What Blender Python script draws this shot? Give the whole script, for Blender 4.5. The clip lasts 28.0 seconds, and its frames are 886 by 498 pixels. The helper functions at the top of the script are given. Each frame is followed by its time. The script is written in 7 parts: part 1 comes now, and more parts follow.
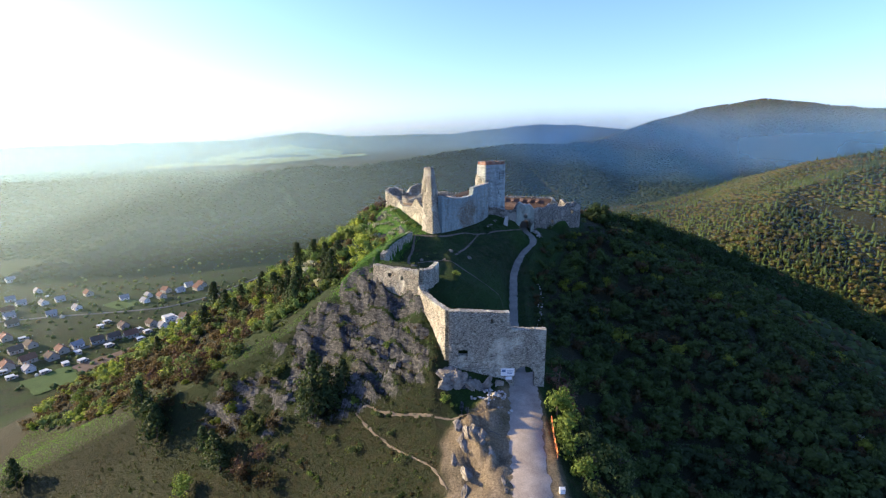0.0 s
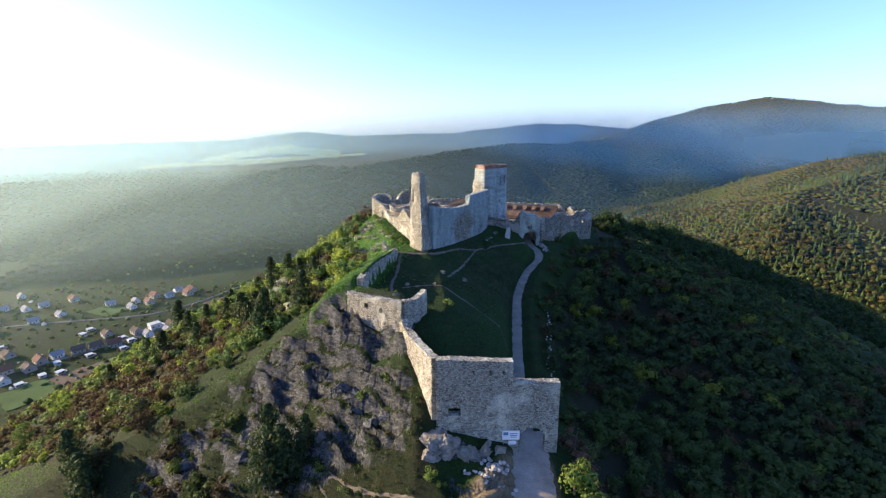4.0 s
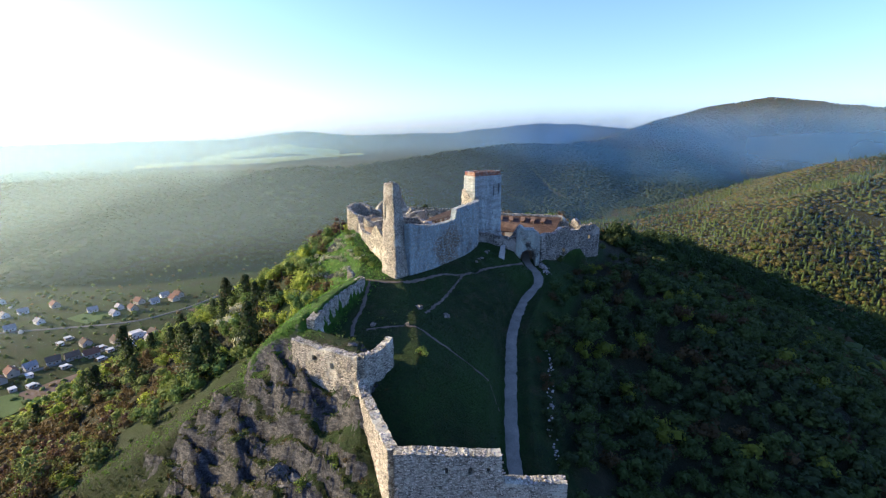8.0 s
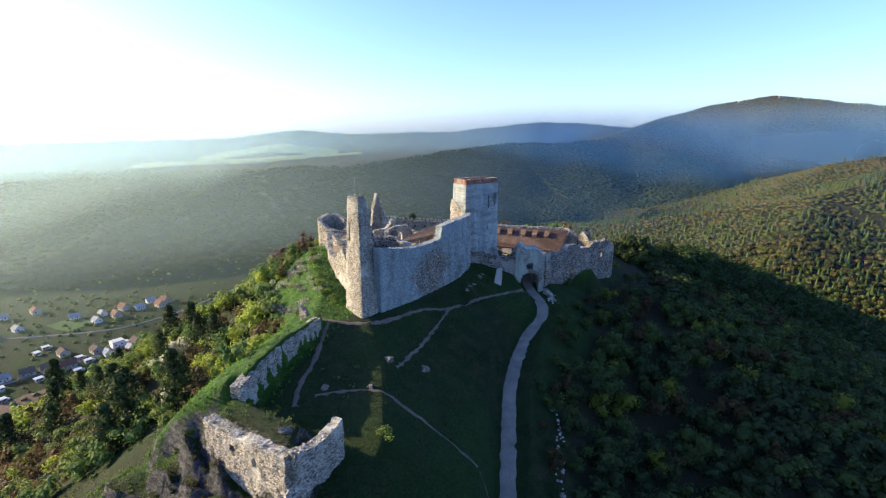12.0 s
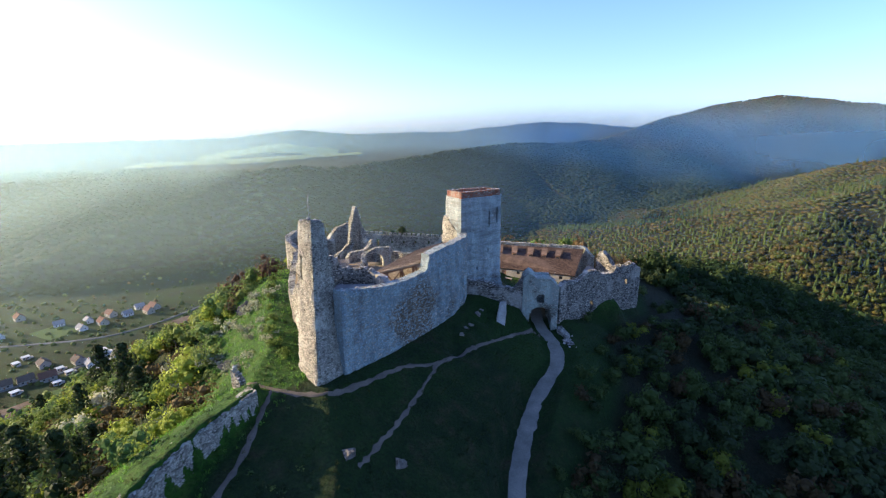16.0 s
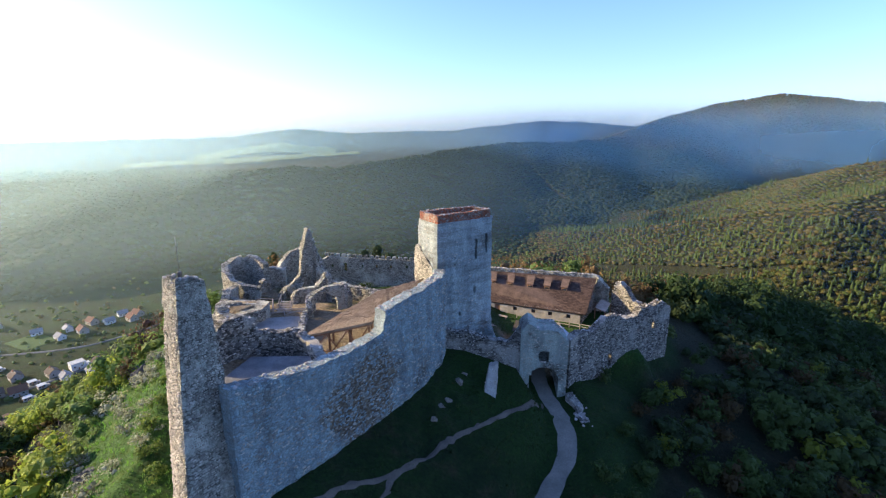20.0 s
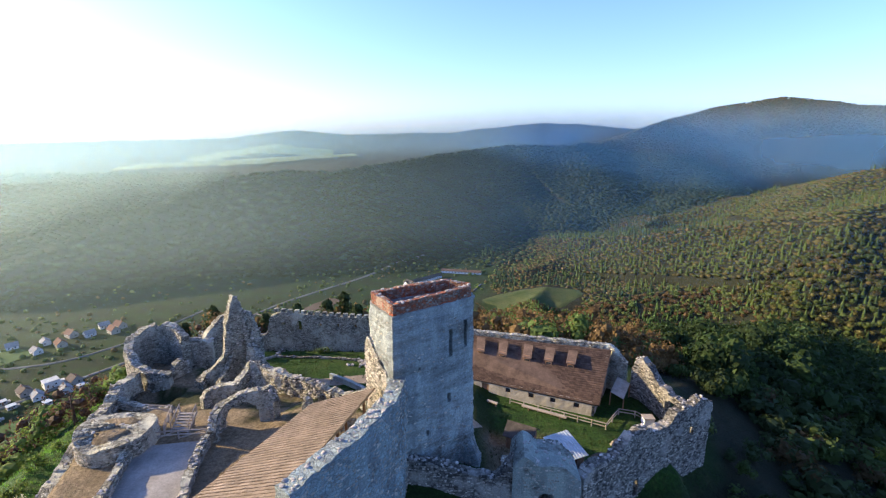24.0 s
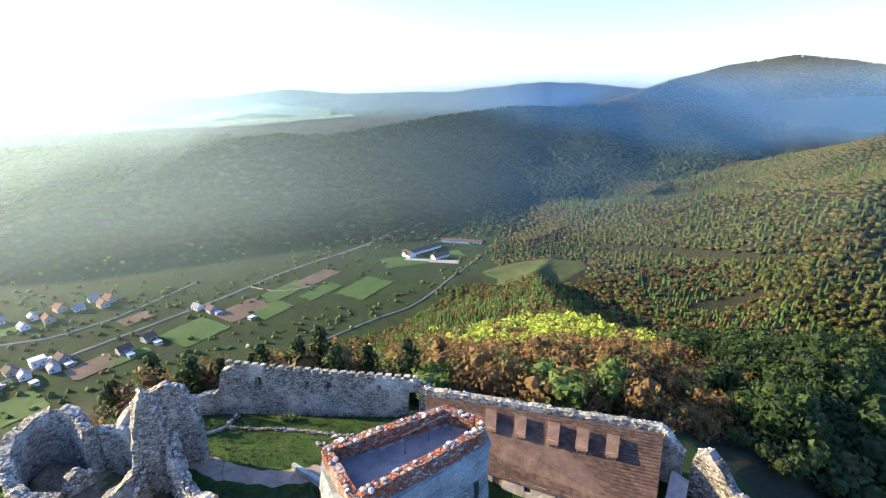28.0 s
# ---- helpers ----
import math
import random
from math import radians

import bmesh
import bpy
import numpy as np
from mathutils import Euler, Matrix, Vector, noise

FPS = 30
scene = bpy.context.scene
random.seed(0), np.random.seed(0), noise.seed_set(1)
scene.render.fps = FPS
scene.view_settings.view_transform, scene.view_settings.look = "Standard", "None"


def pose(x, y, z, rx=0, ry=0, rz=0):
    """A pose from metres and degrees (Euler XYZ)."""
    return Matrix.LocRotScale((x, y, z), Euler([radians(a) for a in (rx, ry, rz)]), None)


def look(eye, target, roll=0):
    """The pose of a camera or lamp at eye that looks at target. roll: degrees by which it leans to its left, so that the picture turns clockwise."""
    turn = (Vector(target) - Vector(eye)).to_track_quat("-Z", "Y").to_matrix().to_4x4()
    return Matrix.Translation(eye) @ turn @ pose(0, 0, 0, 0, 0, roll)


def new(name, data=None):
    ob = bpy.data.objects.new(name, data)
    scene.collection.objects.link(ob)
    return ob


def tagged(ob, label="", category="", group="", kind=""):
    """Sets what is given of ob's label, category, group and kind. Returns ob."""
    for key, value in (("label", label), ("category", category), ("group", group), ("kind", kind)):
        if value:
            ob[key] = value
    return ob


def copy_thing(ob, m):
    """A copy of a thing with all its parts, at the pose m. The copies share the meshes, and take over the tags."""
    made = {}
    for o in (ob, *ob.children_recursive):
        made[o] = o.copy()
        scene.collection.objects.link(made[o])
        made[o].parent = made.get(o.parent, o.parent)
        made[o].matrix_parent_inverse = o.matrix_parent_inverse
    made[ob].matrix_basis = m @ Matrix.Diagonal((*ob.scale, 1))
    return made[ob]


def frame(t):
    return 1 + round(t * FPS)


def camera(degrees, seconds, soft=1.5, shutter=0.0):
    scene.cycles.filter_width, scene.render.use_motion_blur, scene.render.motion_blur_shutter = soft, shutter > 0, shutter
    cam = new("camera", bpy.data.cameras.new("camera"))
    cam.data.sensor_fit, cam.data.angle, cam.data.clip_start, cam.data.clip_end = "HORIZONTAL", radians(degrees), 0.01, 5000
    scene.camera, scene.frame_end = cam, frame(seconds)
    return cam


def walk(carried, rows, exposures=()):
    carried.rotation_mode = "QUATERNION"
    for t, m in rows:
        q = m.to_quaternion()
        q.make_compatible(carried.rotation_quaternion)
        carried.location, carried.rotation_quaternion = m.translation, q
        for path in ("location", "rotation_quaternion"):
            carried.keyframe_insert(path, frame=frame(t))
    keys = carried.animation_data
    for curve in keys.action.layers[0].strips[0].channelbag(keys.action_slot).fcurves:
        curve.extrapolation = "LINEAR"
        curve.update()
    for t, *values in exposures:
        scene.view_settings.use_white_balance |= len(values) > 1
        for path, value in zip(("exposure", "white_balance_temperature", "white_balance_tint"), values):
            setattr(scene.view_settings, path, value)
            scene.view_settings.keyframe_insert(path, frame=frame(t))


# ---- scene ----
cam = camera(86.0, 28.0, 1.2)
PATH = [
    (0, (-12.921, 14.176, 68.965), (-12.914, 16.12, 68.498), -0.2),
    (1, (-12.384, 20.309, 68.975), (-12.378, 22.253, 68.506), -0.2),
    (2, (-11.816, 26.299, 68.928), (-11.811, 28.243, 68.46), -0.2),
    (3, (-11.049, 32.335, 68.981), (-11.044, 34.279, 68.511), -0.3),
    (5.5, (-8.412, 47.471, 69.142), (-8.408, 49.415, 68.673), -0.1),
    (6, (-7.745, 50.599, 69.184), (-7.742, 52.543, 68.715), -0.2),
    (7, (-6.325, 56.984, 69.339), (-6.324, 58.928, 68.869), -0.2),
    (8, (-5.009, 63.391, 69.528), (-5.005, 65.334, 69.057), -0.1),
    (9, (-3.788, 69.853, 69.563), (-3.784, 71.796, 69.09), -0.1),
    (10, (-2.733, 75.904, 69.591), (-2.731, 77.847, 69.116), -0.2),
    (11, (-1.86, 81.804, 69.588), (-1.856, 83.747, 69.115), -0.1),
    (12, (-1.151, 87.764, 69.68), (-1.147, 89.706, 69.205), -0.1),
    (12.5, (-0.897, 90.667, 69.709), (-0.893, 92.61, 69.234), -0.1),
    (14.5, (0.072, 102.399, 69.938), (0.072, 104.342, 69.462), -0.1),
    (15, (0.327, 105.324, 69.954), (0.328, 107.267, 69.479), -0.1),
    (16, (1.219, 111.261, 69.903), (1.217, 113.203, 69.427), -0.1),
    (17, (2.177, 117.476, 69.954), (2.174, 119.418, 69.477), -0.0),
    (18, (3.107, 123.711, 69.957), (3.106, 125.654, 69.479), -0.1),
    (19, (4.132, 129.95, 70.01), (4.133, 131.892, 69.532), -0.1),
    (20, (5.57, 136.017, 70.373), (5.569, 137.958, 69.893), -0.1),
    (21, (7.11, 141.935, 71.427), (7.109, 143.877, 70.949), -0.1),
    (21.5, (7.856, 144.761, 71.942), (7.854, 146.704, 71.466), -0.2),
    (23.5, (9.795, 156.283, 74.705), (9.792, 158.225, 74.226), 0.0),
    (24, (9.716, 159.17, 75.311), (9.72, 161.113, 74.835), 0.1),
    (25, (9.271, 164.966, 76.838), (9.28, 166.908, 76.363), 0.1),
    (26, (8.975, 170.924, 78.435), (8.98, 172.867, 77.961), 0.1),
    (27, (9.25, 176.839, 79.918), (9.256, 178.77, 79.395), 0.2),
    (28, (9.871, 182.615, 81.06), (9.877, 184.512, 80.428), 0.2),
]
walk(cam, [(t, look(eye, target, roll)) for t, eye, target, roll in PATH], [(0.0, 0.84, 4680, 26), (20.0, 0.84, 4680, 26), (25.0, 0.84, 4680, 26), (26.5, 0.83, 4680, 26), (27.0, 0.9, 4680, 26), (28.0, 1.46, 4680, 24)])

# ---- light ----
SUN_AZ, SUN_EL = -78.0, 17.0          # degrees from +y towards +x, and above the horizon
world = bpy.data.worlds.new("world")
scene.world = world
world.use_nodes = True
wn = world.node_tree.nodes
sky = wn.new("ShaderNodeTexSky")
sky.sky_type = 'NISHITA'
sky.sun_disc = False
sky.sun_elevation = radians(SUN_EL)
sky.sun_rotation = radians(SUN_AZ)
sky.altitude = 400
sky.air_density, sky.dust_density, sky.ozone_density = 0.9, 1.6, 0.5
world.node_tree.links.new(sky.outputs[0], wn["Background"].inputs[0])
wn["Background"].inputs[1].default_value = 0.15
sun = new("sun", bpy.data.lights.new("sun", 'SUN'))
sun.data.energy, sun.data.angle, sun.data.color = 7.6, radians(0.6), (1.0, 0.67, 0.2)
sd = Vector((math.sin(radians(SUN_AZ)) * math.cos(radians(SUN_EL)), math.cos(radians(SUN_AZ)) * math.cos(radians(SUN_EL)), math.sin(radians(SUN_EL))))
sun.matrix_world = look(sd * 500, (0, 0, 0))

# ---- materials ----


def material(name, rough=0.9, metallic=0.0):
    m = bpy.data.materials.new(name)
    m.use_nodes = True
    b = m.node_tree.nodes["Principled BSDF"]
    b.inputs["Roughness"].default_value = rough
    b.inputs["Metallic"].default_value = metallic
    b.inputs["Specular IOR Level"].default_value = 0.25
    return m, m.node_tree.nodes, m.node_tree.links, b


def ramp(n, stops, mode='LINEAR'):
    r = n.new("ShaderNodeValToRGB")
    r.color_ramp.interpolation = mode
    e = r.color_ramp.elements
    while len(e) < len(stops):
        e.new(0.5)
    for el, (p, c) in zip(e, stops):
        el.position, el.color = p, (*c, 1)
    return r


def noise_node(n, l, scale, detail=5.0, rough=0.6, kind='noise', coords=None, stretch=None):
    g = coords
    if g is None:
        g = n.new("ShaderNodeNewGeometry").outputs["Position"]
    if stretch:
        mp = n.new("ShaderNodeMapping")
        mp.inputs["Scale"].default_value = stretch
        l.new(g, mp.inputs["Vector"])
        g = mp.outputs["Vector"]
    if kind == 'noise':
        t = n.new("ShaderNodeTexNoise")
        t.inputs["Detail"].default_value = detail
        t.inputs["Roughness"].default_value = rough
    else:
        t = n.new("ShaderNodeTexVoronoi")
        t.feature = kind
    t.inputs["Scale"].default_value = scale
    l.new(g, t.inputs["Vector"])
    return t


def mix(n, l, fac, a, b, blend='MIX'):
    m = n.new("ShaderNodeMix")
    m.data_type, m.blend_type = 'RGBA', blend
    for sock, v in ((m.inputs[0], fac), (m.inputs[6], a), (m.inputs[7], b)):
        if hasattr(v, "links"):
            l.new(v, sock)
        elif isinstance(v, tuple):
            sock.default_value = (*v, 1)
        else:
            sock.default_value = v
    return m.outputs[2]


def bump(n, l, b, height, strength=0.5, dist=0.1):
    k = n.new("ShaderNodeBump")
    k.inputs["Strength"].default_value = strength
    k.inputs["Distance"].default_value = dist
    l.new(height, k.inputs["Height"])
    l.new(k.outputs["Normal"], b.inputs["Normal"])


def surface(name, c1, c2, scale=1.0, fine=8.0, rough=0.9, metallic=0.0, bumpy=0.4, dist=0.05, stretch=None, island=0.0, per_object=0.0):
    """A two-scale mottled surface."""
    m, n, l, b = material(name, rough, metallic)
    big = noise_node(n, l, scale, 4, 0.6, stretch=stretch)
    small = noise_node(n, l, fine, 6, 0.7, stretch=stretch)
    r = ramp(n, ((0.3, c1), (0.7, c2)))
    l.new(big.outputs[0], r.inputs[0])
    r2 = ramp(n, ((0.25, (0.62, 0.62, 0.62)), (0.75, (1.25, 1.25, 1.25))))
    l.new(small.outputs[0], r2.inputs[0])
    col = mix(n, l, 0.8, r.outputs[0], r2.outputs[0], 'MULTIPLY')
    if island or per_object:
        src = n.new("ShaderNodeNewGeometry").outputs["Random Per Island"] if island else n.new("ShaderNodeObjectInfo").outputs["Random"]
        r3 = ramp(n, ((0.0, (1 - island - per_object,) * 3), (1.0, (1 + island + per_object,) * 3)))
        l.new(src, r3.inputs[0])
        col = mix(n, l, 1.0, col, r3.outputs[0], 'MULTIPLY')
    l.new(col, b.inputs["Base Color"])
    bump(n, l, b, small.outputs[0], bumpy, dist)
    return m


def rubble_material(name, c1, c2, c3, plaster=0.35, bands=0.0, patch=0.22, soft=0.08, thin=0.0, bare=None):
    """Rubble masonry with mortar and remains of plaster; a thin coat lets the stones show through."""
    m, n, l, b = material(name, 0.92)
    cells = noise_node(n, l, 2.6, kind='F1', stretch=(1, 1, 1.6))
    edge = noise_node(n, l, 2.6, kind='DISTANCE_TO_EDGE', stretch=(1, 1, 1.6))
    big = noise_node(n, l, patch, 5, 0.62)
    fine = noise_node(n, l, 6.5, 7, 0.78)
    tone = ramp(n, ((0.0, c1), (0.45, c2), (1.0, c3)))
    sep = n.new("ShaderNodeSeparateColor")
    l.new(cells.outputs["Color"], sep.inputs[0])
    l.new(sep.outputs[0], tone.inputs[0])
    joint = ramp(n, ((0.0, (0.36, 0.35, 0.33)), (0.12, (1, 1, 1))))
    l.new(edge.outputs[0], joint.inputs[0])
    stone = mix(n, l, 0.8, tone.outputs[0], joint.outputs[0], 'MULTIPLY')
    pm = ramp(n, ((0.58 - plaster * 0.3, (0, 0, 0)), (0.58 + soft - plaster * 0.3, (1, 1, 1))))
    if bare:
        # a broad place where the coat has fallen away
        d = n.new("ShaderNodeVectorMath")
        d.operation = 'DISTANCE'
        l.new(n.new("ShaderNodeNewGeometry").outputs["Position"], d.inputs[0])
        d.inputs[1].default_value = bare[:3]
        near = n.new("ShaderNodeMapRange")
        near.inputs["From Min"].default_value, near.inputs["From Max"].default_value = bare[3], 0.0
        near.inputs["To Min"].default_value, near.inputs["To Max"].default_value = 0.0, 0.42
        l.new(d.outputs["Value"], near.inputs["Value"])
        less = n.new("ShaderNodeMath")
        less.operation = 'SUBTRACT'
        l.new(big.outputs[0], less.inputs[0])
        l.new(near.outputs[0], less.inputs[1])
        l.new(less.outputs[0], pm.inputs[0])
    else:
        l.new(big.outputs[0], pm.inputs[0])
    coat = mix(n, l, thin, c3, mix(n, l, 0.85, c3, joint.outputs[0], 'MULTIPLY')) if thin else c3
    if thin:
        coat = mix(n, l, thin * 0.6, coat, stone)
    col = mix(n, l, pm.outputs[0], stone, coat)
    stain = noise_node(n, l, 0.5, 5, 0.7, stretch=(1, 1, 0.22))
    sr = ramp(n, ((0.35, (0.55, 0.54, 0.52)), (0.62, (1.08, 1.06, 1.0))))
    l.new(stain.outputs[0], sr.inputs[0])
    col = mix(n, l, 0.75, col, sr.outputs[0], 'MULTIPLY')
    if bands:
        bn = noise_node(n, l, 1.0, 5, 0.7, stretch=(0.16, 0.16, 0.9))
        br = ramp(n, ((0.36, (0.62, 0.6, 0.56)), (0.52, (1, 1, 1)), (0.66, (1.12, 1.1, 1.06))))
        l.new(bn.outputs[0], br.inputs[0])
        col = mix(n, l, bands, col, br.outputs[0], 'MULTIPLY')
    fr = ramp(n, ((0.3, (0.5, 0.5, 0.5)), (0.7, (1.36, 1.36, 1.36))))
    l.new(fine.outputs[0], fr.inputs[0])
    col = mix(n, l, 0.8, col, fr.outputs[0], 'MULTIPLY')
    l.new(col, b.inputs["Base Color"])
    h = mix(n, l, 0.5, joint.outputs[0], fine.outputs[0], 'ADD')
    h = mix(n, l, pm.outputs[0], h, mix(n, l, thin, fine.outputs[0], h) if thin else fine.outputs[0])
    bump(n, l, b, h, 1.0, 0.2)
    return m


def leaf_material(name, rough=0.75, lo=1.2, hi=2.2):
    """Foliage, its colour carried by each tree."""
    m, n, l, b = material(name, rough)
    a = n.new("ShaderNodeAttribute")
    a.attribute_name = "leaf"
    r = ramp(n, ((0.0, (lo, lo, lo)), (1.0, (hi, hi, hi))))
    l.new(n.new("ShaderNodeNewGeometry").outputs["Random Per Island"], r.inputs[0])
    col = mix(n, l, 1.0, a.outputs["Color"], r.outputs[0], 'MULTIPLY')
    l.new(col, b.inputs["Base Color"])
    tr = n.new("ShaderNodeBsdfTranslucent")
    l.new(col, tr.inputs["Color"])
    mx = n.new("ShaderNodeMixShader")
    mx.inputs[0].default_value = 0.35
    l.new(b.outputs[0], mx.inputs[1])
    l.new(tr.outputs[0], mx.inputs[2])
    l.new(mx.outputs[0], n["Material Output"].inputs["Surface"])
    return m


def crown_material(name, dark, light, per_object=0.25):
    """Foliage of a single tree."""
    m, n, l, b = material(name, 0.75)
    r = ramp(n, ((0.0, dark), (1.0, light)))
    l.new(n.new("ShaderNodeNewGeometry").outputs["Random Per Island"], r.inputs[0])
    r3 = ramp(n, ((0.0, (1 - per_object,) * 3), (1.0, (1 + per_object,) * 3)))
    l.new(n.new("ShaderNodeObjectInfo").outputs["Random"], r3.inputs[0])
    col = mix(n, l, 1.0, r.outputs[0], r3.outputs[0], 'MULTIPLY')
    l.new(col, b.inputs["Base Color"])
    tr = n.new("ShaderNodeBsdfTranslucent")
    l.new(col, tr.inputs["Color"])
    mx = n.new("ShaderNodeMixShader")
    mx.inputs[0].default_value = 0.35
    l.new(b.outputs[0], mx.inputs[1])
    l.new(tr.outputs[0], mx.inputs[2])
    l.new(mx.outputs[0], n["Material Output"].inputs["Surface"])
    return m


def ground_material():
    m, n, l, b = material("hillside_grass_and_rock", 0.95)
    geo = n.new("ShaderNodeNewGeometry")
    big = noise_node(n, l, 0.045, 5, 0.6)
    mid = noise_node(n, l, 0.35, 6, 0.65)
    fine = noise_node(n, l, 2.5, 6, 0.75)
    # turf tones kept very dark, to deepen the shade on the ward
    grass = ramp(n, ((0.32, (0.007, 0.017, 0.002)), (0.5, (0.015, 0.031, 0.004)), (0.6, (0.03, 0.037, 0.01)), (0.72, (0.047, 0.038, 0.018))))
    l.new(mid.outputs[0], grass.inputs[0])
    dry = ramp(n, ((0.42, (0, 0, 0)), (0.6, (1, 1, 1))))
    l.new(big.outputs[0], dry.inputs[0])
    # turf is lush on the upper ward and parched on the open front slope
    parched = ramp(n, ((0.3, (0.008, 0.013, 0.002)), (0.42, (0.024, 0.024, 0.007)), (0.52, (0.011, 0.018, 0.003)), (0.6, (0.02, 0.024, 0.005)), (0.75, (0.04, 0.03, 0.013))))
    l.new(mid.outputs[0], parched.inputs[0])
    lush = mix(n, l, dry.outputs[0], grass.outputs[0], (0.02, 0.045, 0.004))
    dryness = n.new("ShaderNodeAttribute")
    dryness.attribute_name = "cover"
    col = mix(n, l, dryness.outputs["Alpha"], lush, parched.outputs[0])
    # spring grass on the sunny brow, with the sun's brightness put into its colour
    sunlit_grass = n.new("ShaderNodeAttribute")
    sunlit_grass.attribute_name = "sunlit_grass"
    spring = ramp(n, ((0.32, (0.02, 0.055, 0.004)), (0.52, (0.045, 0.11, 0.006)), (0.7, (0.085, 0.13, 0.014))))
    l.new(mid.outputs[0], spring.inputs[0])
    col = mix(n, l, sunlit_grass.outputs["Fac"], col, spring.outputs[0])
    # woodland floor and far slopes
    att = n.new("ShaderNodeAttribute")
    att.attribute_name = "cover"
    sep = n.new("ShaderNodeSeparateColor")
    l.new(att.outputs["Color"], sep.inputs[0])
    wood = ramp(n, ((0.3, (0.012, 0.019, 0.006)), (0.6, (0.028, 0.028, 0.011))))
    l.new(mid.outputs[0], wood.inputs[0])
    col = mix(n, l, sep.outputs[0], col, wood.outputs[0])
    # bare rock where the ground is steep and broken
    # rock tones lean dark and blue, carrying the crag's shade
    rk = ramp(n, ((0.3, (0.013, 0.014, 0.016)), (0.48, (0.06, 0.062, 0.067)), (0.68, (0.2, 0.195, 0.185))))
    rn = noise_node(n, l, 0.8, 8, 0.75, stretch=(1.0, 0.6, 2.2))
    l.new(rn.outputs[0], rk.inputs[0])
    edge = ramp(n, ((0.40, (0, 0, 0)), (0.52, (1, 1, 1))))
    madd = n.new("ShaderNodeMath")
    madd.operation = 'MULTIPLY_ADD'
    flat = n.new("ShaderNodeSeparateXYZ")
    l.new(geo.outputs["True Normal"], flat.inputs[0])
    steep = ramp(n, ((0.5, (1, 1, 1)), (0.76, (0.04, 0.04, 0.04))))
    l.new(flat.outputs["Z"], steep.inputs[0])
    bare = n.new("ShaderNodeMath")
    bare.operation = 'MULTIPLY'
    l.new(sep.outputs[1], bare.inputs[0])
    l.new(steep.outputs[0], bare.inputs[1])
    l.new(bare.outputs[0], madd.inputs[0])
    madd.inputs[1].default_value = 0.85
    sub = n.new("ShaderNodeMath")
    sub.operation = 'SUBTRACT'
    l.new(mid.outputs[0], sub.inputs[0])
    sub.inputs[1].default_value = 0.42
    l.new(sub.outputs[0], madd.inputs[2])
    l.new(madd.outputs[0], edge.inputs[0])
    col = mix(n, l, edge.outputs[0], col, rk.outputs[0])
    # trodden earth
    earth = ramp(n, ((0.3, (0.21, 0.16, 0.09)), (0.7, (0.36, 0.285, 0.18))))
    l.new(mid.outputs[0], earth.inputs[0])
    col = mix(n, l, sep.outputs[2], col, earth.outputs[0])
    fr = ramp(n, ((0.32, (0.35, 0.35, 0.35)), (0.68, (1.4, 1.4, 1.4))))
    l.new(fine.outputs[0], fr.inputs[0])
    col = mix(n, l, 0.9, col, fr.outputs[0], 'MULTIPLY')
    l.new(col, b.inputs["Base Color"])
    bump(n, l, b, fine.outputs[0], 1.0, 0.6)
    return m


M_GROUND = ground_material()
# red held down in the stone and plaster tints, for the walls' blue shade
M_STONE = rubble_material("grey_limestone_rubble", (0.155, 0.148, 0.12), (0.37, 0.355, 0.29), (0.57, 0.565, 0.47), 0.2)
M_PLASTER = rubble_material("weathered_plastered_rubble", (0.16, 0.135, 0.11), (0.3, 0.28, 0.25), (0.43, 0.49, 0.5), 0.95, 0.9, 0.2, 0.16, 0.25)
M_CURTAIN = rubble_material("patchy_plastered_rubble", (0.15, 0.11, 0.07), (0.28, 0.225, 0.155), (0.41, 0.51, 0.55), 0.95, 0.35, 0.15, 0.2, 0.55, (-3.2, 184.6, 39.5, 8.5))
M_DARKSTONE = rubble_material("dark_weathered_rubble", (0.07, 0.066, 0.06), (0.2, 0.19, 0.17), (0.4, 0.38, 0.34), 0.12)
M_RENDER = rubble_material("weathered_gatehouse_render", (0.15, 0.14, 0.115), (0.26, 0.27, 0.235), (0.39, 0.43, 0.385), 0.45)
M_BLOCK = surface("loose_limestone_blocks", (0.29, 0.26, 0.21), (0.53, 0.48, 0.39), 1.5, 7, bumpy=0.5, island=0.4)
M_BLOCK1 = surface("coping_limestone", (0.28, 0.26, 0.23), (0.52, 0.48, 0.43), 1.5, 7, bumpy=0.5, per_object=0.35)
M_PARAPET = rubble_material("brick_patched_parapet", (0.42, 0.13, 0.06), (0.32, 0.16, 0.1), (0.36, 0.3, 0.25), 0.05)
# crag blocks share that bluish tint put in for shade
M_ROCK = surface("grey_limestone_crag", (0.045, 0.046, 0.049), (0.17, 0.165, 0.155), 0.5, 3.0, bumpy=1.0, dist=0.25)
M_PALEROCK = surface("pale_tan_limestone_crag", (0.1, 0.088, 0.072), (0.33, 0.295, 0.24), 0.6, 3.0, bumpy=1.0, dist=0.25)
M_BRICK = surface("red_brick_parapet", (0.3, 0.1, 0.05), (0.42, 0.2, 0.12), 1.2, 9, bumpy=0.5)
M_PATH = surface("trodden_path", (0.085, 0.072, 0.056), (0.165, 0.135, 0.1), 0.4, 5, bumpy=0.4)
M_ROAD = surface("pale_gravel_road", (0.22, 0.205, 0.185), (0.37, 0.345, 0.31), 0.4, 5, bumpy=0.4)
M_TRACK = surface("grey_gravel_road", (0.16, 0.148, 0.118), (0.27, 0.245, 0.195), 0.4, 5, bumpy=0.5)
M_FORE = surface("dusty_forecourt", (0.24, 0.2, 0.16), (0.38, 0.33, 0.27), 0.3, 4, bumpy=0.4)
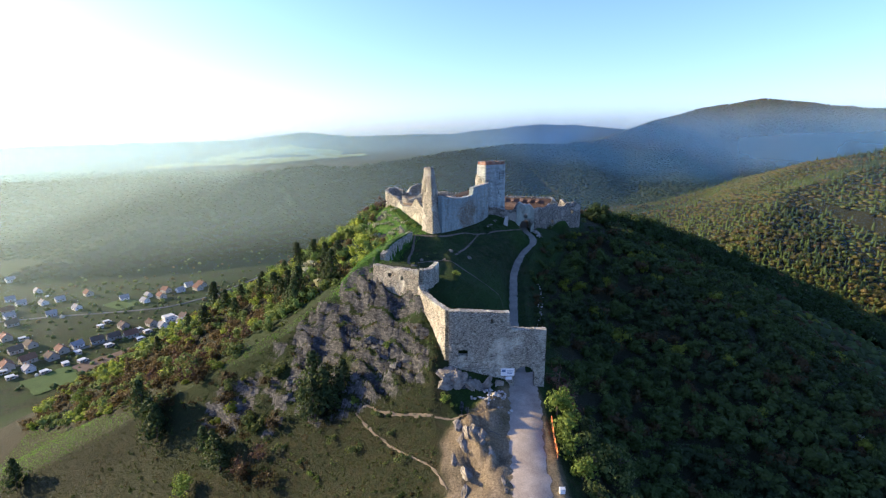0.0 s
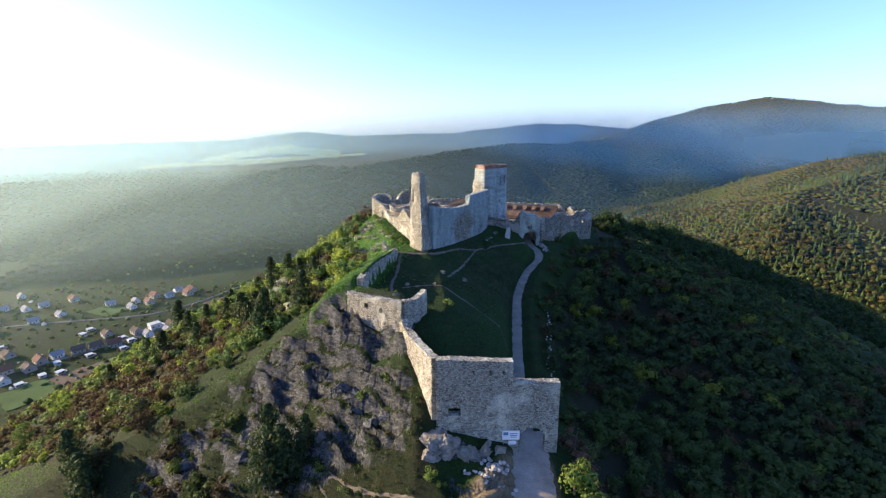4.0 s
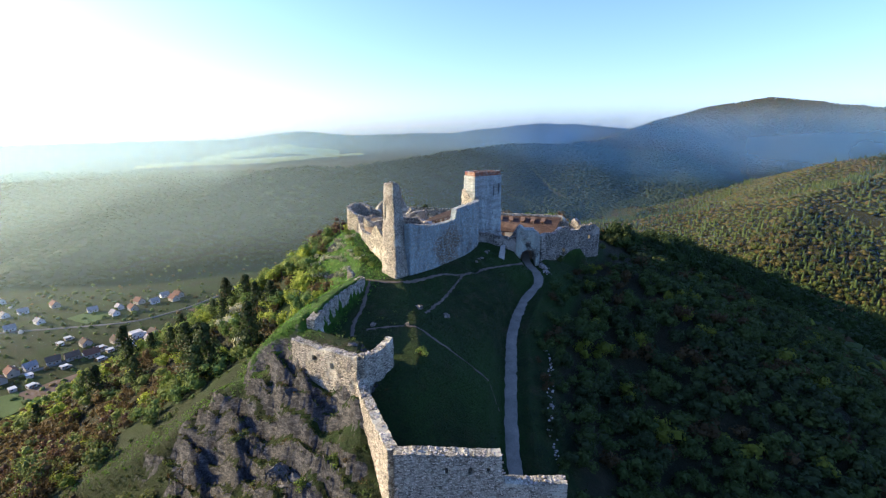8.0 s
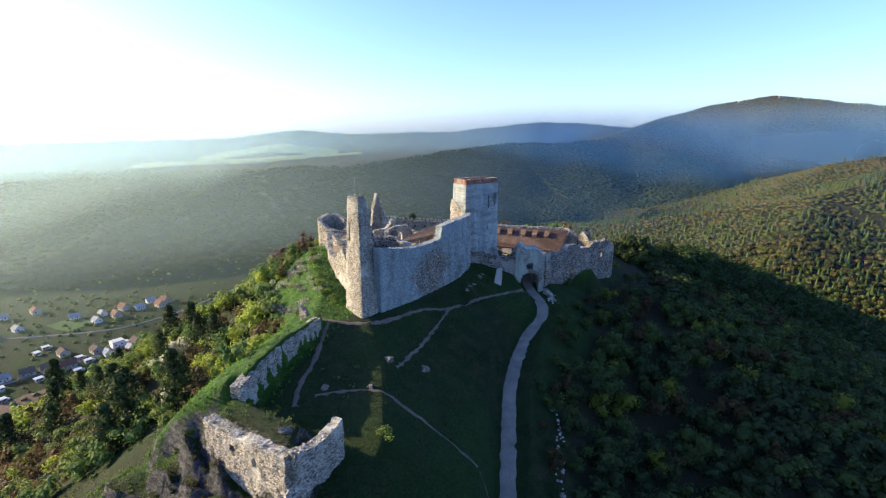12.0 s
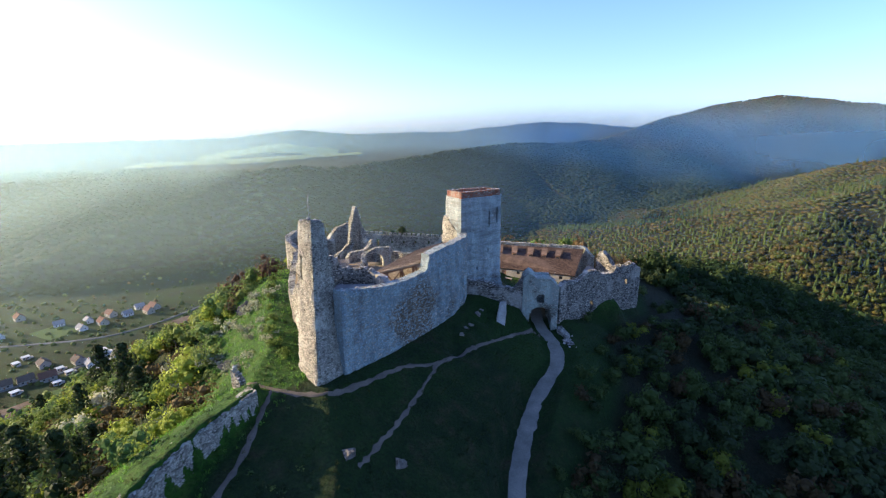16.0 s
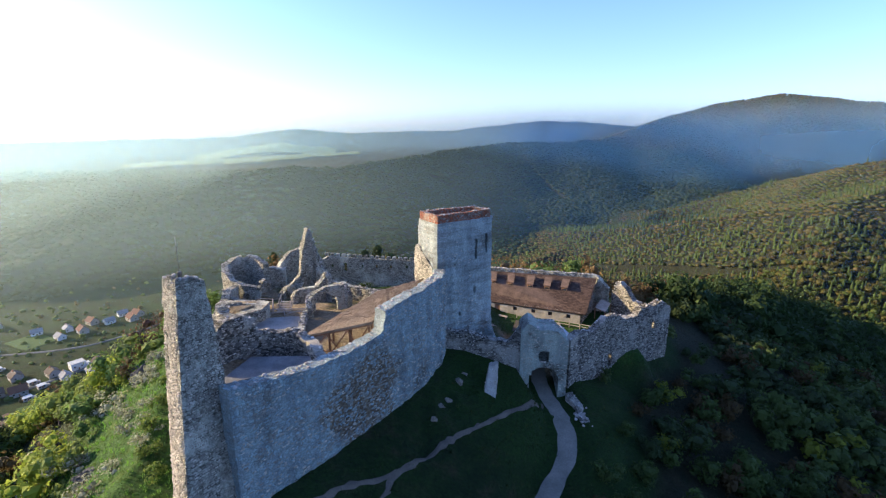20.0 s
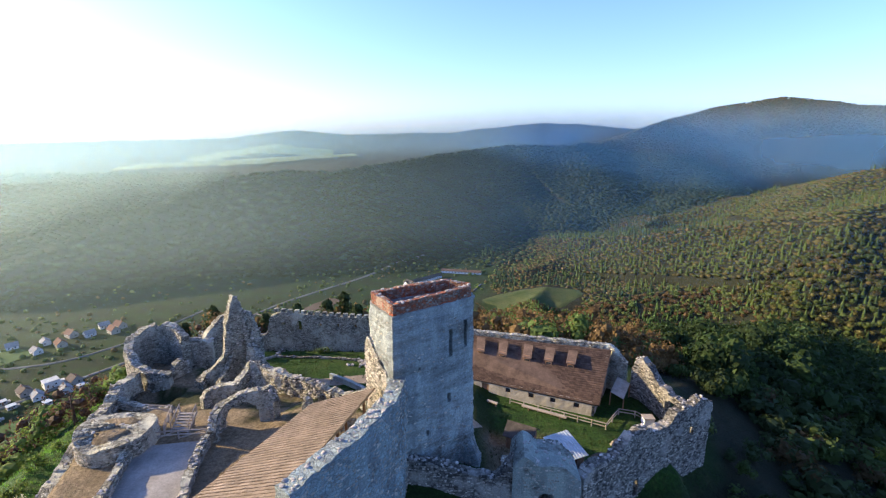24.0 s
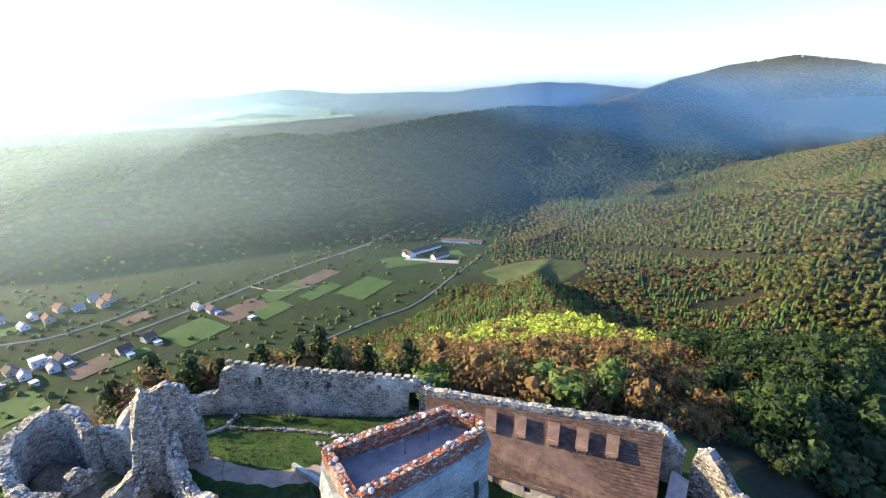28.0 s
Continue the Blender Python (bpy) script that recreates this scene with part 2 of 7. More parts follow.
M_EARTH = surface("bare_trodden_earth", (0.19, 0.15, 0.105), (0.31, 0.26, 0.2), 0.5, 5, bumpy=0.4)
M_ASPHALT = surface("country_road_asphalt", (0.12, 0.12, 0.11), (0.18, 0.175, 0.16), 0.05, 1, bumpy=0.1)
M_SHINGLE = surface("brown_wooden_shingles", (0.05, 0.032, 0.023), (0.11, 0.072, 0.05), 0.7, 6, bumpy=0.5, island=0.3)
M_SHINGLE1 = surface("brown_wooden_shingle_row", (0.075, 0.05, 0.036), (0.16, 0.11, 0.078), 0.7, 6, bumpy=0.5, per_object=0.2)
M_TIMBER = surface("brown_timber", (0.2, 0.11, 0.06), (0.32, 0.2, 0.12), 1.0, 9, bumpy=0.4, stretch=(1, 1, 0.3))
M_GREYWOOD = surface("weathered_grey_wood", (0.28, 0.24, 0.2), (0.45, 0.4, 0.34), 1.0, 9, bumpy=0.4)
M_DARKROOF = surface("dark_bitumen_roof", (0.05, 0.045, 0.04), (0.1, 0.085, 0.075), 1.0, 8, bumpy=0.3)
M_PLATFORM = surface("grey_concrete_platform", (0.13, 0.13, 0.13), (0.25, 0.24, 0.23), 0.6, 6, bumpy=0.2)
M_TIN = surface("pale_sheet_metal", (0.5, 0.53, 0.55), (0.7, 0.72, 0.73), 0.6, 5, rough=0.5, metallic=0.4, bumpy=0.1)
M_STEEL = surface("dark_steel", (0.12, 0.12, 0.12), (0.2, 0.2, 0.2), 2, 9, rough=0.5, metallic=0.8, bumpy=0.05)
M_WHITE = surface("white_painted_board", (0.72, 0.73, 0.75), (0.82, 0.82, 0.82), 0.8, 6, rough=0.5, bumpy=0.05)
M_INK = surface("grey_print", (0.1, 0.16, 0.3), (0.2, 0.25, 0.34), 2, 9, bumpy=0.0)
M_ORANGE = surface("orange_painted_board", (0.6, 0.2, 0.04), (0.75, 0.3, 0.08), 1, 8, rough=0.6, bumpy=0.1)
M_LIME = surface("limewashed_wall", (0.28, 0.26, 0.22), (0.44, 0.41, 0.36), 0.6, 5, bumpy=0.3)
M_TRUNK = surface("tree_bark", (0.06, 0.045, 0.035), (0.13, 0.1, 0.08), 2, 9, bumpy=0.6)
M_GLASS = surface("dark_window_pane", (0.03, 0.035, 0.04), (0.05, 0.055, 0.06), 1, 5, rough=0.15, bumpy=0.0)
M_LEAF = leaf_material("mixed_foliage", 0.8, 1.35, 2.0)
M_FARLEAF = leaf_material("distant_foliage", 0.85, 1.45, 1.85)
M_PINE = crown_material("dark_pine_needles", (0.018, 0.034, 0.01), (0.06, 0.085, 0.025))
M_FRESH = crown_material("fresh_green_leaves", (0.06, 0.1, 0.012), (0.2, 0.26, 0.035))
M_OLIVE = crown_material("olive_green_leaves", (0.05, 0.075, 0.018), (0.14, 0.17, 0.04))
M_TWIG = crown_material("brown_budding_twigs", (0.05, 0.03, 0.018), (0.15, 0.09, 0.05))
M_BLOSSOM = crown_material("white_blossom", (0.16, 0.18, 0.08), (0.5, 0.5, 0.36))

# ---- shaping helpers ----


def make_mesh(name, verts, faces, mat=None, smooth=False):
    me = bpy.data.meshes.new(name)
    me.from_pydata(verts, [], faces)
    if mat:
        me.materials.append(mat)
    if smooth:
        me.polygons.foreach_set("use_smooth", [True] * len(me.polygons))
    return me


def part(name, me, parent, label="", m=None):
    """One mesh object under a thing or a part."""
    ob = new(name, me)
    ob.parent = parent
    if m is not None:
        ob.matrix_local = m
    if label:
        ob["label"] = label
    return ob


def base(name, x, y, z, label, category, group="", kind="", rz=0):
    ob = new(name)
    ob.empty_display_size = 0.3
    ob.matrix_world = pose(x, y, z, 0, 0, rz)
    return tagged(ob, label, category, group, kind)


def box(sx, sy, sz, mat, name="block", bevel=0.0, at=(0, 0, 0), wob=0.0):
    """A box standing on z = 0 round at, with bevelled edges and slightly uneven corners."""
    bm = bmesh.new()
    bmesh.ops.create_cube(bm, size=1.0)
    r = random.Random(int(sx * 1000 + sy * 100 + sz * 10))
    for v in bm.verts:
        v.co = Vector((v.co.x * sx + at[0], v.co.y * sy + at[1], (v.co.z + 0.5) * sz + at[2]))
        v.co += Vector([r.uniform(-wob, wob) for _ in range(3)])
    if bevel:
        bmesh.ops.bevel(bm, geom=bm.edges[:], offset=bevel, segments=1, affect='EDGES')
    me = bpy.data.meshes.new(name)
    bm.to_mesh(me)
    bm.free()
    me.materials.append(mat)
    return me


def beam(a, b, w, h, mat, name="beam"):
    """A squared timber from a to b."""
    a, b = Vector(a), Vector(b)
    d = (b - a).normalized()
    s = d.cross(Vector((0, 0, 1)))
    s = Vector((1, 0, 0)) if s.length < 1e-3 else s.normalized()
    u = s.cross(d)
    vs = [p + s * (i * w / 2) + u * (j * h / 2) for p in (a, b) for i, j in ((-1, -1), (1, -1), (1, 1), (-1, 1))]
    return make_mesh(name, vs, [(0, 1, 2, 3), (7, 6, 5, 4), (0, 4, 5, 1), (1, 5, 6, 2), (2, 6, 7, 3), (3, 7, 4, 0)], mat)


def hashed(i, j, seed):
    h = (i.astype(np.int64) * 374761393 + j.astype(np.int64) * 668265263 + seed * 974634777) & 0xFFFFFFFF
    h = ((h ^ (h >> 13)) * 1274126177) & 0xFFFFFFFF
    return ((h ^ (h >> 16)) & 0xFFFF) / 65535.0


def vnoise(x, y, seed=0):
    """Smooth value noise, 0 to 1."""
    i, j = np.floor(x), np.floor(y)
    u, v = x - i, y - j
    u, v = u * u * (3 - 2 * u), v * v * (3 - 2 * v)
    a, b = hashed(i, j, seed), hashed(i + 1, j, seed)
    c, d = hashed(i, j + 1, seed), hashed(i + 1, j + 1, seed)
    return (a * (1 - u) + b * u) * (1 - v) + (c * (1 - u) + d * u) * v


def fbm(x, y, octaves=4, seed=0):
    s, a, t = 0.0, 1.0, 0.0
    for o in range(octaves):
        s = s + a * vnoise(x * 2 ** o + 17.3 * o, y * 2 ** o - 9.1 * o, seed + o)
        t, a = t + a, a * 0.5
    return s / t


def smooth01(t):
    t = np.clip(t, 0, 1)
    return t * t * (3 - 2 * t)


def along(line, x, y):
    """Distance to a polyline, and its third value at the nearest place."""
    best, val = np.full(np.shape(x), 1e9), np.zeros(np.shape(x))
    for p, q in zip(line, line[1:]):
        dx, dy = q[0] - p[0], q[1] - p[1]
        t = np.clip(((x - p[0]) * dx + (y - p[1]) * dy) / (dx * dx + dy * dy), 0, 1)
        d = np.hypot(x - p[0] - t * dx, y - p[1] - t * dy)
        near = d < best
        best, val = np.where(near, d, best), np.where(near, p[2] + t * (q[2] - p[2]), val)
    return best, val


# ---- the lie of the land ----
VALLEY = -140.0
# castle spur, station by station along y: left edge, middle and right edge, with their heights
SPUR = ((-60, -12, -20, -3, -20, 8, -22), (40, -12, -3, -4, -2, 8, -3), (85, -12, 5.5, -5, 7.4, 9, 6.8), (105, -15, 10, -6, 11.2, 10, 8.9),
        (116, -15, 18, -4, 14, 13, 10.2), (121, -16, 20, -8, 20, 13.5, 11), (134, -20, 27.5, -11, 27.5, 14, 13.8), (143, -33, 30, -9, 30.4, 14.5, 16.2),
        (158, -31, 33.5, -11, 33.5, 15.5, 20), (168, -25, 36.6, -14.5, 37, 17, 22.8), (178, -25, 38.8, -3.5, 35.6, 23, 25.3), (190, -29, 40.6, 2, 36.4, 29, 28),
        (203, -34, 40.8, 9, 37.4, 31, 30.6), (210, -36, 39, 11, 37, 36, 28.6), (216, -38, 39, 13, 36.5, 44, 27.2), (224, -38, 37.5, 12, 35.5, 47, 27.5), (240, -38, 36, 10, 34.5, 46, 31), (256, -26, 28, 4, 29, 40, 27), (300, 0, -2, 40, 8, 80, 6))
ROAD = ((1.2, 60, 3.0), (1.4, 85, 7.2), (3.0, 100, 9.0), (5.6, 112, 10.0), (6.6, 118, 10.6), (7.2, 128, 13.0), (7.6, 139, 15.6), (9.8, 157, 19.8), (12.0, 170, 23.2),
        (16.5, 182, 26.3), (22.0, 191, 28.6), (22.6, 197, 30.0), (21.2, 203, 31.0), (21.0, 209, 32.2), (20.5, 215, 33.4))
RIDGES = (  # crest line, fall to the sides
    (((45, 228, 31), (78, 262, 22), (130, 305, 6), (215, 355, -26), (330, 420, -72), (480, 500, -138)), 0.42),
    (((-640, 700, -122), (-557, 763, -91), (-534, 803, -80), (-482, 883, -57), (-423, 966, -23), (-384, 1050, -3), (-300, 1110, 2), (-195, 1160, 0)), 0.62),
    (((-195, 1160, 0), (-113, 1450, 0), (60, 1600, 20), (222, 1720, 38), (426, 1712, 36), (700, 1950, 60)), 0.43),
    (((135, 850, -130), (189, 900, -125), (270, 960, -118), (374, 1050, -114), (483, 1176, -99), (578, 1125, -66), (640, 1060, -27), (684, 922, 18), (900, 760, 75), (1400, 600, 130)), 0.3),
    (((700, 1980, 72), (950, 2200, 130), (1180, 2240, 185), (1407, 2200, 222), (1700, 2000, 170), (2200, 1700, 140)), 0.30),
    (((40, 715, -133), (150, 745, -120), (280, 690, -108), (330, 600, -112)), 0.16),
    (((900, 760, 75), (486, 693, -8), (390, 610, -66), (300, 560, -112)), 0.27),
    (((1256, 2150, 178), (1234, 2050, 124), (1229, 1950, 70), (1184, 1800, 14), (1149, 1700, -36), (1090, 1610, -80)), 0.55),
    (((-1900, 950, -50), (-1000, 1000, -28), (-760, 1090, -22), (-640, 1080, -22), (-550, 1090, -24), (-490, 1250, -27), (-440, 1450, -30)), 0.42),
    (((-1500, 2100, -40), (-700, 2100, -34), (-200, 2200, -12), (200, 2450, 10), (500, 2600, 40)), 0.1),
    (((-2600, 3000, 10), (-1400, 3300, 40), (-950, 3350, 92), (-640, 3400, 62), (-300, 3400, 72), (100, 3350, 80), (420, 3300, 118), (640, 3200, 136), (860, 3150, 128), (1150, 3000, 100)), 0.14),
    (((50, 262, 24), (58, 345, -9), (74, 410, -38), (85, 500, -66), (100, 600, -96), (115, 690, -117), (150, 745, -122)), 0.4),
)


def ridge_of(x, y):
    """Which ridge makes the ground at a place."""
    return np.argmax(np.stack([along(line, x, y)[1] - fall * along(line, x, y)[0] for line, fall in RIDGES]), 0)


def spur_height(x, y):
    ys = np.array([s[0] for s in SPUR], float)
    xl, zl, xm, zm, xr, zr = [np.interp(y, ys, [s[k] for s in SPUR]) for k in range(1, 7)]
    inner = np.where(x < xm, zl + (zm - zl) * (x - xl) / np.maximum(xm - xl, 1), zm + (zr - zm) * (x - xm) / np.maximum(xr - xm, 1))
    dl, dr = np.maximum(xl - x, 0), np.maximum(x - xr, 0)
    left = zl - 0.55 * dl - 0.13 * np.minimum(dl, 30)
    right = zr - 0.46 * dr - 0.22 * np.minimum(dr, 25)
    z = np.where(x < xl, left, np.where(x > xr, right, inner))
    back = np.maximum(y - 300, 0)
    return z - 0.42 * back


def rocky(x, y):
    """Where crags break through the turf on the sunny flank."""
    a = smooth01((x + 70) / 18) * smooth01((-13.5 - x) / 5) * smooth01((y - 108 - 0.12 * (-20 - x)) / 12) * smooth01((151 - 0.12 * (x + 40) - y) / 8)
    low = 0.9 * smooth01((x + 84) / 6) * smooth01((-60 - x) / 8) * smooth01((y - 124) / 5) * smooth01((142 - y) / 6)
    a = np.maximum(a, low)
    b = 0.75 * smooth01((x + 12) / 5) * smooth01((4 - x) / 5) * smooth01((y - 84) / 8) * smooth01((117 - 0.35 * np.maximum(x + 6, 0) - y) / 3)
    d, _ = along(((3.0, 184.5, 0), (6.5, 191.5, 0), (10.0, 199.5, 0)), x, y)
    return np.maximum(np.maximum(a, b), 0.3 * smooth01((2.4 - d) / 2))


def court(x, y):
    """The walled upper ward, filled up level behind its walls."""
    le = np.interp(y, (172, 177, 186, 196, 207, 213, 218, 224, 230), (-16.5, -18.5, -23.5, -27.5, -30.5, -31.5, -32.6, -36.6, -35))
    ri = np.interp(y, (168, 171, 179, 188, 194.5, 200.5, 205, 213), (-16, -14, -8.5, -2.2, 2.3, 4.8, 5, 2))
    return smooth01((x - le) / 1.2) * smooth01((ri - 0.3 - x) / 1.0) * smooth01((y - 172.5) / 1.0) * smooth01((np.interp(x, (-34, -24, -18, -14, -7, -1, 3), (228, 226, 223.2, 219.2, 216, 213, 211)) - y) / 1.0)


def height(x, y):
    x, y = np.asarray(x, float), np.asarray(y, float)
    k = 5.0
    parts = [spur_height(x, y), np.full(x.shape, VALLEY)]
    for line, fall in RIDGES:
        d, z = along(line, x, y)
        wob = 1 + 0.35 * (fbm(x / 260, y / 260, 3, 5) - 0.5)
        parts.append(z - fall * d * wob)
    s = np.stack(parts)
    top = s.max(0)
    z = top + k * np.log(np.exp((s - top) / k).sum(0)) - 0.0
    r = rocky(x, y) * np.maximum(smooth01((fbm(x / 8.0, y / 8.0, 3, 77) - 0.3) * 6), 0.85 * smooth01((x + 40) / 8))
    # upright ribs of rock running down the slope, broken into ledges
    wx, wy = x + 5 * (fbm(x / 9.0, y / 9.0, 3, 34) - 0.5), y + 5 * (fbm(x / 9.0, y / 9.0, 3, 35) - 0.5)
    rib = np.abs(fbm((0.8 * wx + 0.6 * wy) / 5.0, (0.8 * wy - 0.6 * wx) / 15.0, 3, 21) * 2 - 1)
    strata = (z + 0.12 * wx + 0.25 * wy) / 3.4 + 1.3 * fbm(x / 6.0, y / 6.0, 2, 36)
    fr = strata - np.floor(strata)
    z = z + r * (3.4 * (smooth01((fr - 0.7) / 0.2) - fr) + 0.9 + 4.2 * (0.32 - np.minimum(rib * 1.5, 0.8)))
    far = smooth01((np.hypot(x, y - 165) - 90) / 200)
    z = z + (fbm(x / 9.0, y / 9.0, 3, 3) - 0.5) * (0.55 + 1.6 * far * smooth01((z - VALLEY - 2) / 12) - 0.45 * far) + far * (fbm(x / 70.0, y / 70.0, 3, 9) - 0.5) * 9 * smooth01((z - VALLEY) / 25)
    edge = np.interp(y, (147.5, 153, 158.5, 165.4), (-29.8, -28.6, -27.0, -23.0)) + 0.75 - x
    crown = np.interp(y, (147.5, 153, 158.5, 165.4), (36.4, 37.0, 37.6, 38.6)) - 0.1 * edge - 0.045 * np.maximum(edge, 0) ** 2
    z = np.where((edge > 0) & (edge < 14) & (y > 145) & (y < 167), np.maximum(z, crown * smooth01((y - 145) / 3) + z * (1 - smooth01((y - 145) / 3))), z)
    front = 142.8 - 0.636 * (x + 31.6)
    fill = smooth01((y - front - 0.2) / 0.6) * smooth01((front + 9 - y) / 4) * smooth01((x + 31.4) / 1.2) * smooth01((-17.2 - x) / 2)
    z = z + fill * (33.8 + 0.04 * (x + 31) - z)
    d, rz = along(ROAD, x, y)
    z = np.where(d < 5, rz + (z - rz) * smooth01((d - 1.7) / 3.0), z)
    yard = 43.0 - 2.6 * smooth01((y - 206) / 15) + (fbm(x / 3.5, y / 3.5, 3, 91) - 0.5) * (0.25 + 1.5 * smooth01((y - 206) / 4))
    yard = yard + 3.0 * smooth01((185.5 - y) / 1.5) + 2.1 * smooth01((3.0 - np.hypot(x + 24.6, y - 203.4)) / 0.8)
    yard = yard - 1.6 * smooth01((x + 31.5) / 1) * smooth01((-25.5 - x) / 1) * smooth01((y - 212.5) / 1) * smooth01((219 - y) / 1)
    z = z + court(x, y) * (yard - z)
    low = smooth01((x - 15) / 3) * smooth01((43 - x) / 4) * smooth01((y - 206) / 5) * smooth01((232 - y) / 4)
    z = z + low * (33.6 - z)
    rear = smooth01((x + 27) / 4) * smooth01((14 - x) / 3) * smooth01((y - 224) / 4) * smooth01((243 - y) / 2)
    return z + rear * (35.6 - z)


def ground_at(x, y):
    return float(height(np.array([x]), np.array([y]))[0])


NU, NV = 560, 610
su, sv = np.linspace(-1, 1, NU), np.linspace(-1, 1, NV)
gx = 26.0 * np.sinh(5.72 * su) - 16.0
gy = 165.0 + 26.0 * np.sinh(5.82 * sv)
GX, GY = np.meshgrid(gx, gy)
GZ = height(GX, GY)
verts = np.stack([GX, GY, GZ], -1).reshape(-1, 3)
idx = np.arange(NU * NV).reshape(NV, NU)
quads = np.stack([idx[:-1, :-1], idx[:-1, 1:], idx[1:, 1:], idx[1:, :-1]], -1).reshape(-1, 4)
me = bpy.data.meshes.new("ground")
me.vertices.add(len(verts))
me.vertices.foreach_set("co", verts.ravel())
me.loops.add(quads.size)
me.loops.foreach_set("vertex_index", quads.ravel())
me.polygons.add(len(quads))
me.polygons.foreach_set("loop_start", np.arange(0, quads.size, 4))
me.polygons.foreach_set("use_smooth", np.ones(len(quads), bool))
me.update()
me.materials.append(M_GROUND)


def wooded(x, y):
    """How far woodland covers the ground."""
    ys = np.array([s[0] for s in SPUR], float)
    xl, xr = np.interp(y, ys, [s[1] for s in SPUR]), np.interp(y, ys, [s[5] for s in SPUR])
    z = height(x, y)
    right = smooth01((x - xr - 3) / 4)
    left = smooth01((xl - x - 18) / 20) * smooth01((y - 150) / 30) + smooth01((xl - x - 50) / 30) * 0.7
    back = smooth01((y - 252) / 8) * smooth01((np.hypot((x - 118) / 62, (y - 712) / 42) - 0.85) / 0.3)
    w = np.clip(np.maximum(np.maximum(right, left), back), 0, 1)
    return w * smooth01((z - VALLEY - 4) / 8)


cover = np.zeros((NU * NV, 4), np.float32)
cover[:, 0] = wooded(GX, GY).ravel()
cover[:, 1] = (rocky(GX, GY) * (0.2 + 0.8 * np.maximum(smooth01((fbm(GX / 8.0, GY / 8.0, 3, 77) - 0.3) * 6), 0.85 * smooth01((GX + 40) / 8)))).ravel()
d_road, _ = along(ROAD, GX, GY)
yard = court(GX, GY) * (1 - 0.9 * smooth01((fbm(GX / 3.2, GY / 3.2, 3, 66) - 0.56) * 12) * smooth01((GY - 204) / 4))
yard2 = smooth01((GX - 14) / 3) * smooth01((29 - GX) / 5) * smooth01((GY - 205) / 3) * smooth01((220 - GY) / 5)
fore = smooth01((GX + 14 + 9 * (fbm(GX / 5, GY / 5, 3, 67) - 0.5) + 0.25 * np.maximum(70 - GY, 0)) / 2.5) * smooth01((10.5 - GX) / 2) * smooth01((GY + 60) / 10) * smooth01((118 - GY - 1.0 * np.maximum(4 - GX, 0)) / 3) * 0.8
cover[:, 2] = np.clip(np.maximum(np.maximum(yard, yard2), fore) * (0.55 + 0.9 * fbm(GX / 4, GY / 4, 3, 55)), 0, 1).ravel()
cover[:, 3] = (np.clip(smooth01((-GX - 9) / 5) * smooth01((128 - GY) / 22) + 0.55 * smooth01((-GX - 24) / 10) * smooth01((165 - GY) / 20) + smooth01((40 + GY * 0 - GY) / 30), 0, 1) * smooth01((GZ - VALLEY - 4) / 10)).ravel()
at = me.attributes.new("cover", 'FLOAT_COLOR', 'POINT')
at.data.foreach_set("color", cover.ravel())
ys_ = np.array([s[0] for s in SPUR], float)
rim_l = np.interp(GY, ys_, [s[1] for s in SPUR])
# brow and wards take the lighter grass tint that stands for sunlight
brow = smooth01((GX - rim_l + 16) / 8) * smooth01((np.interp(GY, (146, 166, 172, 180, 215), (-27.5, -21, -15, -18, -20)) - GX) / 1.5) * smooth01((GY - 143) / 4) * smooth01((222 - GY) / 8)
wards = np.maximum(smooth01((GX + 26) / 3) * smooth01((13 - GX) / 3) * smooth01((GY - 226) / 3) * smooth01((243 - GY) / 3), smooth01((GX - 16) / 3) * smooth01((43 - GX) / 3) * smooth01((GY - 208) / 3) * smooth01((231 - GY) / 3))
me.attributes.new("sunlit_grass", 'FLOAT', 'POINT').data.foreach_set("value", (np.maximum(brow * (1 - court(GX, GY)), 0.55 * wards)).ravel().astype(np.float32))
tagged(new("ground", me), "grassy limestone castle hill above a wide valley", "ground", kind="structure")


def ribbon(name, line, width, mat, label, category, lift=0.07, step=1.0, ragged=0.1, kind="structure", parent=None):
    """A strip of road or path laid over the ground."""
    pts = [np.array(p[:2], float) for p in line]
    out = []
    for i in range(len(pts) - 1):
        p0, p1, p2, p3 = pts[max(i - 1, 0)], pts[i], pts[i + 1], pts[min(i + 2, len(pts) - 1)]
        m = max(int(np.hypot(*(p2 - p1)) / step), 1)
        for t in np.arange(m) / m:
            out.append(0.5 * (2 * p1 + (p2 - p0) * t + (2 * p0 - 5 * p1 + 4 * p2 - p3) * t * t + (3 * p1 - p0 - 3 * p2 + p3) * t ** 3))
    out.append(pts[-1])
    out = np.array(out)
    tan = np.gradient(out, axis=0)
    tan /= np.linalg.norm(tan, axis=1)[:, None]
    nor = np.stack([tan[:, 1], -tan[:, 0]], 1)
    n = len(out)
    cols = []
    r = np.random.default_rng(len(out))
    for k, f in enumerate((-1, -0.5, 0, 0.5, 1)):
        w = width / 2 * f + (r.normal(0, ragged, n) if abs(f) == 1 else 0)
        p = out + nor * np.reshape(w, (-1, 1))
        z = height(p[:, 0], p[:, 1]) + lift * (1 - 0.9 * (abs(f) == 1))
        cols.append(np.column_stack([p, z]))
    v = np.stack(cols, 1).reshape(-1, 3)
    f = [(i * 5 + k, i * 5 + k + 1, i * 5 + k + 6, i * 5 + k + 5) for i in range(n - 1) for k in range(4)]
    return tagged(new(name, make_mesh(name, v.tolist(), f, mat, True)), label, category, kind=kind)


ribbon("road", ROAD[4:], 2.5, M_TRACK, "pale gravel road climbing through the gates to the castle", "road")


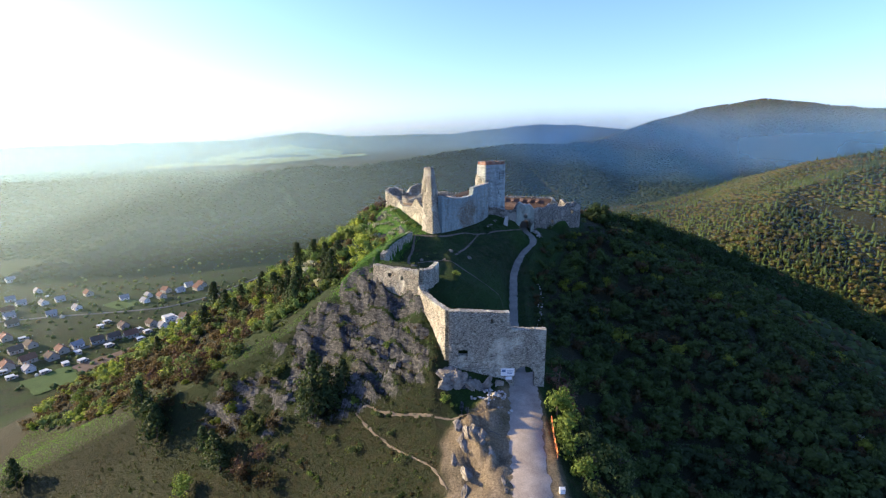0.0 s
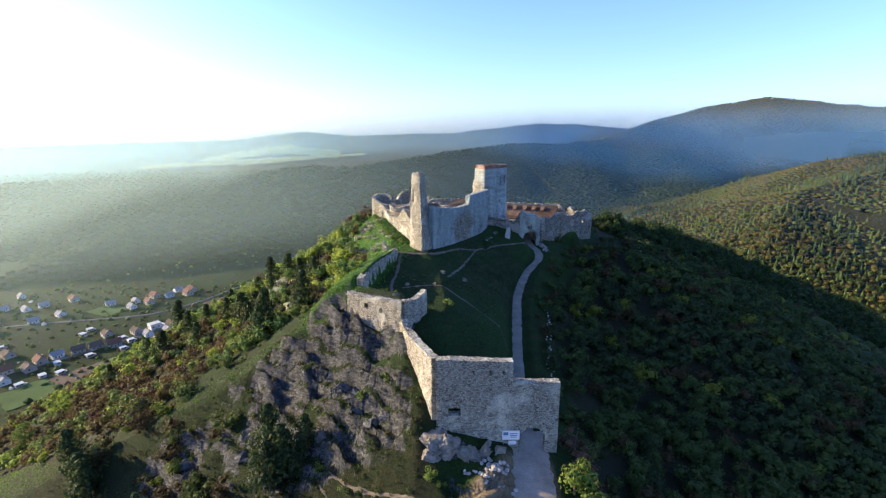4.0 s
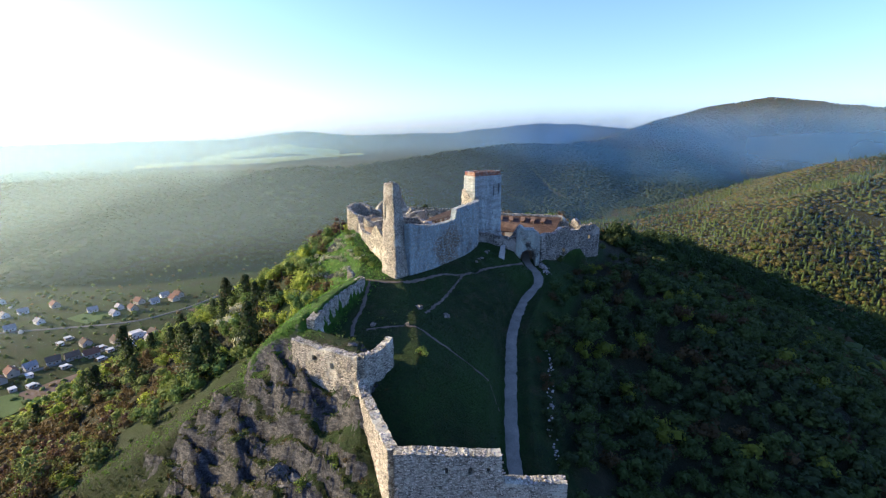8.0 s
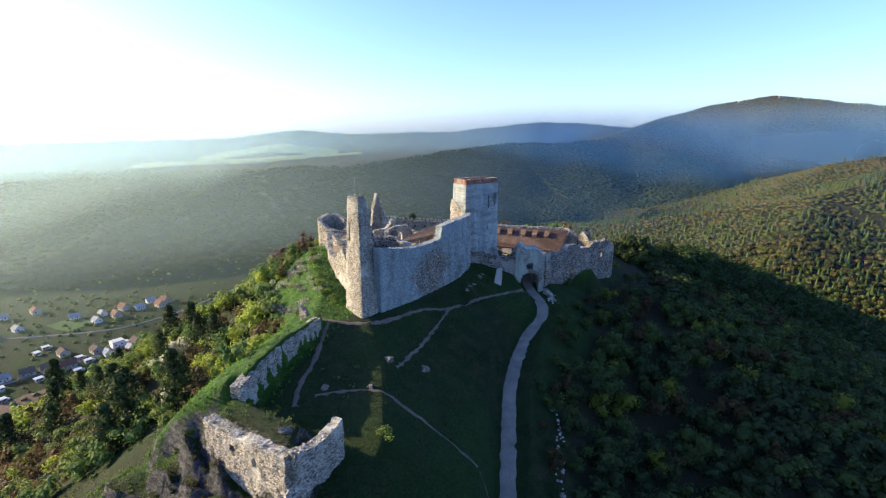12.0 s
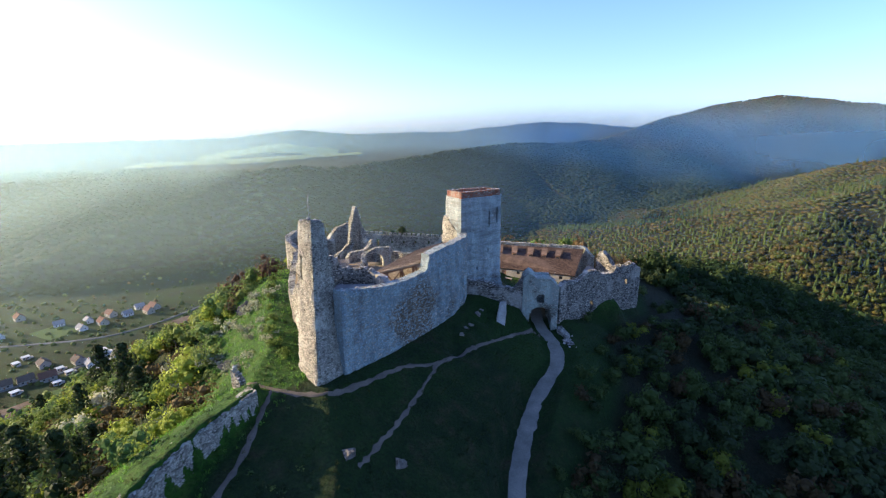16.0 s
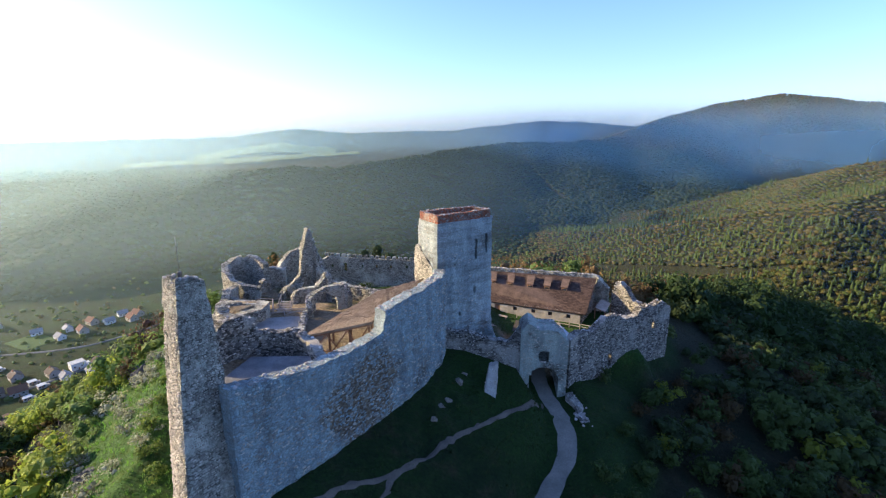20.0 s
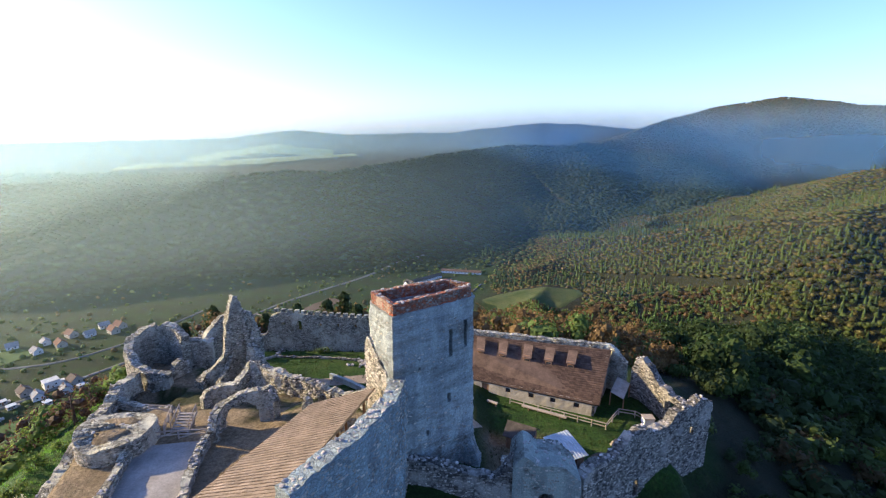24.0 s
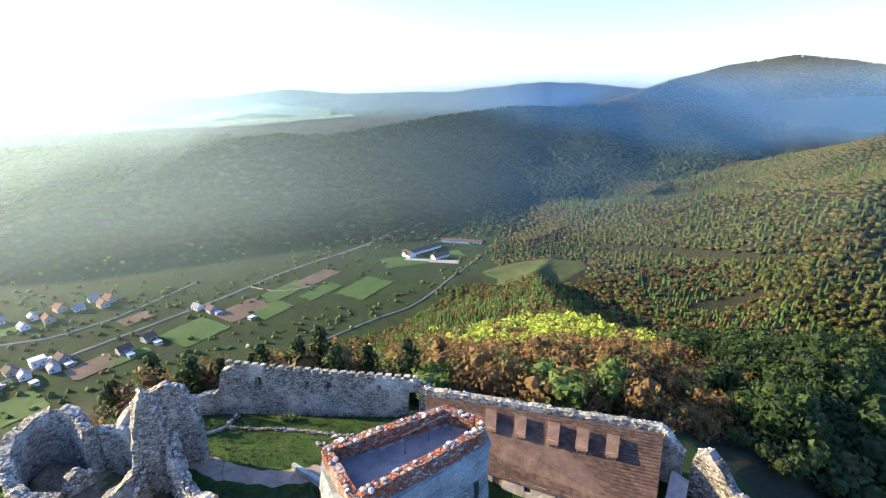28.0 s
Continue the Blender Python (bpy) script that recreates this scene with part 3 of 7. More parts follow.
# ---- masonry ----
STONES = []
for sid in range(6):
    r = random.Random(sid)
    bm = bmesh.new()
    bmesh.ops.create_icosphere(bm, subdivisions=1, radius=0.5)
    for v in bm.verts:
        c = v.co * r.uniform(0.85, 1.15)
        v.co = Vector((max(-0.42, min(0.42, c.x * 1.15)), max(-0.36, min(0.36, c.y)), max(-0.27, min(0.27, c.z * 0.85))))
    sm = bpy.data.meshes.new("stone")
    bm.to_mesh(sm)
    bm.free()
    sm.materials.append(M_BLOCK1)
    STONES.append(sm)


def masonry(name, path, thick, label, category="wall", cell=0.4, holes=(), closed=False, mat=None, batter=0.0, rag=0.5, rough=0.10, face=0.75,
            coping=40, seed=1, parent=None, kind="", group="", stone=(0.36, 0.21)):
    """A ruined wall along (x, y, foot, head) stations, with real openings (from, to, sill, crown, arched), loose coping stones and
    facing stones that stand proud. Distances of openings are metres along the path."""
    r = random.Random(seed)
    mat = mat or M_STONE
    pts = [Vector(p[:2]) for p in path]
    if closed:
        path = list(path) + [path[0]]
        pts.append(pts[0])
    acc = [0.0]
    for p, q in zip(pts, pts[1:]):
        acc.append(acc[-1] + (q - p).length)
    total = acc[-1]
    ns = max(int(round(total / cell)), 2)
    ss = [total * i / ns for i in range(ns + 1)]

    px, py = [p.x for p in pts], [p.y for p in pts]
    tx, ty = [p[4] if len(p) > 4 else p[0] for p in path], [p[5] if len(p) > 4 else p[1] for p in path]

    def plan(s, z=None):
        a = Vector((np.interp(s, acc, px), np.interp(s, acc, py)))
        if z is None:
            return a
        b = Vector((np.interp(s, acc, tx), np.interp(s, acc, ty)))
        return a.lerp(b, (z - lo) / (hi - lo))

    def normal(s):
        e = 0.5
        if closed:
            a, b = plan((s - e) % total), plan((s + e) % total)
        else:
            a, b = plan(max(s - e, 0)), plan(min(s + e, total))
        d = (b - a).normalized()
        return Vector((d.y, -d.x))
    foot = [float(np.interp(s, acc, [p[2] for p in path])) for s in ss]
    head = [float(np.interp(s, acc, [p[3] for p in path])) for s in ss]
    arr = np.array(ss)
    jag = (fbm(arr / 1.7 + seed * 13.7, arr * 0 + seed, 4, seed) - 0.5) * 2 * rag
    head = [h + float(j) for h, j in zip(head, jag)]
    if closed:
        head[-1] = head[0]
    lo, hi = min(foot), max(head)
    nh = max(int(math.ceil((hi - lo) / cell)), 2)
    zs = [lo + cell * k for k in range(nh + 1)]

    def inside(s, z):
        for a, b, z0, z1, arched in holes:
            if a < s < b and z > z0:
                if not arched and z < z1:
                    return True
                if arched:
                    rise = min((b - a) / 2, (z1 - z0) * 0.6)
                    q = (s - (a + b) / 2) / ((b - a) / 2)
                    if z < z1 - rise + rise * math.sqrt(max(1 - q * q, 0)):
                        return True
        return False
    keep = set()
    for i in range(ns):
        for k in range(nh):
            sc, zc = (ss[i] + ss[i + 1]) / 2, (zs[k] + zs[k + 1]) / 2
            hd, ft = (head[i] + head[i + 1]) / 2, (foot[i] + foot[i + 1]) / 2
            if zs[k + 1] > ft and zs[k] < hd - 0.15 * cell and not inside(sc, zc):
                keep.add((i, k))
    nrm = [normal(s) for s in ss]
    pln = [plan(s) for s in ss]
    vid, verts, faces = {}, [], []

    def vert(i, k, side):
        ii = 0 if closed and i == ns else i
        key = (ii, k, side)
        if key in vid:
            return vid[key]
        s, z = ss[ii], zs[k]
        for a, b, z0, z1, arched in holes:
            if z0 - cell < z < z1 + cell and a - cell < s < b + cell:
                if abs(s - a) < 0.55 * cell:
                    s = a
                elif abs(s - b) < 0.55 * cell:
                    s = b
                if abs(z - z0) < 0.55 * cell:
                    z = z0
                if arched:
                    rise = min((b - a) / 2, (z1 - z0) * 0.6)
                    q = (s - (a + b) / 2) / ((b - a) / 2)
                    if abs(q) <= 1:
                        za = z1 - rise + rise * math.sqrt(max(1 - q * q, 0))
                        if abs(z - za) < 0.75 * cell:
                            z = za
                elif abs(z - z1) < 0.55 * cell:
                    z = z1
        z = max(min(z, head[ii]), foot[ii] - 0.6)
        n = nrm[ii]
        d = (thick / 2 + batter * max(hi - z, 0)) if side == 0 else -thick / 2
        w = noise.noise(Vector((s * 0.9, z * 0.9, seed * 3.1 + side * 7))) * rough * 1.6 + noise.noise(Vector((s * 2.7, z * 2.7, seed + side * 5))) * rough
        p = plan(s, z)
        t = Vector((-n.y, n.x)) * r.uniform(-0.06, 0.06) * cell
        p = p + n * (d + w) + t
        vid[key] = len(verts)
        verts.append((p.x, p.y, z + r.uniform(-0.1, 0.1) * cell * (0.4 if zs[k] < head[ii] else 1)))
        return vid[key]
    for i, k in keep:
        a, b, c, d = vert(i, k, 0), vert(i + 1, k, 0), vert(i + 1, k + 1, 0), vert(i, k + 1, 0)
        faces.append((a, b, c, d))
        e, f, g, h = vert(i, k, 1), vert(i + 1, k, 1), vert(i + 1, k + 1, 1), vert(i, k + 1, 1)
        faces.append((e, h, g, f))
        if (i, k + 1) not in keep:
            faces.append((d, c, g, h))
        if (i, k - 1) not in keep:
            faces.append((b, a, e, f))
        left, right = ((i - 1) % ns, k) if closed else (i - 1, k), ((i + 1) % ns, k) if closed else (i + 1, k)
        if left not in keep:
            faces.append((a, d, h, e))
        if right not in keep:
            faces.append((c, b, f, g))
    ox, oy, oz = pln[0].x, pln[0].y, lo
    if parent is None:
        thing = base(name, ox, oy, oz, label, category, group, kind)
    else:
        thing = parent
    inv = thing.matrix_world.inverted() if parent is None else Matrix.Translation(-Vector(parent.matrix_world.translation))
    body = part("masonry" if parent is None else name, make_mesh(name, verts, faces, mat), thing, label if parent is not None else "")
    body.matrix_local = Matrix.Translation((-thing.matrix_world.translation))
    # facing stones, proud of the wall
    if face > 0:
        fv, ff = [], []
        rows = int((hi - lo) / stone[1])
        for side in (0, 1):
            for k in range(rows):
                z0 = lo + k * stone[1]
                s = r.uniform(0, stone[0])
                while s < total - stone[0] * 0.6:
                    ln = stone[0] * r.uniform(0.6, 1.5)
                    sm = s + ln / 2
                    i = min(int(sm / total * ns), ns - 1)
                    zc = z0 + stone[1] / 2
                    if r.random() < face * (1 if side == 0 else 0.4) and (i, min(int((zc - lo) / cell), nh - 1)) in keep and zc < head[i] - 0.2 and zc > foot[i] \
                            and not inside(s, zc) and not inside(s + ln, zc):
                        n = nrm[i]
                        sg = 1 if side == 0 else -1
                        d = (thick / 2 + batter * max(hi - zc, 0)) if side == 0 else thick / 2
                        w = noise.noise(Vector((sm * 0.9, zc * 0.9, seed * 3.1 + side * 7))) * rough * 1.6
                        out = sg * (d + r.uniform(0.03, 0.11)) + w
                        back = sg * (d - 0.2) + w
                        p0, p1 = plan(s + 0.03, zc), plan(s + ln - 0.03, zc)
                        za, zb = z0 + r.uniform(0.0, 0.06), z0 + stone[1] * r.uniform(0.8, 1.0)
                        b0 = len(fv)
                        ins = 0.04
                        tt = (p1 - p0).normalized() * ins
                        for dd, zz0, zz1, q0, q1 in ((back, za, zb, p0, p1), (out, za + ins, zb - ins, p0 + tt, p1 - tt)):
                            for q, zz in ((q0, zz0), (q1, zz0), (q1, zz1), (q0, zz1)):
                                w3 = q + n * dd
                                fv.append((w3.x, w3.y, zz + r.uniform(-0.03, 0.03)))
                        quad = [(4, 5, 6, 7), (0, 1, 5, 4), (1, 2, 6, 5), (2, 3, 7, 6), (3, 0, 4, 7)]
                        ff += [tuple(b0 + j for j in (qd if side == 0 else qd[::-1])) for qd in quad]
                    s += ln
        if ff:
            fs = part("facing_stone", make_mesh("facing_stone", fv, ff, M_BLOCK), thing, "pale rubble stones standing proud of the mortar")
            fs.matrix_local = Matrix.Translation((-thing.matrix_world.translation))
            fs["kind"] = "stuff"
    for c in range(coping):
        i = r.randrange(ns)
        s = ss[i] + r.uniform(0, cell)
        if s > total:
            continue
        n = nrm[i]
        p = plan(s, head[i]) + n * r.uniform(-0.45, 0.45) * thick
        k = r.uniform(0.22, 0.5)
        m = Matrix.Translation(Vector((p.x, p.y, head[i] + 0.02)) - thing.matrix_world.translation) @ Euler((r.uniform(-.3, .3), r.uniform(-.3, .3), r.uniform(0, 6))).to_matrix().to_4x4() @ Matrix.Diagonal((k, k, k * 0.8, 1))
        part("stone", STONES[c % 6], thing, "", m)
    return thing



# ---- the castle ----
masonry("gate_wall", ((-11.3, 116.8, 14.5, 30.0), (2.6, 117.0, 10.5, 29.4), (2.8, 117.0, 10.5, 25.3), (11.3, 117.2, 7.5, 25.1)), 1.7,
        "pale limestone outer gate wall with an open arched gateway", "wall", holes=((15.5, 20.3, 5, 16.0, True), (2.2, 4.5, 18.7, 20.4, True), (6.6, 7.0, 27.0, 27.8, False), (9.6, 10.1, 26.9, 27.9, False), (12.0, 12.4, 27.1, 27.7, False)),
        rag=0.22, coping=70, seed=2)
masonry("outer_ward_wall", ((-18.9, 135.4, 23, 31.0), (-17.0, 131.0, 20, 29.0), (-14.0, 123.6, 15.5, 29.3), (-11.4, 117.0, 14.5, 29.9)), 1.6,
        "sunlit pale limestone ward wall climbing over the crag", "wall", rag=0.4, coping=50, seed=3)
masonry("outwork_front_wall", ((-31.6, 142.8, 28.5, 33.8), (-25, 138.6, 26, 33.8), (-18.4, 134.4, 24, 34.4)), 1.7,
        "ruined limestone outwork wall with two window holes and turf on top", "wall", holes=((5.2, 6.4, 31.3, 32.4, True), (9.6, 10.4, 30.8, 32.2, True)), rag=0.35, coping=50, seed=4)
masonry("outwork_cross_wall", ((-18.3, 134.3, 25, 34.5), (-16.0, 137.8, 27, 34.0), (-14.2, 140.8, 27.5, 34.8)), 1.4,
        "ragged limestone cross wall of the ruined outwork", "wall", rag=0.5, coping=25, seed=5)
masonry("terrace_wall", ((-29.8, 146.9, 29.5, 35.6), (-29.2, 149.5, 30, 36.2), (-28.6, 153, 31, 36.6), (-27.0, 158.5, 32.5, 37.2), (-23.0, 165.4, 35.5, 38.3)), 1.6,
        "grey rubble retaining wall under a grassy bank", "wall", rag=0.4, coping=45, seed=6)
masonry("path_side_stump", ((-26.6, 168.5, 34.5, 39.6), (-25.2, 167.6, 34.5, 38.6)), 0.9, "small sunlit stump of ruined wall beside the path", "ruin", rag=0.6, coping=6, seed=7)
masonry("pillar_ruin", ((-15.5, 168.4, 35.5, 58.6, -16.4, 173.4), (-12.6, 173.2, 36, 57.8, -15.6, 175.6), (-15.4, 176.8, 36, 56.5, -17.2, 177.0), (-19.4, 173.2, 36, 58.4, -18.4, 175.2)), 0.5,
        "tall tapering ruined corner tower with a slit window", "tower", holes=((16.6, 17.6, 50.2, 53.6, False),), closed=True, rag=0.5, coping=30, seed=8, face=0.9)
masonry("great_wall", ((-13.3, 172.6, 35.5, 49.0), (-8.5, 179.0, 34.5, 47.6), (-4.2, 185.2, 33.5, 47.2), (-2.2, 188.0, 33.5, 47.6), (-1.9, 188.4, 33.5, 50.2), (2.3, 194.5, 33.5, 50.6), (4.8, 200.5, 35, 50.6), (5.2, 204.6, 36, 50.4)), 1.6,
        "high plastered limestone curtain wall of the upper castle", "wall", mat=M_CURTAIN, rag=0.22, coping=110, seed=9, face=0.22, rough=0.14)
KEEP = ((4.8, 204.5), (12.7, 210.3), (12.7, 211.5), (10.2, 212.7), (2.2, 208.4))
keep_thing = masonry("keep_tower", [(x, y, 36, 57.3) for x, y in KEEP], 1.2, "massive plastered stone keep with slit windows and a brick parapet", "tower", closed=True, mat=M_PLASTER,
                     holes=((6.6, 7.1, 51.0, 54.2, False), (8.7, 9.2, 51.6, 54.8, False), (6.4, 6.9, 45.4, 46.5, False), (3.4, 3.8, 42.2, 42.9, False), (2.5, 2.8, 50.5, 50.9, False), (2.5, 2.8, 51.6, 52.0, False), (21.6, 22.1, 51.6, 54.4, True)),
                     batter=0.012, rag=0.05, coping=0, seed=10, face=0.07, rough=0.12)
masonry("parapet", [(x, y, 57.1, 58.5) for x, y in KEEP], 0.62, "weathered red brick and stone parapet", parent=keep_thing, closed=True, mat=M_PARAPET, cell=0.3, rag=0.12, coping=50, seed=11, face=0.1, rough=0.06)
pf = make_mesh("platform", [(x * 0.94 + 7.1 * 0.06, y * 0.94 + 208.8 * 0.06, z) for z in (57.3, 56.9) for x, y in KEEP], [(0, 1, 2, 3, 4), (9, 8, 7, 6, 5)] + [(i, i + 5, (i + 1) % 5 + 5, (i + 1) % 5) for i in range(5)], M_PLATFORM)
part("platform", pf, keep_thing, "flat grey viewing platform", Matrix.Translation(-keep_thing.matrix_world.translation))
masonry("keep_buttress", ((12.4, 208.6, 33, 41.0, 11.2, 209.2), (15.2, 208.4, 33, 40.5, 12.4, 210.0), (15.4, 211.2, 33, 40.8, 12.6, 211.0), (12.6, 212.0, 33, 41, 11.5, 211.5)), 0.6, "battered stone foot against the keep", "buttress", closed=True, mat=M_PLASTER, rag=0.3, coping=8, seed=12, face=0.3)
masonry("keep_side_wall", ((1.6, 209.2, 40, 51.8), (2.0, 208.2, 40, 53.2), (3.6, 205.8, 40, 51.5), (4.4, 204.9, 40, 50.6)), 1.3, "sunlit ragged wall stub leaning on the keep", "wall", rag=0.5, coping=22, seed=13)
masonry("inner_curtain", ((5.6, 204.6, 34, 40.6), (9.6, 204.0, 31, 40.6), (13.5, 203.7, 29.5, 39.5), (15.6, 203.5, 29.5, 39.2), (17.4, 203.3, 29.5, 42.2)), 1.3, "grey rubble curtain wall below the keep", "wall",
        holes=((9.6, 10.2, 34.2, 35.0, False),), rag=0.6, coping=60, mat=M_DARKSTONE, seed=14, face=0.4)
masonry("gatehouse", ((17.4, 204.4, 29, 41.4), (18.6, 204.3, 29, 42.7), (19.2, 204.2, 29, 42.3), (20.0, 204.1, 29, 41.4), (22.6, 203.8, 29, 41.7), (24.4, 203.7, 29, 40.0)), 4.6,
        "pale plastered inner gatehouse with an arched passage and a window above", "gatehouse", holes=((1.6, 5.8, 20, 35.6, True), (2.9, 4.4, 36.5, 38.3, True)), mat=M_RENDER, rag=0.3, coping=35, seed=15, face=0.3)
# vault added to block light, so the gate arch looks dark inside
masonry("gate_passage", ((17.0, 208.6, 30, 36.2), (20.8, 208.4, 30, 36.8), (24.6, 208.2, 30, 36.2)), 4.0, "low rubble vault added behind the inner gate to darken it", "gatehouse", holes=((2.0, 6.2, 20, 35.4, True),), rag=0.3, coping=24, seed=46, face=0.5)
masonry("bastion_wall", ((24.4, 202.7, 28.5, 39.6), (29, 206, 27.5, 40.4), (33, 208.9, 26.5, 41.0), (39, 213, 25.5, 40.2), (43.5, 215.8, 25, 40.6), (46.2, 217.6, 25, 39.6), (47.2, 219.6, 26, 38.4), (46.2, 221.4, 28, 36.6), (44.6, 223.0, 29, 37.4), (43.2, 226.0, 30, 38.6), (42.0, 228.6, 31, 40.4), (40.8, 229.6, 31, 38.0)), 1.3,
        "dark ragged curtain wall ending in a broken bastion", "wall", holes=((9.8, 10.9, 32.4, 34.6, True), (21.6, 22.6, 36.2, 37.6, True), (17.5, 18.2, 36.5, 37.3, False), (32.6, 34.0, 34.0, 36.2, True)), rag=1.15, coping=110, mat=M_DARKSTONE, seed=16, cell=0.34, face=0.4)
masonry("road_side_ruin", ((24.6, 200.8, 28, 31.4), (25.6, 198.2, 27, 31.0), (25.8, 195.6, 26, 29.8)), 1.2, "broken rubble wall stump beside the gate road", "ruin", rag=0.6, coping=14, mat=M_DARKSTONE, seed=17, face=0.4)
lz = ground_at(12.2, 199.0)
masonry("leaning_buttress", ((11.0, 194.6, lz - 2.0, lz + 2.0, 12.4, 198.6), (12.6, 194.6, lz - 2.0, lz + 2.2, 13.3, 198.6), (12.7, 196.2, lz - 1.6, lz + 2.2, 13.3, 199.4), (11.2, 196.2, lz - 1.6, lz + 2.0, 12.5, 199.4)), 0.4, "pale leaning stone buttress", "buttress", closed=True, mat=M_LIME, rag=0.1, coping=3, seed=18, face=0.3)
# back of the castle
masonry("rear_ward_wall", ((-31, 242.2, 33, 37.2), (-24.2, 244.8, 33, 37.4), (-23.4, 245.0, 33, 41.0), (-22.0, 245.0, 33, 41.7), (-4, 243.8, 33, 41.0), (6.2, 242.5, 33, 40.6), (8.2, 242.0, 33, 40.2)), 1.2, "long pale rear ward wall with small windows and a notched top", "wall",
        holes=[(a, a + 0.7, 38.9, 39.9, False) for a in (10.4, 17.6, 21.0, 24.4, 28.2, 32.0)] + [(13.4, 14.4, 38.0, 40.4, True), (36.6, 38.4, 34.8, 39.2, True)], rag=0.18, coping=60, seed=19, face=0.6)
masonry("ruined_chapel_wall", ((-28.3, 219.7, 38, 42.8), (-31.2, 219.4, 37, 43.1), (-33.5, 220.6, 35, 43.6), (-36.2, 223.2, 34, 44.6), (-37.1, 225.4, 34, 45.4), (-36.4, 227.8, 33, 46.0), (-35.2, 228.8, 33, 46.4), (-34.7, 229.0, 33, 45.0), (-34.2, 229.1, 33, 46.2), (-32.0, 228.6, 33, 45.8), (-29.6, 226.6, 34, 45.0)), 1.2, "broken rounded apse of a ruined stone building", "ruin", rag=0.35, coping=70, seed=20, face=0.8)
masonry("chapel_cross_wall", ((-31.2, 227.9, 36, 43.6), (-28.6, 228.4, 36, 43.8), (-26.2, 228.5, 36, 43.4)), 1.6, "straight thick stub of wall beside the apse", "ruin", rag=0.2, coping=18, seed=41, face=0.8)
masonry("chamber_front_wall", ((-31.0, 212.2, 38, 43.4), (-28.2, 211.6, 38, 42.8), (-25.6, 211.2, 38, 42.4), (-24.4, 212.4, 39, 42.0)), 0.9, "low front wall of a sunken ruined chamber", "ruin", rag=0.3, coping=16, seed=42, face=0.8)
masonry("round_tower_stump", [(-24.6 + 2.0 * math.cos(a), 203.4 + 2.0 * math.sin(a), 38, 45.0 + 0.4 * math.cos(2 * a)) for a in [k * 0.524 for k in range(12)]], 3.6, "squat round stump of a ruined turret filled with earth", "ruin", closed=True, rag=0.35, coping=26, seed=43, face=0.8)
masonry("apse_side_wall", ((-29.4, 221.5, 39, 41.0), (-29.2, 222.1, 39, 42.6), (-28.6, 222.9, 39, 43.1), (-28.2, 223.5, 39, 42.5), (-27.9, 224.0, 39, 41.0)), 0.9, "rounded upright fragment of ruined wall", "ruin", rag=0.2, coping=8, seed=21, cell=0.3)
masonry("palace_wall", ((-28.6, 228.6, 34, 43.0), (-26.4, 231.2, 34, 46.6), (-23.8, 232.4, 34, 47.0), (-21.6, 232.4, 34, 46.6), (-20.2, 232.2, 34, 41.5)), 1.1, "grey stub of a ruined palace wall", "ruin", rag=0.5, coping=28, seed=22)
masonry("spire_ruin", ((-24.4, 219.4, 38, 41.2), (-24.1, 220.4, 38, 42.2), (-22.6, 220.8, 37, 43.2), (-21.4, 221.3, 36, 44.6), (-21.0, 221.6, 36, 48.6), (-20.5, 222.1, 36, 51.4), (-20.0, 222.6, 36, 53.0), (-19.3, 223.1, 36, 52.7), (-18.9, 223.3, 36, 50.6), (-18.3, 223.2, 35, 47.6), (-17.7, 222.4, 35, 45.6), (-14.4, 219.3, 34.5, 43.5), (-6.9, 216.0, 34.5, 43.0), (-0.8, 213.0, 34.5, 43.3), (1.0, 210.8, 36, 45.4)), 1.1,
        "slender spire of ruined wall above a low rubble wall", "ruin", rag=0.65, coping=90, seed=23, face=0.8, cell=0.3, rough=0.26)
masonry("spire_buttress", ((-21.6, 219.0, 38, 41.2), (-20.8, 220.2, 38, 42.8), (-20.3, 221.4, 38, 45.0)), 0.8, "sloping broken rib leaning on the spire", "ruin", rag=0.3, coping=12, seed=44, face=0.8)
masonry("arched_fragment", ((-14.8, 203.6, 42, 44.4), (-15.2, 205.2, 42, 45.4), (-15.0, 206.8, 42, 45.9), (-13.4, 208.2, 42, 46.5), (-10.3, 209.2, 42, 46.5), (-9.5, 208.5, 42, 45.0)), 0.9, "free-standing wall fragment with a wide broken arch", "ruin", holes=((3.3, 7.2, 41, 45.4, True),), rag=0.25, coping=30, seed=24, face=0.8, cell=0.3)
masonry("courtyard_fragment", ((-19.9, 211.6, 41, 43.6), (-19.6, 212.0, 41, 44.4), (-18, 212.9, 41, 44.8), (-16.2, 212.9, 41, 44.7), (-15.5, 214.4, 41, 45.8), (-15, 215.1, 41, 46.9), (-14.2, 214.7, 41, 45.6), (-13.3, 214.0, 41, 43.6)), 0.9, "ragged courtyard wall fragment with a pointed end", "ruin", rag=0.35, coping=26, seed=25, face=0.8, cell=0.3)
masonry("standing_stub", ((-6.6, 209.4, 42, 44.6), (-6.1, 209.2, 42, 45.4), (-5.6, 209.0, 42, 44.7)), 0.7, "small standing stub of ruined wall", "ruin", rag=0.3, coping=5, seed=26, cell=0.3)
masonry("west_wall", ((-18.8, 177.6, 34, 44.2), (-21.6, 183, 35, 47.0), (-23.8, 187, 35, 43.4), (-27.2, 196, 35, 42.8), (-28.8, 202, 35, 42.8), (-30.2, 208, 35, 43.4), (-31.2, 212.4, 35, 43.8), (-32.8, 215.6, 35, 43.2), (-32.5, 219.0, 35, 43.2)), 1.2, "broken outer wall along the steep sunny flank", "wall", rag=0.7, coping=60, seed=27)
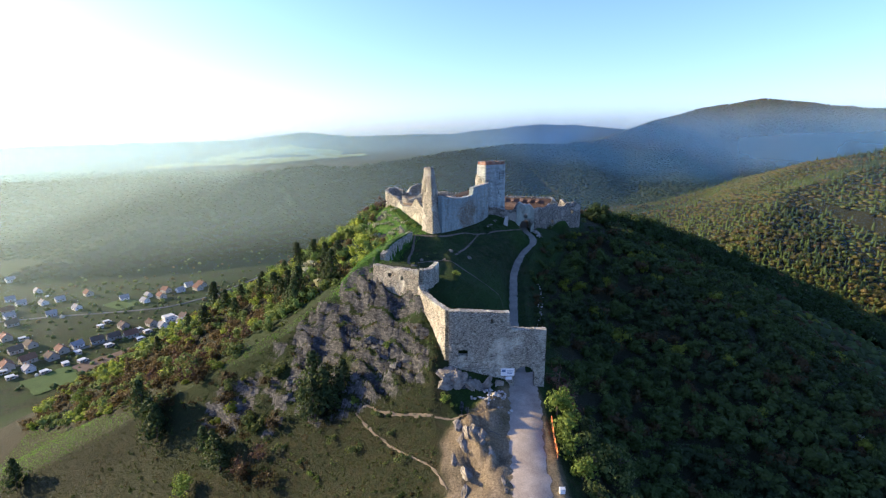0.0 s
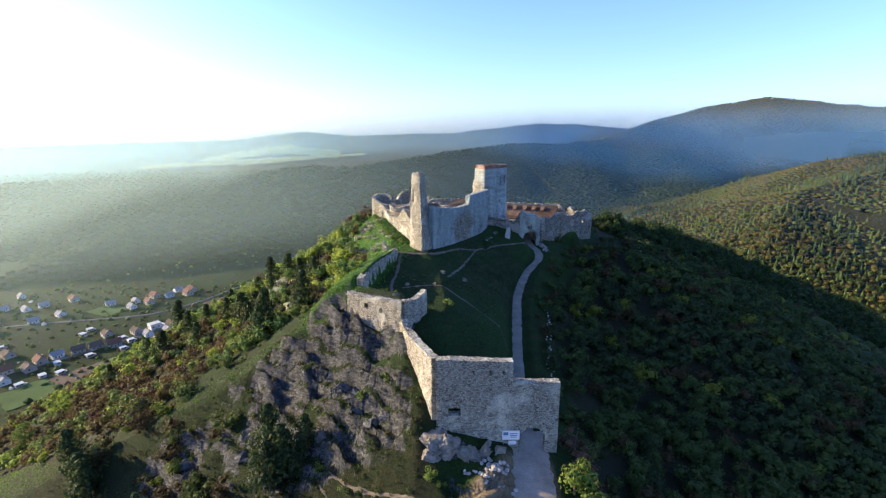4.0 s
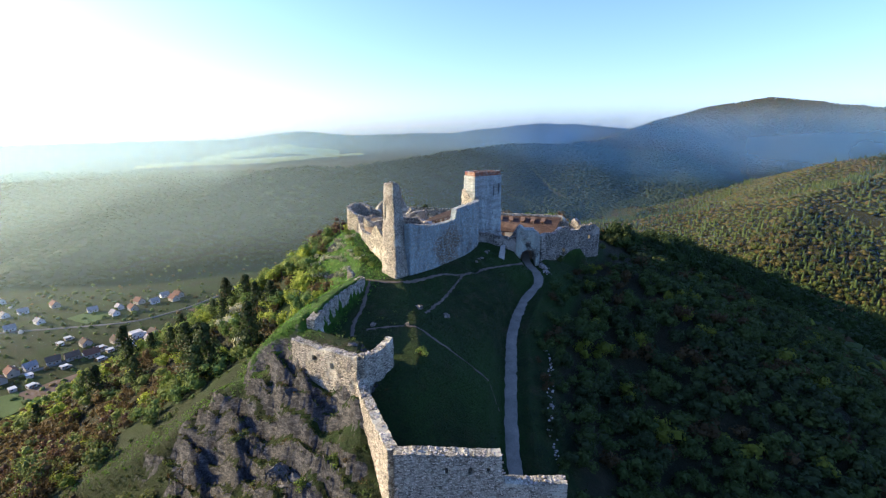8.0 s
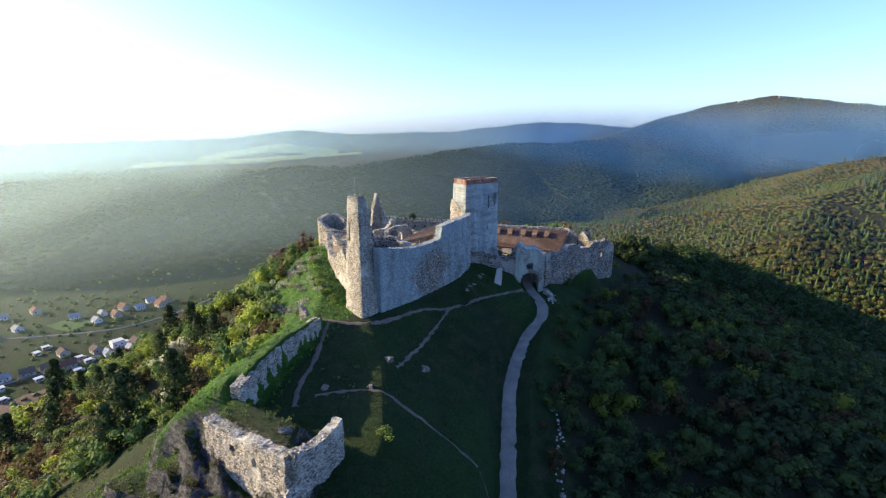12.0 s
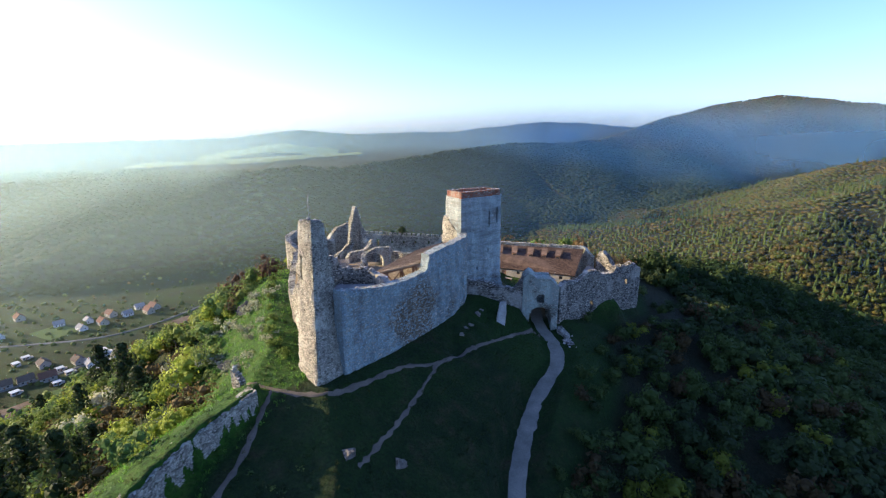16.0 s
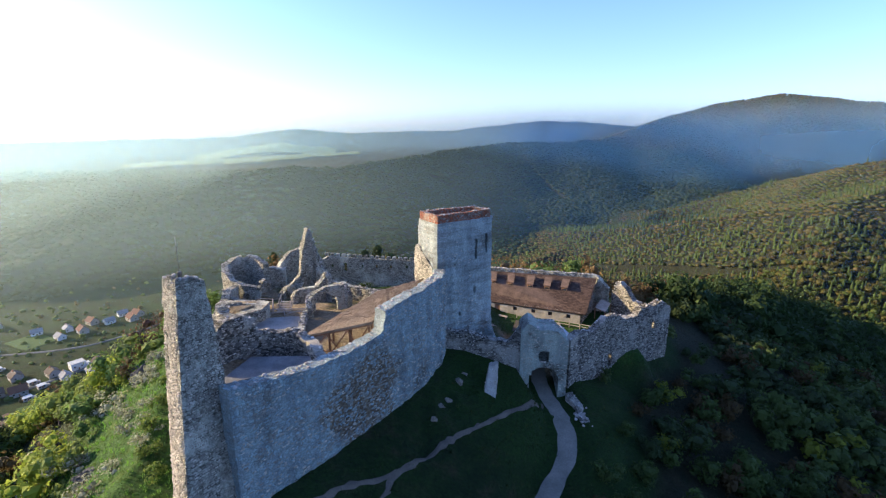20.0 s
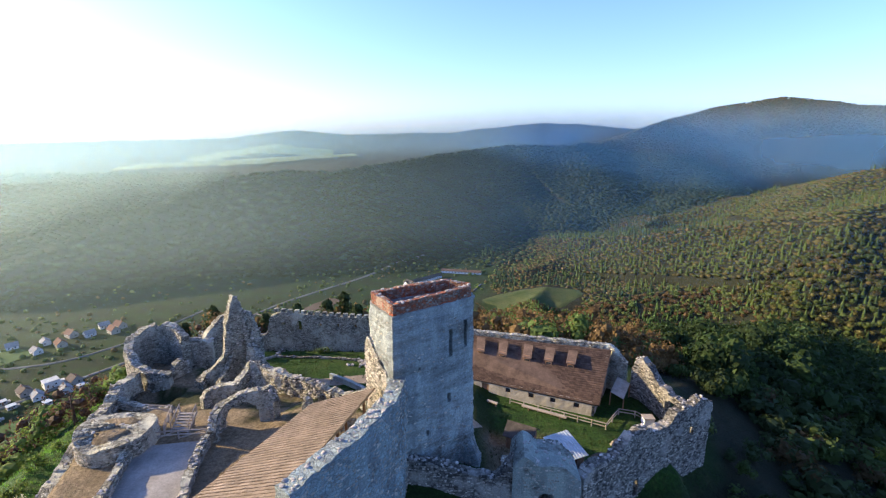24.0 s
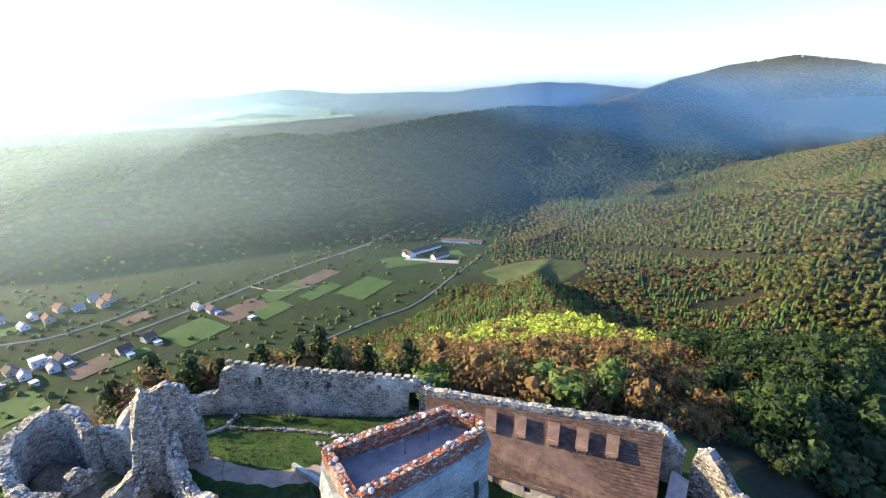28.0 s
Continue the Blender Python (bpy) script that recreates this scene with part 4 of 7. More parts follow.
masonry("cistern_ruin", ((-19.4, 180.6, 42, 47.5), (-18.6, 183.0, 42, 50.6), (-16.8, 185.6, 42, 50.8), (-15.6, 186.6, 42, 48.4), (-12.0, 187.4, 42, 48.2), (-9.6, 186.2, 42, 47.0), (-8.2, 183.8, 42, 47.6), (-7.0, 182.0, 42, 46.5)), 1.1, "dark ruined chamber wall behind the great wall", "ruin", rag=0.6, coping=40, mat=M_DARKSTONE, seed=28, face=0.4)
masonry("terrace_parapet", ((-19.6, 190.6, 42, 44.4), (-20.7, 195.6, 42, 44.2), (-21.7, 199.4, 42, 44.1), (-23.0, 203.6, 42, 44.3)), 0.7, "low parapet wall along the gravel terrace", "wall", rag=0.25, coping=24, seed=29)
masonry("terrace_kerb", ((-13.2, 194.2, 42, 43.7), (-14.0, 197.0, 42, 44.0), (-14.8, 199.8, 42, 43.9), (-15.2, 203.2, 42, 44.3)), 0.8, "low rubble wall between terrace and court", "ruin", rag=0.5, coping=30, seed=47, cell=0.3)
ribbon("gravel_terrace", ((-16.4, 190.8), (-17.4, 195.4), (-18.4, 199.6), (-19.2, 203.4)), 6.2, M_ROAD, "pale gravel terrace inside the upper castle", "terrace", 0.1, 0.7, 0.1)

rw = bpy.data.objects["rear_ward_wall"]
MERLON = box(0.85, 0.7, 0.75, M_STONE, "merlon", 0.05, wob=0.06)
for k in range(22):
    f = k / 21
    q = Vector((-22.0 + 28.2 * f, 245.0 - 2.5 * f - 0.3 * math.sin(3.14 * f), 41.85 - 1.0 * f))
    part("merlon", MERLON, rw, "", Matrix.Translation(q - rw.matrix_world.translation) @ Euler((0, 0, -0.09)).to_matrix().to_4x4())
masonry("rear_retaining_wall", ((-8.8, 230.9, 35, 36.5), (-5.4, 228.6, 35, 36.6), (-2.4, 226.2, 35, 36.6)), 0.5, "low pale plastered retaining wall in the rear ward", "wall", mat=M_PLASTER, rag=0.05, coping=0, seed=45, face=0.0, rough=0.03)

cf = make_mesh("chamber_floor", [(x, y, z) for z in (46.12, 45.6) for x, y in ((-17.4, 176.2), (-12.6, 174.6), (-7.4, 181.6), (-9.4, 184.6), (-15.8, 184.4))],
               [(0, 1, 2, 3, 4), (9, 8, 7, 6, 5)] + [(i, i + 5, (i + 1) % 5 + 5, (i + 1) % 5) for i in range(5)], M_PLATFORM)
tagged(new("chamber_floor", cf), "smooth grey concrete floor of a ruined chamber", "floor", kind="structure")

# timber canopy over the court
can = base("timber_canopy", -5, 197, 43, "large brown shingled canopy roof on timber posts", "canopy")
LL, LR, UR, UL = Vector((-11.9, 190.6, 45.7)), Vector((-3.0, 188.6, 48.4)), Vector((2.5, 205.4, 48.6)), Vector((-4.5, 205.8, 46.4))
off = Vector(can.matrix_world.translation)


def roof_slab(name, a, b, c, d, thick, mat, parent, o, label=""):
    n = (b - a).cross(d - a).normalized() * thick
    if n.z < 0:
        n = -n
    vs = [p - o for p in (a, b, c, d)] + [p - n - o for p in (a, b, c, d)]
    return part(name, make_mesh(name, vs, [(0, 1, 2, 3), (7, 6, 5, 4), (0, 4, 5, 1), (1, 5, 6, 2), (2, 6, 7, 3), (3, 7, 4, 0)], mat), parent, label)


SHINGLE = make_mesh("shingle", [(0, 0, 0.09), (1, 0, 0.08), (1, 1, 0.02), (0, 1, 0.02), (0, 0, 0), (1, 0, 0)], [(0, 1, 2, 3), (4, 5, 1, 0), (4, 0, 3), (5, 2, 1)])


def shingles(a, b, c, d, rows, count, mat, parent, o, seed, single):
    """Shingles over the roof a-b (eave) to d-c (top), each one a part or all of them one part."""
    r = random.Random(seed)
    n = (b - a).cross(d - a).normalized()
    if n.z < 0:
        n = -n
    if single:
        SHINGLE.materials.append(mat)
    vs, fs = [], []
    for k in range(rows):
        t0, t1 = k / rows, min((k + 1.25) / rows, 1)
        e0, e1, f0 = a.lerp(d, t0), b.lerp(c, t0), a.lerp(d, t1)
        for i in range(count):
            u0, u1 = (i + 0.02) / count, (i + 0.985) / count
            p, q = e0.lerp(e1, u0), e0.lerp(e1, u1)
            up = (f0 - e0) * (1 + r.uniform(-0.1, 0.04))
            p = p + (f0 - e0) * r.uniform(-0.06, 0.06) - o
            side = q - e0.lerp(e1, u0)
            lift = n * r.uniform(0.8, 1.4)
            if single:
                m = Matrix(((side.x, up.x, lift.x, p.x), (side.y, up.y, lift.y, p.y), (side.z, up.z, lift.z, p.z), (0, 0, 0, 1)))
                part("shingle", SHINGLE, parent, "", m)
            else:
                j = len(vs)
                vs += [p + side * v.co.x + up * v.co.y + lift * v.co.z for v in SHINGLE.vertices]
                fs += [(j, j + 1, j + 2, j + 3), (j + 4, j + 5, j + 1, j), (j + 4, j, j + 3), (j + 5, j + 2, j + 1)]
    if not single:
        part("shingles", make_mesh("shingles", vs, fs, mat), parent)["kind"] = "stuff"


M_CANOPY = surface("sunbleached_shingles", (0.17, 0.13, 0.088), (0.28, 0.22, 0.155), 0.7, 6, bumpy=0.5, per_object=0.1)
rf = roof_slab("roof", LL, LR, UR, UL, 0.18, M_CANOPY, can, off, "sunbleached brown shingle roof")
ML, MR = LL.lerp(UL, 0.15), LR.lerp(UR, 0.15)
shingles(LL, LR, MR, ML, 6, 50, M_CANOPY, rf, off, 3, True)
shingles(ML, MR, UR, UL, 34, 50, M_CANOPY, rf, off, 4, False)
for u in (0.06, 0.36, 0.66, 0.94):
    for v in (0.03, 0.3, 0.6, 0.9):
        p = LL.lerp(LR, u).lerp(UL.lerp(UR, u), v)
        part("post", beam((p.x, p.y, 42.8), (p.x, p.y, p.z - 0.15), 0.24, 0.24, M_TIMBER, "post"), can, "", Matrix.Translation(-off))
for v in (0.02, 0.3, 0.6, 0.9):
    p, q = LL.lerp(UL, v), LR.lerp(UR, v)
    dz = Vector((0, 0, -0.3))
    part("tie_beam", beam(p + dz, q + dz, 0.22, 0.28, M_TIMBER, "tie_beam"), can, "", Matrix.Translation(-off))
for k in range(3):
    p, q = LL.lerp(LR, 0.06 + 0.3 * k), LL.lerp(LR, 0.36 + 0.3 * k)
    for a, b in (((p.x, p.y, 43.2), (q.x, q.y, q.z - 0.4)), ((q.x, q.y, 43.2), (p.x, p.y, p.z - 0.4))):
        part("brace", beam(a, b, 0.14, 0.16, M_TIMBER, "brace"), can, "", Matrix.Translation(-off))
part("guard_rail", beam((LL.x, LL.y, 44.1), (LR.x, LR.y, 44.1), 0.1, 0.14, M_TIMBER, "guard_rail"), can, "", Matrix.Translation(-off))

# long house in the lower ward
E1, E2, R2, R1 = Vector((8.4, 233.1, 35.7)), Vector((33.2, 222.3, 35.8)), Vector((38.0, 232.0, 40.2)), Vector((7.6, 239.8, 40.2))
lh = base("long_house", 21, 231, 33.5, "long low stone house under a brown shingled lean-to roof with dormers", "house")
off = Vector(lh.matrix_world.translation)
rf = roof_slab("roof", E1, E2, R2, R1, 0.2, M_SHINGLE1, lh, off, "brown wooden shingle roof")
shingles(E1, E2, R2, R1, 26, 56, M_SHINGLE, rf, off, 5, False)
ins = Vector((0.12, 0.55, 0))
w1, w2 = E1 + ins, E2 + ins + Vector((-0.9, 0.35, 0))
dirw = (w2 - w1)
dirw.z = 0
wl = dirw.length
masonry("front_wall", ((w1.x, w1.y, 33.0, 35.9), (w2.x, w2.y, 33.0, 36.0)), 0.5, "limewashed front wall", parent=lh, mat=M_LIME, rag=0.02, coping=0, seed=31, face=0.0, rough=0.03,
             holes=[(a, a + 0.85, 34.5, 35.3, False) for a in (12.6, 16.4, 19.8, 23.4)] + [(8.6, 9.8, 32.0, 35.3, False)])
for a in (12.6, 16.4, 19.8, 23.4):
    p = w1 + dirw * ((a + 0.42) / wl)
    ang = math.degrees(math.atan2(dirw.y, dirw.x))
    win = part("window", box(0.95, 0.12, 0.9, M_TIMBER, "window_frame", 0.02), lh, "small dark window in a wooden frame", Matrix.Translation(-off) @ pose(p.x, p.y, 34.45, 0, 0, ang))
    part("pane", box(0.7, 0.06, 0.65, M_GLASS, "pane"), win, "", pose(0, -0.06, 0.12))
p = w1 + dirw * (9.2 / wl)
part("door", box(1.15, 0.12, 1.9, M_TIMBER, "door", 0.02), lh, "brown plank door", Matrix.Translation(-off) @ pose(p.x, p.y, 33.4, 0, 0, math.degrees(math.atan2(dirw.y, dirw.x))))
e2, r2 = w2, Vector((37.0, 231.4, 40))
masonry("end_wall", ((e2.x, e2.y, 32.5, 35.8), (r2.x, r2.y, 32.5, 39.9)), 0.6, "rubble end wall", parent=lh, rag=0.05, coping=0, seed=32, face=0.5)
for k, u in enumerate((0.30, 0.43, 0.57, 0.69, 0.81)):
    m = E1.lerp(E2, u).lerp(R1.lerp(R2, u), 0.56)
    up = (R1.lerp(R2, u) - E1.lerp(E2, u)).normalized()
    side = (E2 - E1).normalized()
    d = part("dormer", box(0.1, 0.1, 0.1, M_TIMBER, "cheek"), lh, "small hooded dormer")
    d.data = make_mesh("dormer", [q - off for q in (m - side * 0.55, m + side * 0.55, m + side * 0.55 + Vector((0, 0, 1.05)), m - side * 0.55 + Vector((0, 0, 1.05)), m - side * 0.55 + up * 2.6, m + side * 0.55 + up * 2.6)],
                       [(0, 1, 2, 3), (3, 2, 5, 4), (0, 3, 4), (1, 5, 2)], M_TIMBER)
    a, b = m - side * 0.75 + Vector((0, 0, 1.02)) - up * 0.35, m + side * 0.75 + Vector((0, 0, 1.02)) - up * 0.35
    roof_slab("dormer_roof", a, b, b + up * 3.1 - Vector((0, 0, 0.25)), a + up * 3.1 - Vector((0, 0, 0.25)), 0.1, M_SHINGLE1, d, off)
    part("opening", make_mesh("opening", [q - off - Vector((0, 0, 0)) + Vector((0, 0, 0.14)) - up * 0.02 for q in (m - side * 0.4, m + side * 0.4, m + side * 0.4 + Vector((0, 0, 0.32)), m - side * 0.4 + Vector((0, 0, 0.32)))], [(0, 1, 2, 3)], M_GLASS), d)
masonry("house_back_wall", ((7.4, 240.6, 31, 41.0), (38.2, 232.8, 30, 40.8), (40.2, 230.6, 30, 38.6)), 0.9, "rubble ward wall behind the long house", "wall", rag=0.2, coping=60, seed=33, face=0.7)
for k, (a, b, z) in enumerate((((36.2, 226.2), (38.6, 230.0), 36.4),)):
    lt = base("lean_to_shed", a[0], a[1], 33.6, "small lean-to of weathered boards at the house end", "shed", group="lean-to sheds")
    o = Vector(lt.matrix_world.translation)
    A, B = Vector((a[0], a[1], z - 0.5)), Vector((b[0], b[1], z))
    s = Vector((1.6, -1.3, -0.5))
    roof_slab("roof", A, A + s, B + s, B, 0.1, M_GREYWOOD, lt, o)
    for q in (A + s, B + s, A, B):
        part("post", beam((q.x, q.y, 33.3), (q.x, q.y, q.z - 0.1), 0.16, 0.16, M_TIMBER, "post"), lt, "", Matrix.Translation(-o))

# ---- woods and trees ----


def lump(seed, subdiv=1, squash=1.0, rough=0.25):
    """A small uneven clump as vertex and triangle arrays."""
    bm = bmesh.new()
    bmesh.ops.create_icosphere(bm, subdivisions=subdiv, radius=1.0)
    r = random.Random(seed)
    v = np.array([tuple(x.co * r.uniform(1 - rough, 1 + rough)) for x in bm.verts])
    f = np.array([[y.index for y in x.verts] for x in bm.faces])
    bm.free()
    v[:, 2] *= squash
    return v, f


def leafage(seed, n, size, shape, inner=0.62, sub=0):
    """Many small leaf sprays over an uneven crown of unit radius whose foot is at z = 0."""
    r = np.random.default_rng(seed)
    if shape == 'broad':
        lobes = r.normal(0, 1, (6, 3)) * (0.42, 0.42, 0.3) + (0, 0, 1.15)
        rad = r.uniform(0.42, 0.7, 6)
    elif shape == 'pine':
        lobes = np.array([(r.normal(0, 0.16) * (1.3 - k / 7), r.normal(0, 0.16) * (1.3 - k / 7), 0.75 + 0.36 * k) for k in range(7)])
        rad = np.array([0.95, 0.9, 0.82, 0.7, 0.56, 0.42, 0.28])
    elif shape == 'spruce':
        lobes = np.array([(0, 0, 0.35 + 0.36 * k) for k in range(8)])
        rad = np.array([0.72 - 0.085 * k for k in range(8)])
    else:
        lobes = r.normal(0, 1, (5, 3)) * (0.45, 0.45, 0.15) + (0, 0, 0.5)
        rad = r.uniform(0.35, 0.6, 5)
    which = r.integers(0, len(lobes), n)
    d = r.normal(0, 1, (n, 3))
    d /= np.linalg.norm(d, axis=1)[:, None]
    c = lobes[which] + d * (rad[which] * r.uniform(0.75, 1.12, n))[:, None] * (1, 1, 0.8 if shape != 'spruce' else 0.45)
    t1 = r.normal(0, 1, (n, 3))
    t1 -= d * (t1 * d).sum(1)[:, None] * 0.7
    t1 /= np.linalg.norm(t1, axis=1)[:, None]
    t2 = np.cross(d + r.normal(0, 0.4, (n, 3)), t1)
    t2 /= np.linalg.norm(t2, axis=1)[:, None] + 1e-9
    s = (size * r.uniform(0.6, 1.4, n))[:, None]
    v = np.stack([c - t1 * s * 0.6 - t2 * s * 0.4, c + t1 * s * 0.6 - t2 * s * 0.35, c + t2 * s * 0.75], 1).reshape(-1, 3)
    f = np.arange(n * 3).reshape(-1, 3)
    vs, fs = [v], [f]
    k = n * 3
    for p, q in zip(lobes, rad):
        lv, lf = lump(seed + k, sub if shape != 'spruce' else 0, 0.85 if shape != 'spruce' else 0.5)
        vs.append(lv * q * inner + p)
        fs.append(lf + k)
        k += len(lv)
        if shape in ('spruce',):
            continue
    return np.concatenate(vs), np.concatenate(fs)


def tri_mesh(name, v, f, mat, colours=None, smooth=False):
    me = bpy.data.meshes.new(name)
    me.vertices.add(len(v))
    me.vertices.foreach_set("co", np.ascontiguousarray(v, np.float32).ravel())
    me.loops.add(f.size)
    me.loops.foreach_set("vertex_index", np.ascontiguousarray(f, np.int32).ravel())
    me.polygons.add(len(f))
    me.polygons.foreach_set("loop_start", np.arange(0, f.size, 3, dtype=np.int32))
    me.polygons.foreach_set("use_smooth", np.full(len(f), smooth))
    me.update()
    me.materials.append(mat)
    if colours is not None:
        a = me.attributes.new("leaf", 'FLOAT_COLOR', 'POINT')
        a.data.foreach_set("color", np.ascontiguousarray(colours, np.float32).ravel())
    return me


BROAD = [leafage(11 + k, 130, 0.26, 'broad', 0.58) for k in range(3)]
BARE = [leafage(31 + k, 130, 0.19, 'broad', 0.5) for k in range(3)]
FINE = [leafage(81 + k, 300, 0.16, 'broad', 0.56) for k in range(4)]
TWIGGY = [leafage(91 + k, 300, 0.12, 'broad', 0.45) for k in range(3)]


def lean(k, n, size):
    """A light crown for the middle distance: sprays round one uneven clump."""
    v, f = leafage(k, n, size, 'broad', 0.01)
    lv, lf = lump(k + 7, 0, 0.8, 0.35)
    return np.concatenate([v[:n * 3], lv * 0.72 + (0, 0, 1.05)]), np.concatenate([f[:n], lf + n * 3])


SPRIG = [(v[:135], f[:45]) for v, f in (leafage(131 + k, 45, 0.3, 'scrub', 0.01) for k in range(3))]
LEANB = [lean(111 + k, 60, 0.36) for k in range(4)]
LEANT = [lean(121 + k, 80, 0.24) for k in range(3)]


def blade_tuft(seed, n=15):
    """A tuft of splayed grass blades of unit height."""
    r = np.random.default_rng(seed)
    a = r.uniform(0, 6.283, n)
    foot = np.stack([np.cos(a), np.sin(a), np.zeros(n)], 1) * r.uniform(0, 0.7, n)[:, None]
    side = np.stack([-np.sin(a), np.cos(a), np.zeros(n)], 1) * r.uniform(0.08, 0.16, n)[:, None]
    tip = foot * 1.2 + np.stack([np.cos(a) * 0.35, np.sin(a) * 0.35, r.uniform(0.55, 1.1, n)], 1)
    return np.stack([foot - side, foot + side, tip], 1).reshape(-1, 3), np.arange(n * 3).reshape(-1, 3)


TUFT = [blade_tuft(95 + k) for k in range(3)]
SCRUB = [leafage(51 + k, 85, 0.2, 'scrub', 0.5) for k in range(2)]
FARL = [(v * (1, 1, 1.0) + (0, 0, 0.55), f) for v, f in (lump(61 + k, 1, 0.95, 0.3) for k in range(3))]
FARF = [(v + (0, 0, 0.22), f) for v, f in (lump(76 + k, 0, 0.42, 0.3) for k in range(3))]


def spruce_cones(seed):
    """A slender conifer of ragged stacked skirts."""
    r = random.Random(seed)
    v, f = [], []
    for k in range(5):
        z, rad, n = 0.25 + 0.55 * k, 0.78 - 0.13 * k, 7
        v.append((r.uniform(-0.04, 0.04), r.uniform(-0.04, 0.04), z + 0.95))
        b = len(v)
        for i in range(n):
            q = rad * r.uniform(0.7, 1.2)
            v.append((q * math.cos(i * 6.283 / n), q * math.sin(i * 6.283 / n), z + r.uniform(-0.12, 0.12)))
        f += [(b - 1, b + i, b + (i + 1) % n) for i in range(n)]
    return np.array(v), np.array(f)


SPRUCE = [spruce_cones(300 + k) for k in range(3)]


def wood(name, x, y, size, kinds, colours, label, seed, far=False):
    """Many trees as one sheet of woodland: kinds picks a crown for each."""
    r = np.random.default_rng(seed)
    z = height(x, y)
    vs, fs, cs, k = [], [], [], 0
    for i in range(len(x)):
        proto = kinds[i]
        v, f = proto
        a = r.uniform(0, 6.283)
        c, s = math.cos(a), math.sin(a)
        w = size[i] * r.uniform(0.85, 1.15)
        h = size[i] * r.uniform(0.8, 1.15)
        vs.append(np.stack([(v[:, 0] * c - v[:, 1] * s) * w + x[i], (v[:, 0] * s + v[:, 1] * c) * w + y[i], v[:, 2] * h + z[i] - 0.3 * size[i]], 1))
        fs.append(f + k)
        cs.append(np.broadcast_to(np.append(colours[i], 1.0), (len(v), 4)))
        k += len(v)
    me = tri_mesh(name, np.concatenate(vs), np.concatenate(fs), M_FARLEAF if far else M_LEAF, np.concatenate(cs), far)
    return tagged(new(name, me), label, "woodland", kind="stuff")


def scatter(x0, x1, y0, y1, step, seed):
    r = np.random.default_rng(seed)
    a, b = np.meshgrid(np.arange(x0, x1, step), np.arange(y0, y1, step))
    a = a + r.uniform(-0.5, 0.5, a.shape) * step
    b = b + r.uniform(-0.5, 0.5, b.shape) * step
    return a.ravel(), b.ravel(), r


def open_slope(x, y):
    """The bare grassy brow below the tree belt."""
    return (y < 140 - 0.54 * (x + 95)) & (x < -62)


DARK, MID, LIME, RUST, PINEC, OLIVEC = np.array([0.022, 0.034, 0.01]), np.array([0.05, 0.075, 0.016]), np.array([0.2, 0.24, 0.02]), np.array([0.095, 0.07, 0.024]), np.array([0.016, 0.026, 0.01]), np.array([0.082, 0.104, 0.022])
# shaded flank beside the road
x, y, r = scatter(6, 240, 20, 300, 4.0, 101)
xr = np.interp(y, ys_, [s[5] for s in SPUR])
n1 = fbm(x / 22, y / 22, 3, 8)
road_x = np.interp(y, [p[1] for p in ROAD], [p[0] for p in ROAD])
rim = np.where(y > 122, np.minimum(xr + 3.5, road_x + 4.6), xr + 3.5)
rim = np.where(y > 190, np.interp(y, (190, 196, 203, 206, 213, 219, 232, 240), (26, 29, 32, 36, 46, 52, 51, 52)), rim)
ok = (x > rim + 2.5 * r.random(len(x))) & (height(x, y) > VALLEY + 6) & (y < 250 + 0.1 * x) & (r.random(len(x)) < 0.93) & ~((x > 40) & (x < 62) & (y > 222) & (y < 236))
x, y, n1, rim = x[ok], y[ok], n1[ok], rim[ok]
u = r.random(len(x))
# shared tints scaled down, so this flank's shade is partly in the colour
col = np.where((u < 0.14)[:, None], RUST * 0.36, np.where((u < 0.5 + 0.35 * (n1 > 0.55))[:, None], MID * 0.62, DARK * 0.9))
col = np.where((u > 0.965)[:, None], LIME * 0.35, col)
wood("flank_wood", x, y, r.uniform(2.1, 3.2, len(x)) * (0.45 + 0.55 * smooth01((x - rim) / 12)), [FARL[i % 3] if x[i] > 150 or y[i] < 45 else (BARE[i % 3] if c < 0.16 else (FINE[i % 4] if x[i] < 62 and y[i] > 70 else BROAD[i % 3])) for i, c in enumerate(u)], col, "dense green spring wood on the shaded flank, tinted dark", 1)
# woods behind the castle
x, y, r = scatter(-90, 330, 246, 690, 4.7, 102)
z = height(x, y)
back_edge = np.interp(x, (-60, -34, -24, 8, 38, 48, 120, 250), (214, 238, 249, 248, 240, 236, 255, 275))
n1, n2 = fbm(x / 26, y / 26, 3, 18), fbm(x / 40, y / 40, 2, 28)
meadow = np.hypot((x - 118) / 62, (y - 712) / 42) < 1.05
clearing = np.hypot((x - 285) / 34, (y - 606) / 8) < 1
ok = (y > back_edge + 3) & (z > VALLEY + 3.5) & ~meadow & ~clearing & ((y < 500) | (r.random(len(x)) < 0.75))
x, y, n1, n2 = x[ok], y[ok], n1[ok], n2[ok]
u = r.random(len(x))
pine_zone = smooth01((x - 60 - 0.42 * (y - 262) + 26 * (n1 - 0.5)) / 8) * smooth01((470 - y) / 60)
lime_zone = 0.75 * np.exp(-((x - 48 - 0.42 * (y - 340)) / 42) ** 2) * smooth01((y - 305) / 12) * smooth01((440 - y) / 30)
larch = smooth01((y - 375 + 0.4 * (x - 60) + 40 * (n1 - 0.5)) / 30) * smooth01((690 - y) / 60)
rus = u < np.where(y < 345, 0.86, 0.6)
col = np.where(rus[:, None], (RUST + (0.012, 0, 0)) * (np.where(y < 350, 0.65, 0.5) + 0.35 * n1)[:, None], np.where((u < 0.85)[:, None], OLIVEC * 0.9, MID * 1.1))
isc = r.random(len(x)) < larch * (0.12 + 0.62 * smooth01((n2 - 0.5) * 8))
